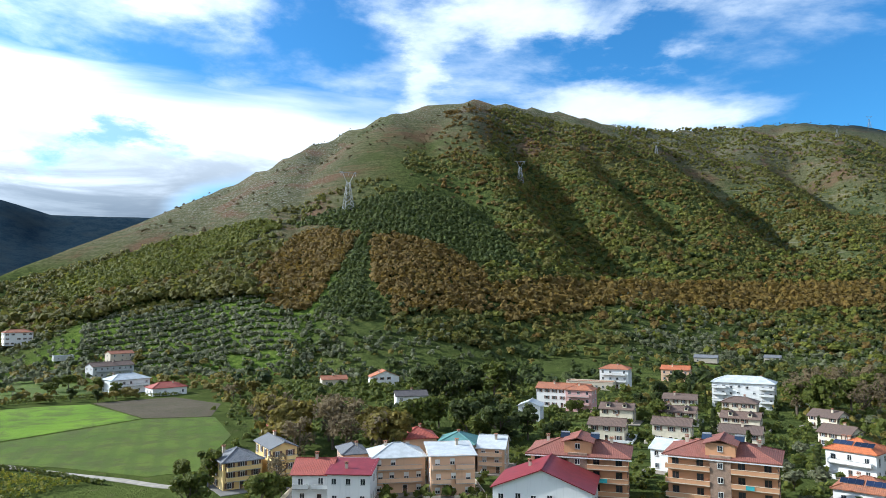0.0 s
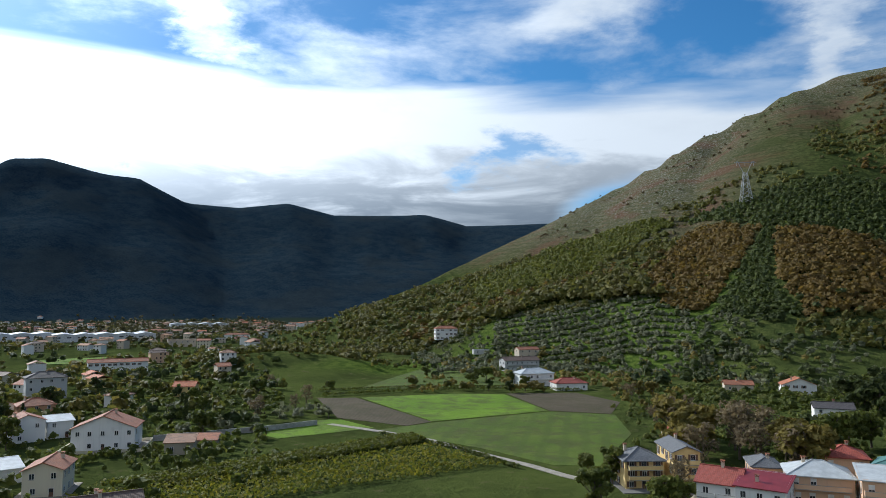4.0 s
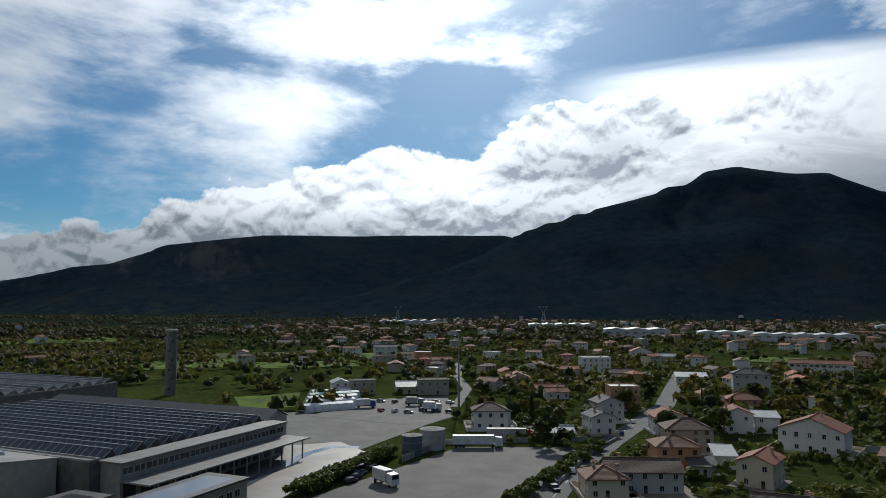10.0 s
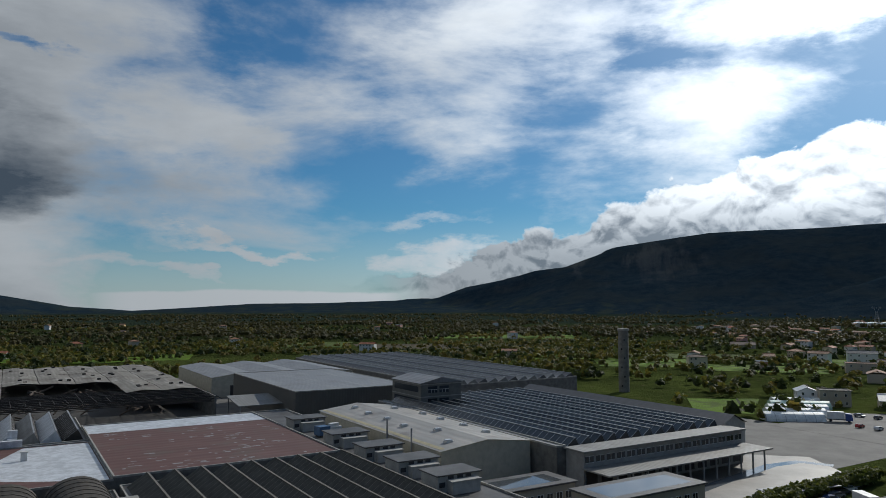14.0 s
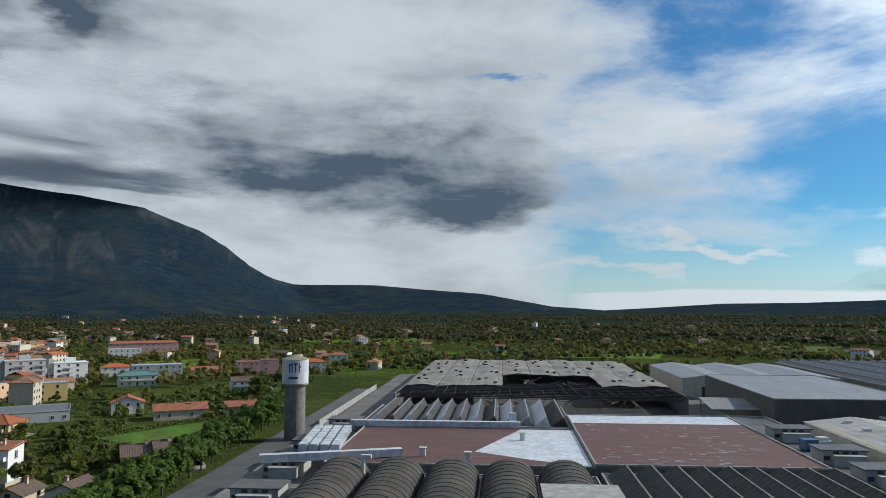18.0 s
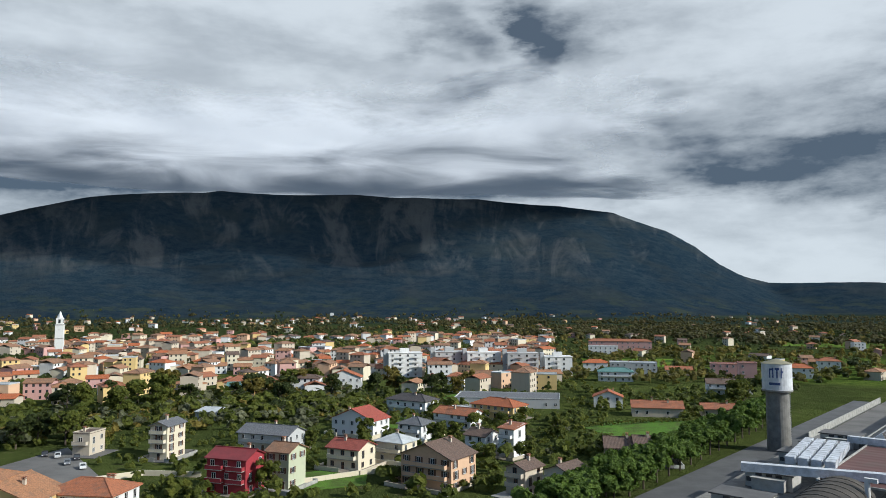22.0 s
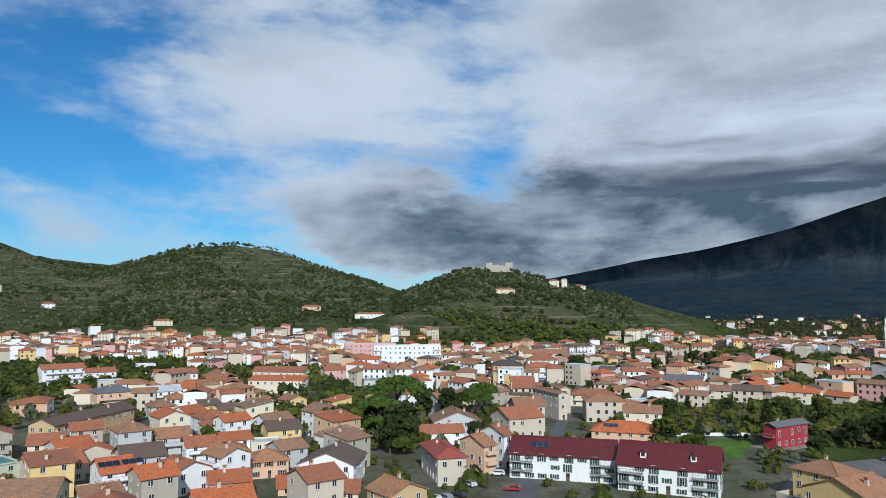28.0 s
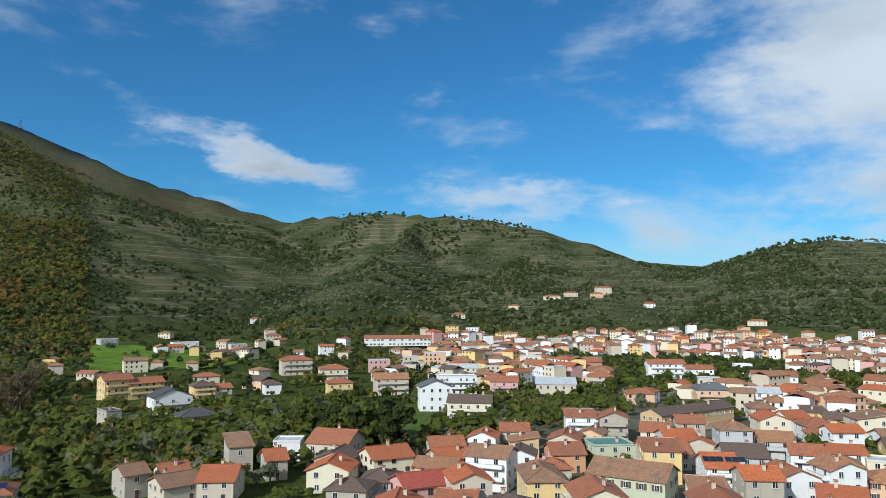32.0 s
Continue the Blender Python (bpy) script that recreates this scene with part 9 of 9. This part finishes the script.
# ---- landmarks ----
def pylon(bearing, rng, high, z=None):
    p = spot(bearing, rng)
    root = thing("pylon", pose(p.x, p.y, p.z - 0.5, 0, 0, bearing + 20), "tall lattice steel power pylon on the slope", "pylon", "pylons")
    g = Geo()
    w0, w1 = high * 0.12, high * 0.035
    n = 7
    for sx in (-1, 1):
        for sy in (-1, 1):
            g.beam((sx * w0, sy * w0, 0), (sx * w1, sy * w1, high * 0.72), high * 0.008)
    for i in range(n):
        z0, z1 = high * 0.72 * i / n, high * 0.72 * (i + 1) / n
        a0, a1 = w0 + (w1 - w0) * i / n, w0 + (w1 - w0) * (i + 1) / n
        for s in (-1, 1):
            g.beam((-a0, s * a0, z0), (a1, s * a1, z1), high * 0.005)
            g.beam((a0, s * a0, z0), (-a1, s * a1, z1), high * 0.005)
            g.beam((s * a0, -a0, z0), (s * a1, a1, z1), high * 0.005)
            g.beam((s * a0, a0, z0), (s * a1, -a1, z1), high * 0.005)
    part("tower", g, STEEL, root)
    g = Geo()
    for s in (-1, 1):
        g.beam((s * w1, 0, high * 0.7), (s * high * 0.17, 0, high * 0.98), high * 0.01)
        g.beam((s * high * 0.17, 0, high * 0.98), (s * high * 0.24, 0, high * 0.94), high * 0.008)
    g.beam((-high * 0.2, 0, high * 0.95), (high * 0.2, 0, high * 0.95), high * 0.01)
    for x in (-0.19, 0, 0.19):
        g.beam((x * high, 0, high * 0.95), (x * high, 0, high * 0.87), high * 0.006)
    part("crossarm", g, STEEL, root)


pylon(7.7, 905, 52)
pylon(-6.3, 1120, 38)
pylon(-17.0, 1535, 30)
pylon(-29.5, 2060, 30)
pylon(-31.5, 2560, 38)
pylon(75.3, 1500, 46)
pylon(87, 1900, 44)
pylon(296, 1650, 34)


def mast(bearing, rng, high, base, label):
    p = spot(bearing, rng)
    root = thing("mast", pose(p.x, p.y, (p.z if base is None else base) - 0.3), label, "mast", "masts")
    g = Geo()
    for a in (0, 2.1, 4.2):
        g.beam((math.cos(a) * 0.9, math.sin(a) * 0.9, 0), (math.cos(a) * 0.35, math.sin(a) * 0.35, high), 0.25)
    for i in range(int(high / 3)):
        for a in (0, 2.1, 4.2):
            g.beam((math.cos(a) * 0.8, math.sin(a) * 0.8, i * 3), (math.cos(a + 2.1) * 0.7, math.sin(a + 2.1) * 0.7, i * 3 + 3), 0.12)
    part("lattice", g, STEEL, root)
    part("aerial", Geo().tube(0, 0, high, high + 4, 0.15, 0.05, 6).box(-0.8, 0.8, -0.3, 0.3, high - 6, high - 3), FRAME, root)


mast(294.95, 1740, 42, None, "radio mast on the hilltop")
mast(292.6, 1720, 22, None, "small aerial mast on the ridge")
mast(290.8, 1710, 20, None, "small aerial mast on the ridge")


def flood_mast():
    p = at(82.1, 324)
    root = thing("light_mast", pose(p.x, p.y, 0), "tall grey floodlight mast beside the car park", "light mast")
    part("pole", Geo().tube(0, 0, 0, 35, 0.55, 0.25, 12), STEEL, root)
    part("ring", Geo().tube(0, 0, 34.6, 35.3, 1.1, 1.1, 12), DARKMETAL, root)


flood_mast()


def campanile():
    p = at(219.8, 795)
    root = thing("bell_tower", pose(p.x, p.y, 0, 0, 0, 30), "white stone bell tower with a small spire", "bell tower")
    wm = plaster(WHITE)
    part("shaft", Geo().box(-3.6, 3.6, -3.6, 3.6, 0, 27), wm, root)
    part("cornice", Geo().box(-4, 4, -4, 4, 27, 27.7).box(-3.9, 3.9, -3.9, 3.9, 14, 14.5), CONCRETE, root)
    part("belfry", Geo().box(-3.1, 3.1, -3.1, 3.1, 27.7, 34), wm, root)
    for a in (0, 90, 180, 270):
        part("opening", Geo().box(-1.0, 1.0, -3.14, -3.05, 28.8, 32.6), GLASS, root, m=pose(0, 0, 0, 0, 0, a))
        part("clock_face", Geo().tube(0, 0, 0, 0.1, 1.2, None, 20).turned(pose(0, -3.61, 23, 90)), FRAME, root, m=pose(0, 0, 0, 0, 0, a))
    part("spire", Geo().tube(0, 0, 34, 35.5, 2.8, 2.4, 8).tube(0, 0, 35.5, 41, 2.2, 0.1, 8), wm, root)


campanile()


def castle():
    p = spot(247.4, 1108)
    root = thing("castle_ruin", pose(p.x, p.y, p.z - 2, 0, 0, 67), "ruined stone castle on the wooded hilltop", "castle")
    wm = plaster(STONE)
    rnd = random.Random(3)
    for i, (x, y, w, d, h) in enumerate(((-16, 0, 11, 10, 14), (-5, 2, 12, 3, 9), (5, 1, 10, 8, 11), (15, 0, 9, 9, 14), (0, 8, 34, 3, 8))):
        g = Geo().box(x - w / 2, x + w / 2, y - d / 2, y + d / 2, 0, h)
        for k in range(int(w / 2.2)):
            if rnd.random() < 0.7:
                g.box(x - w / 2 + k * 2.2, x - w / 2 + k * 2.2 + 1.2, y - d / 2, y + d / 2, h, h + rnd.uniform(0.8, 2.2))
        part("ruined_wall", g, wm, root)
    for x in (-16, 5, 15):
        part("opening", Geo().box(x - 0.8, x + 0.8, -6, -4.9, 5, 7.5), GLASS, root)
    for b, r, w, f in ((246.9, 960, 26, 2), (243, 1060, 14, 3), (242.2, 1075, 8, 4), (241, 1100, 18, 2)):
        house(b, r, 4, w, 10, f * 3.1, f, CREAM, R_CLAY, "hip", 0)


castle()
for b, r, w, f, c in ((257.8, 960, 40, 2, WHITE), (262.4, 1020, 26, 2, PEACH), (273.4, 960, 22, 2, CREAM), (288.5, 1120, 26, 2, CREAM), (285, 1135, 20, 2, PEACH), (287, 1150, 22, 2, BEIGE), (284.5, 1160, 26, 4, BEIGE), (291.5, 1060, 16, 2, CREAM), (296, 950, 18, 2, CREAM), (312, 900, 12, 2, WHITE), (281, 1090, 16, 2, WHITE)):
    house(b, r, 6, w, 10, f * 3.1, f, c, R_CLAY, "hip", 0)


# ---- the block of tall flats in the middle distance ----
def flats(bearing, rng, w, d, floors, wall, turn, label):
    p = at(bearing, rng)
    TAKEN.append((p.x, p.y, w * 0.6))
    root = thing("block_of_flats", pose(p.x, p.y, 0, 0, 0, bearing + turn), label, "block of flats", "blocks of flats")
    wm = plaster(wall)
    h = floors * 3.1
    part("wall", Geo().box(-w / 2, w / 2, -d / 2, d / 2, 0, h), wm, root)
    part("roof", Geo().box(-w / 2 - 0.3, w / 2 + 0.3, -d / 2 - 0.3, d / 2 + 0.3, h, h + 0.4).box(-3, 3, -2, 2, h + 0.4, h + 3), wm, root)
    me = shared(("flat_balcony", wall), lambda: Geo().box(-2.2, 2.2, -1.3, 0, -0.15, 0).box(-2.2, 2.2, -1.3, -1.2, 0, 0.95).mesh("balcony", wm))
    for f in range(floors):
        for i in range(int(w / 5)):
            x = -w / 2 + 2.5 + i * 5
            if i % 2:
                part("balcony", me, None, root, m=pose(x, -d / 2 - 0.02, f * 3.1 + 0.4))
            part("window", window_mesh(1.4, 1.5, "plain"), None, root, m=pose(x, -d / 2 - 0.015, f * 3.1 + 1.0))
    part("stair_tower", Geo().box(-w / 2 - 2.5, -w / 2 - 0.01, -2, 3, 0, h + 2.5), plaster(GREYW), root)


for b, r, w, f, c in ((194.6, 470, 22, 5, WHITE), (191.0, 480, 20, 5, GREYW), (188.3, 475, 22, 5, WHITE), (185.2, 470, 20, 5, GREYW), (182.4, 485, 18, 4, WHITE)):
    flats(b, r, w, 12, f, c, 8, "five-storey grey and white block of flats")


# ---- yard things ----
def tunnels():
    for i in range(5):
        a, b = at(94.4 - i * 0.15, 322 + i * 13), at(90.6 - i * 0.15, 330 + i * 13)
        root = thing("greenhouse_tunnel", pose(a.x, a.y, 0.05, 0, 0, math.degrees(math.atan2(b.y - a.y, b.x - a.x))), "white plastic greenhouse tunnel" if i != 3 else "pale green plastic greenhouse tunnel", "greenhouse", "greenhouse tunnels")
        n = 10
        g = Geo()
        arc = [(4.2 * math.cos(math.pi * k / n), 3.4 * math.sin(math.pi * k / n)) for k in range(n + 1)]
        L_ = (b - a).length
        g.add([(x, y, z) for x in (0, L_) for y, z in arc], [(k, k + n + 1, k + n + 2, k + 1) for k in range(n)] + [tuple(range(n + 1)), tuple(range(2 * n + 1, n, -1))])
        part("plastic_cover", g, plain("white_plastic_film", (0.72, 0.74, 0.73), 0.35) if i != 3 else plain("green_plastic_film", (0.45, 0.62, 0.52), 0.35), root)
        for k in range(7):
            x = L_ * k / 6
            g = Geo()
            for (ya, za), (yb, zb) in zip(arc, arc[1:]):
                g.beam((x, ya * 1.01, za * 1.01), (x, yb * 1.01, zb * 1.01), 0.12)
            part("hoop", g, STEEL, root)


tunnels()
for b, r, turn, long_, cab, mat_, lab in ((80.6, 238, 78, 16.5, (0.7, 0.7, 0.7), plain("white_trailer_side", (0.72, 0.72, 0.71), 0.5), "articulated lorry with a white box trailer"),
                                          (78.0, 252, 78, 16.5, (0.4, 0.03, 0.03), plain("grey_trailer_side", (0.40, 0.39, 0.37), 0.6), "articulated lorry with a red cab"),
                                          (87.9, 190, 20, 9.0, (0.7, 0.7, 0.7), plain("white_trailer_side", (0.72, 0.72, 0.71), 0.5), "white box lorry in the yard"),
                                          (89.5, 330, 80, 9.0, (0.05, 0.1, 0.3), plain("white_trailer_side", (0.72, 0.72, 0.71), 0.5), "blue and white lorry in the car park"),
                                          (85.6, 335, 70, 8.0, (0.2, 0.25, 0.2), plain("grey_trailer_side", (0.40, 0.39, 0.37), 0.6), "grey lorry in the car park"),
                                          (84.2, 318, 70, 8.0, (0.7, 0.7, 0.7), plain("white_trailer_side", (0.72, 0.72, 0.71), 0.5), "white van lorry in the car park")):
    q = at(b, r)
    lorry(q.x, q.y, b + turn - 75, long_, cab, mat_, lab)
rnd = random.Random(21)
for i in range(7):
    q = at(90.6 - i * 0.36, 193 + i * 4.2)
    car(q.x, q.y, 140 + rnd.uniform(-4, 4), (1, 4, 3, 1, 2, 3, 1)[i])
for i in range(12):
    q = at(82.8 + (i % 6) * 1.1, 312 + (i // 6) * 30 + (i % 3) * 3)
    car(q.x, q.y, rnd.choice((60, 150)) + rnd.uniform(-5, 5), rnd.randrange(6))
for b, r, t_, c in ((72.2, 222, 15, 1), (73.3, 206, 15, 2), (69.5, 268, 12, 4), (68.6, 296, 12, 2), (74.6, 186, 200, 1)):
    q = at(b, r)
    car(q.x, q.y, b + t_ + 90, c)
for b, r, t_, c in ((246.4, 184, 62, 5), (245.6, 205, 62, 1), (245.0, 220, 62, 2), (244.6, 234, 62, 1), (247.6, 200, 62, 2), (246.2, 226, 62, 0), (245.4, 246, 62, 1), (252.6, 174, 20, 0), (251.7, 175, 20, 3), (250.6, 178, 20, 1), (249.8, 188, 20, 0), (253.4, 172, 20, 2),
                    (226.6, 186, 40, 2), (225.9, 192, 40, 0), (219.0, 240, 130, 3), (218.4, 246, 130, 1), (218.0, 232, 130, 2), (217.3, 210, 130, 4), (217.0, 204, 130, 1), (219.6, 252, 130, 0), (220.4, 256, 130, 1)):
    q = at(b, r)
    car(q.x, q.y, t_, c)


def tank(bearing, rng, rad, high, c, label):
    q = at(bearing, rng)
    root = thing("storage_tank", pose(q.x, q.y, 0.1), label, "tank", "tanks")
    part("shell", Geo().tube(0, 0, 0, high, rad, rad, 28), plain("tank_paint", c, 0.5), root)
    part("lid", Geo().tube(0, 0, high, high + 0.6, rad + 0.1, 0.4, 28), CONCRETE, root)
    for z in (high * 0.33, high * 0.66):
        part("hoop", Geo().tube(0, 0, z, z + 0.15, rad + 0.06, rad + 0.06, 28), STEEL, root)


tank(85.8, 226, 3.2, 6.2, (0.10, 0.14, 0.18), "dark blue steel storage tank")
tank(84.2, 236, 4.2, 6.4, (0.45, 0.45, 0.43), "large pale concrete tank")


def wall_line(points, high, mat, label):
    g = Geo()
    for (b0, r0), (b1, r1) in zip(points, points[1:]):
        a, b = at(b0, r0), at(b1, r1)
        d = (b - a).normalized() * 0.15
        s = Vector((-d.y, d.x, 0))
        g.add([a - s, b - s, b + s, a + s] + [v + Vector((0, 0, high)) for v in (a - s, b - s, b + s, a + s)], [(0, 1, 5, 4), (1, 2, 6, 5), (2, 3, 7, 6), (3, 0, 4, 7), (4, 5, 6, 7)])
    tagged(new("garden_wall", g.mesh("garden_wall", mat)), label, "wall", "garden walls")


wall_line([(83.5, 242), (79, 247), (72, 252)], 1.8, CONCRETE, "grey concrete wall behind the lorries")
wall_line([(86.6, 216), (83.4, 241)], 2.0, CONCRETE, "low concrete wall of the lorry park")
wall_line([(53, 268), (45, 276), (41, 286)], 2.0, CONCRETE, "grey garden wall behind the olives")
wall_line([(74.3, 192), (72, 228), (69.6, 262)], 1.1, CONCRETE, "low wall along the road")
wall_line([(204, 192), (197.5, 202), (194, 204)], 1.4, plaster(CREAM), "cream garden wall")
wall_line([(218.4, 212), (214, 216), (210, 208)], 1.5, plaster(CREAM), "cream garden wall")
wall_line([(236, 268), (228.5, 282)], 1.2, plaster(WHITE), "white wall behind the lawn")
shed_ = thing("yard_canopy", pose(*at(92.2, 196), 0, 0, 140), "long low grey car canopy", "canopy")
part("roof", Geo().box(-11, 11, -2.6, 2.6, 2.6, 2.8), SHEETS, shed_)
for i in range(6):
    part("post", shared("canopy_leg", lambda: Geo().box(-0.1, 0.1, -0.1, 0.1, 0, 2.6).mesh("post", STEEL)), None, shed_, m=pose(-10 + i * 4, 2.3, 0))


# ---- the low cloud that lies on the massif ----
def cloud_material(name, bright, dim):
    """Cloud: light comes through it, less where it is thick; ragged at its rim."""
    m, t, b = base_mat(name)
    t.nodes.remove(b)
    p = place(t)
    rag = fbm(t, p, 0.0016, 8.0, 0.6, 0.2)
    fold = fbm(t, p, 0.0011, 7.0, 0.55, 0.6)
    at_, thick_ = t.nodes.new("ShaderNodeAttribute"), t.nodes.new("ShaderNodeAttribute")
    at_.attribute_name, thick_.attribute_name = "edge", "dense"
    seen = (Num(t, at_.outputs["Fac"]) + (rag - 0.5) * 1.5).step(0.22, 0.80)
    heavy = (Num(t, thick_.outputs["Fac"]) + (fold - 0.5) * 1.7).step(0.0, 1.0)
    tone_ = mix(t, heavy, bright, dim)
    d = node(t, "ShaderNodeBsdfDiffuse", Color=(0.80, 0.83, 0.87, 1))
    s = node(t, "ShaderNodeBsdfTranslucent", Color=tone_)
    body = node(t, "ShaderNodeMixShader", Fac=0.7)
    t.links.new(d.outputs[0], body.inputs[1])
    t.links.new(s.outputs[0], body.inputs[2])
    clear_ = t.nodes.new("ShaderNodeBsdfTransparent")
    both = node(t, "ShaderNodeMixShader", Fac=seen)
    t.links.new(clear_.outputs[0], both.inputs[1])
    t.links.new(body.outputs[0], both.inputs[2])
    t.links.new(both.outputs[0], t.nodes["Material Output"].inputs[0])
    return m


CLOUD = cloud_material("cloud", (0.90, 0.91, 0.93), (0.10, 0.125, 0.16))


def cloud_mesh(name, co, nb, nr, edge, dense, label, mat):
    i, j = np.meshgrid(np.arange(nb - 1), np.arange(nr - 1), indexing="ij")
    f = np.stack([i * nr + j, (i + 1) * nr + j, (i + 1) * nr + j + 1, i * nr + j + 1], -1).reshape(-1, 4)
    me = mesh_from(name, co.reshape(-1, 3).tolist(), f.tolist(), mat, True)
    for key, val in (("edge", edge), ("dense", dense)):
        me.attributes.new(key, "FLOAT", "POINT").data.foreach_set("value", val.ravel().astype(np.float32))
    tagged(new(name, me), label, "cloud", kind="structure")


def cloud_deck(name, b0, b1, r0, r1, base, lump, label, seed):
    """A sheet of low cloud, billowing, thin and ragged at its rim, thickest against the mountain."""
    nb, nr = 150, 60
    B, R = np.meshgrid(np.linspace(b0, b1, nb), np.linspace(r0, r1, nr), indexing="ij")
    x, y = -np.sin(np.radians(B)) * R, np.cos(np.radians(B)) * R
    u, v = (B - b0) / (b1 - b0), (R - r0) / (r1 - r0)
    edge = np.clip(np.minimum(np.minimum(u, 1 - u) * 4.5, np.minimum(v * 2.2, (1 - v) * 12.0)), 0, 1)
    z = base + lump * field_noise(x, y, 1100, seed, 4) - 40 * v
    dense = np.clip((v - 0.35) / 0.55, 0, 1) * 0.95 + 0.12 + field_noise(x, y, 1500, seed + 3, 2) * 0.5
    cloud_mesh(name, np.stack([x, y, z], -1), nb, nr, edge, dense, label, CLOUD)


cloud_deck("low_cloud", 168, 248, 1900, 4900, 800, 130, "grey cloud sheet lying on the massif", 61)
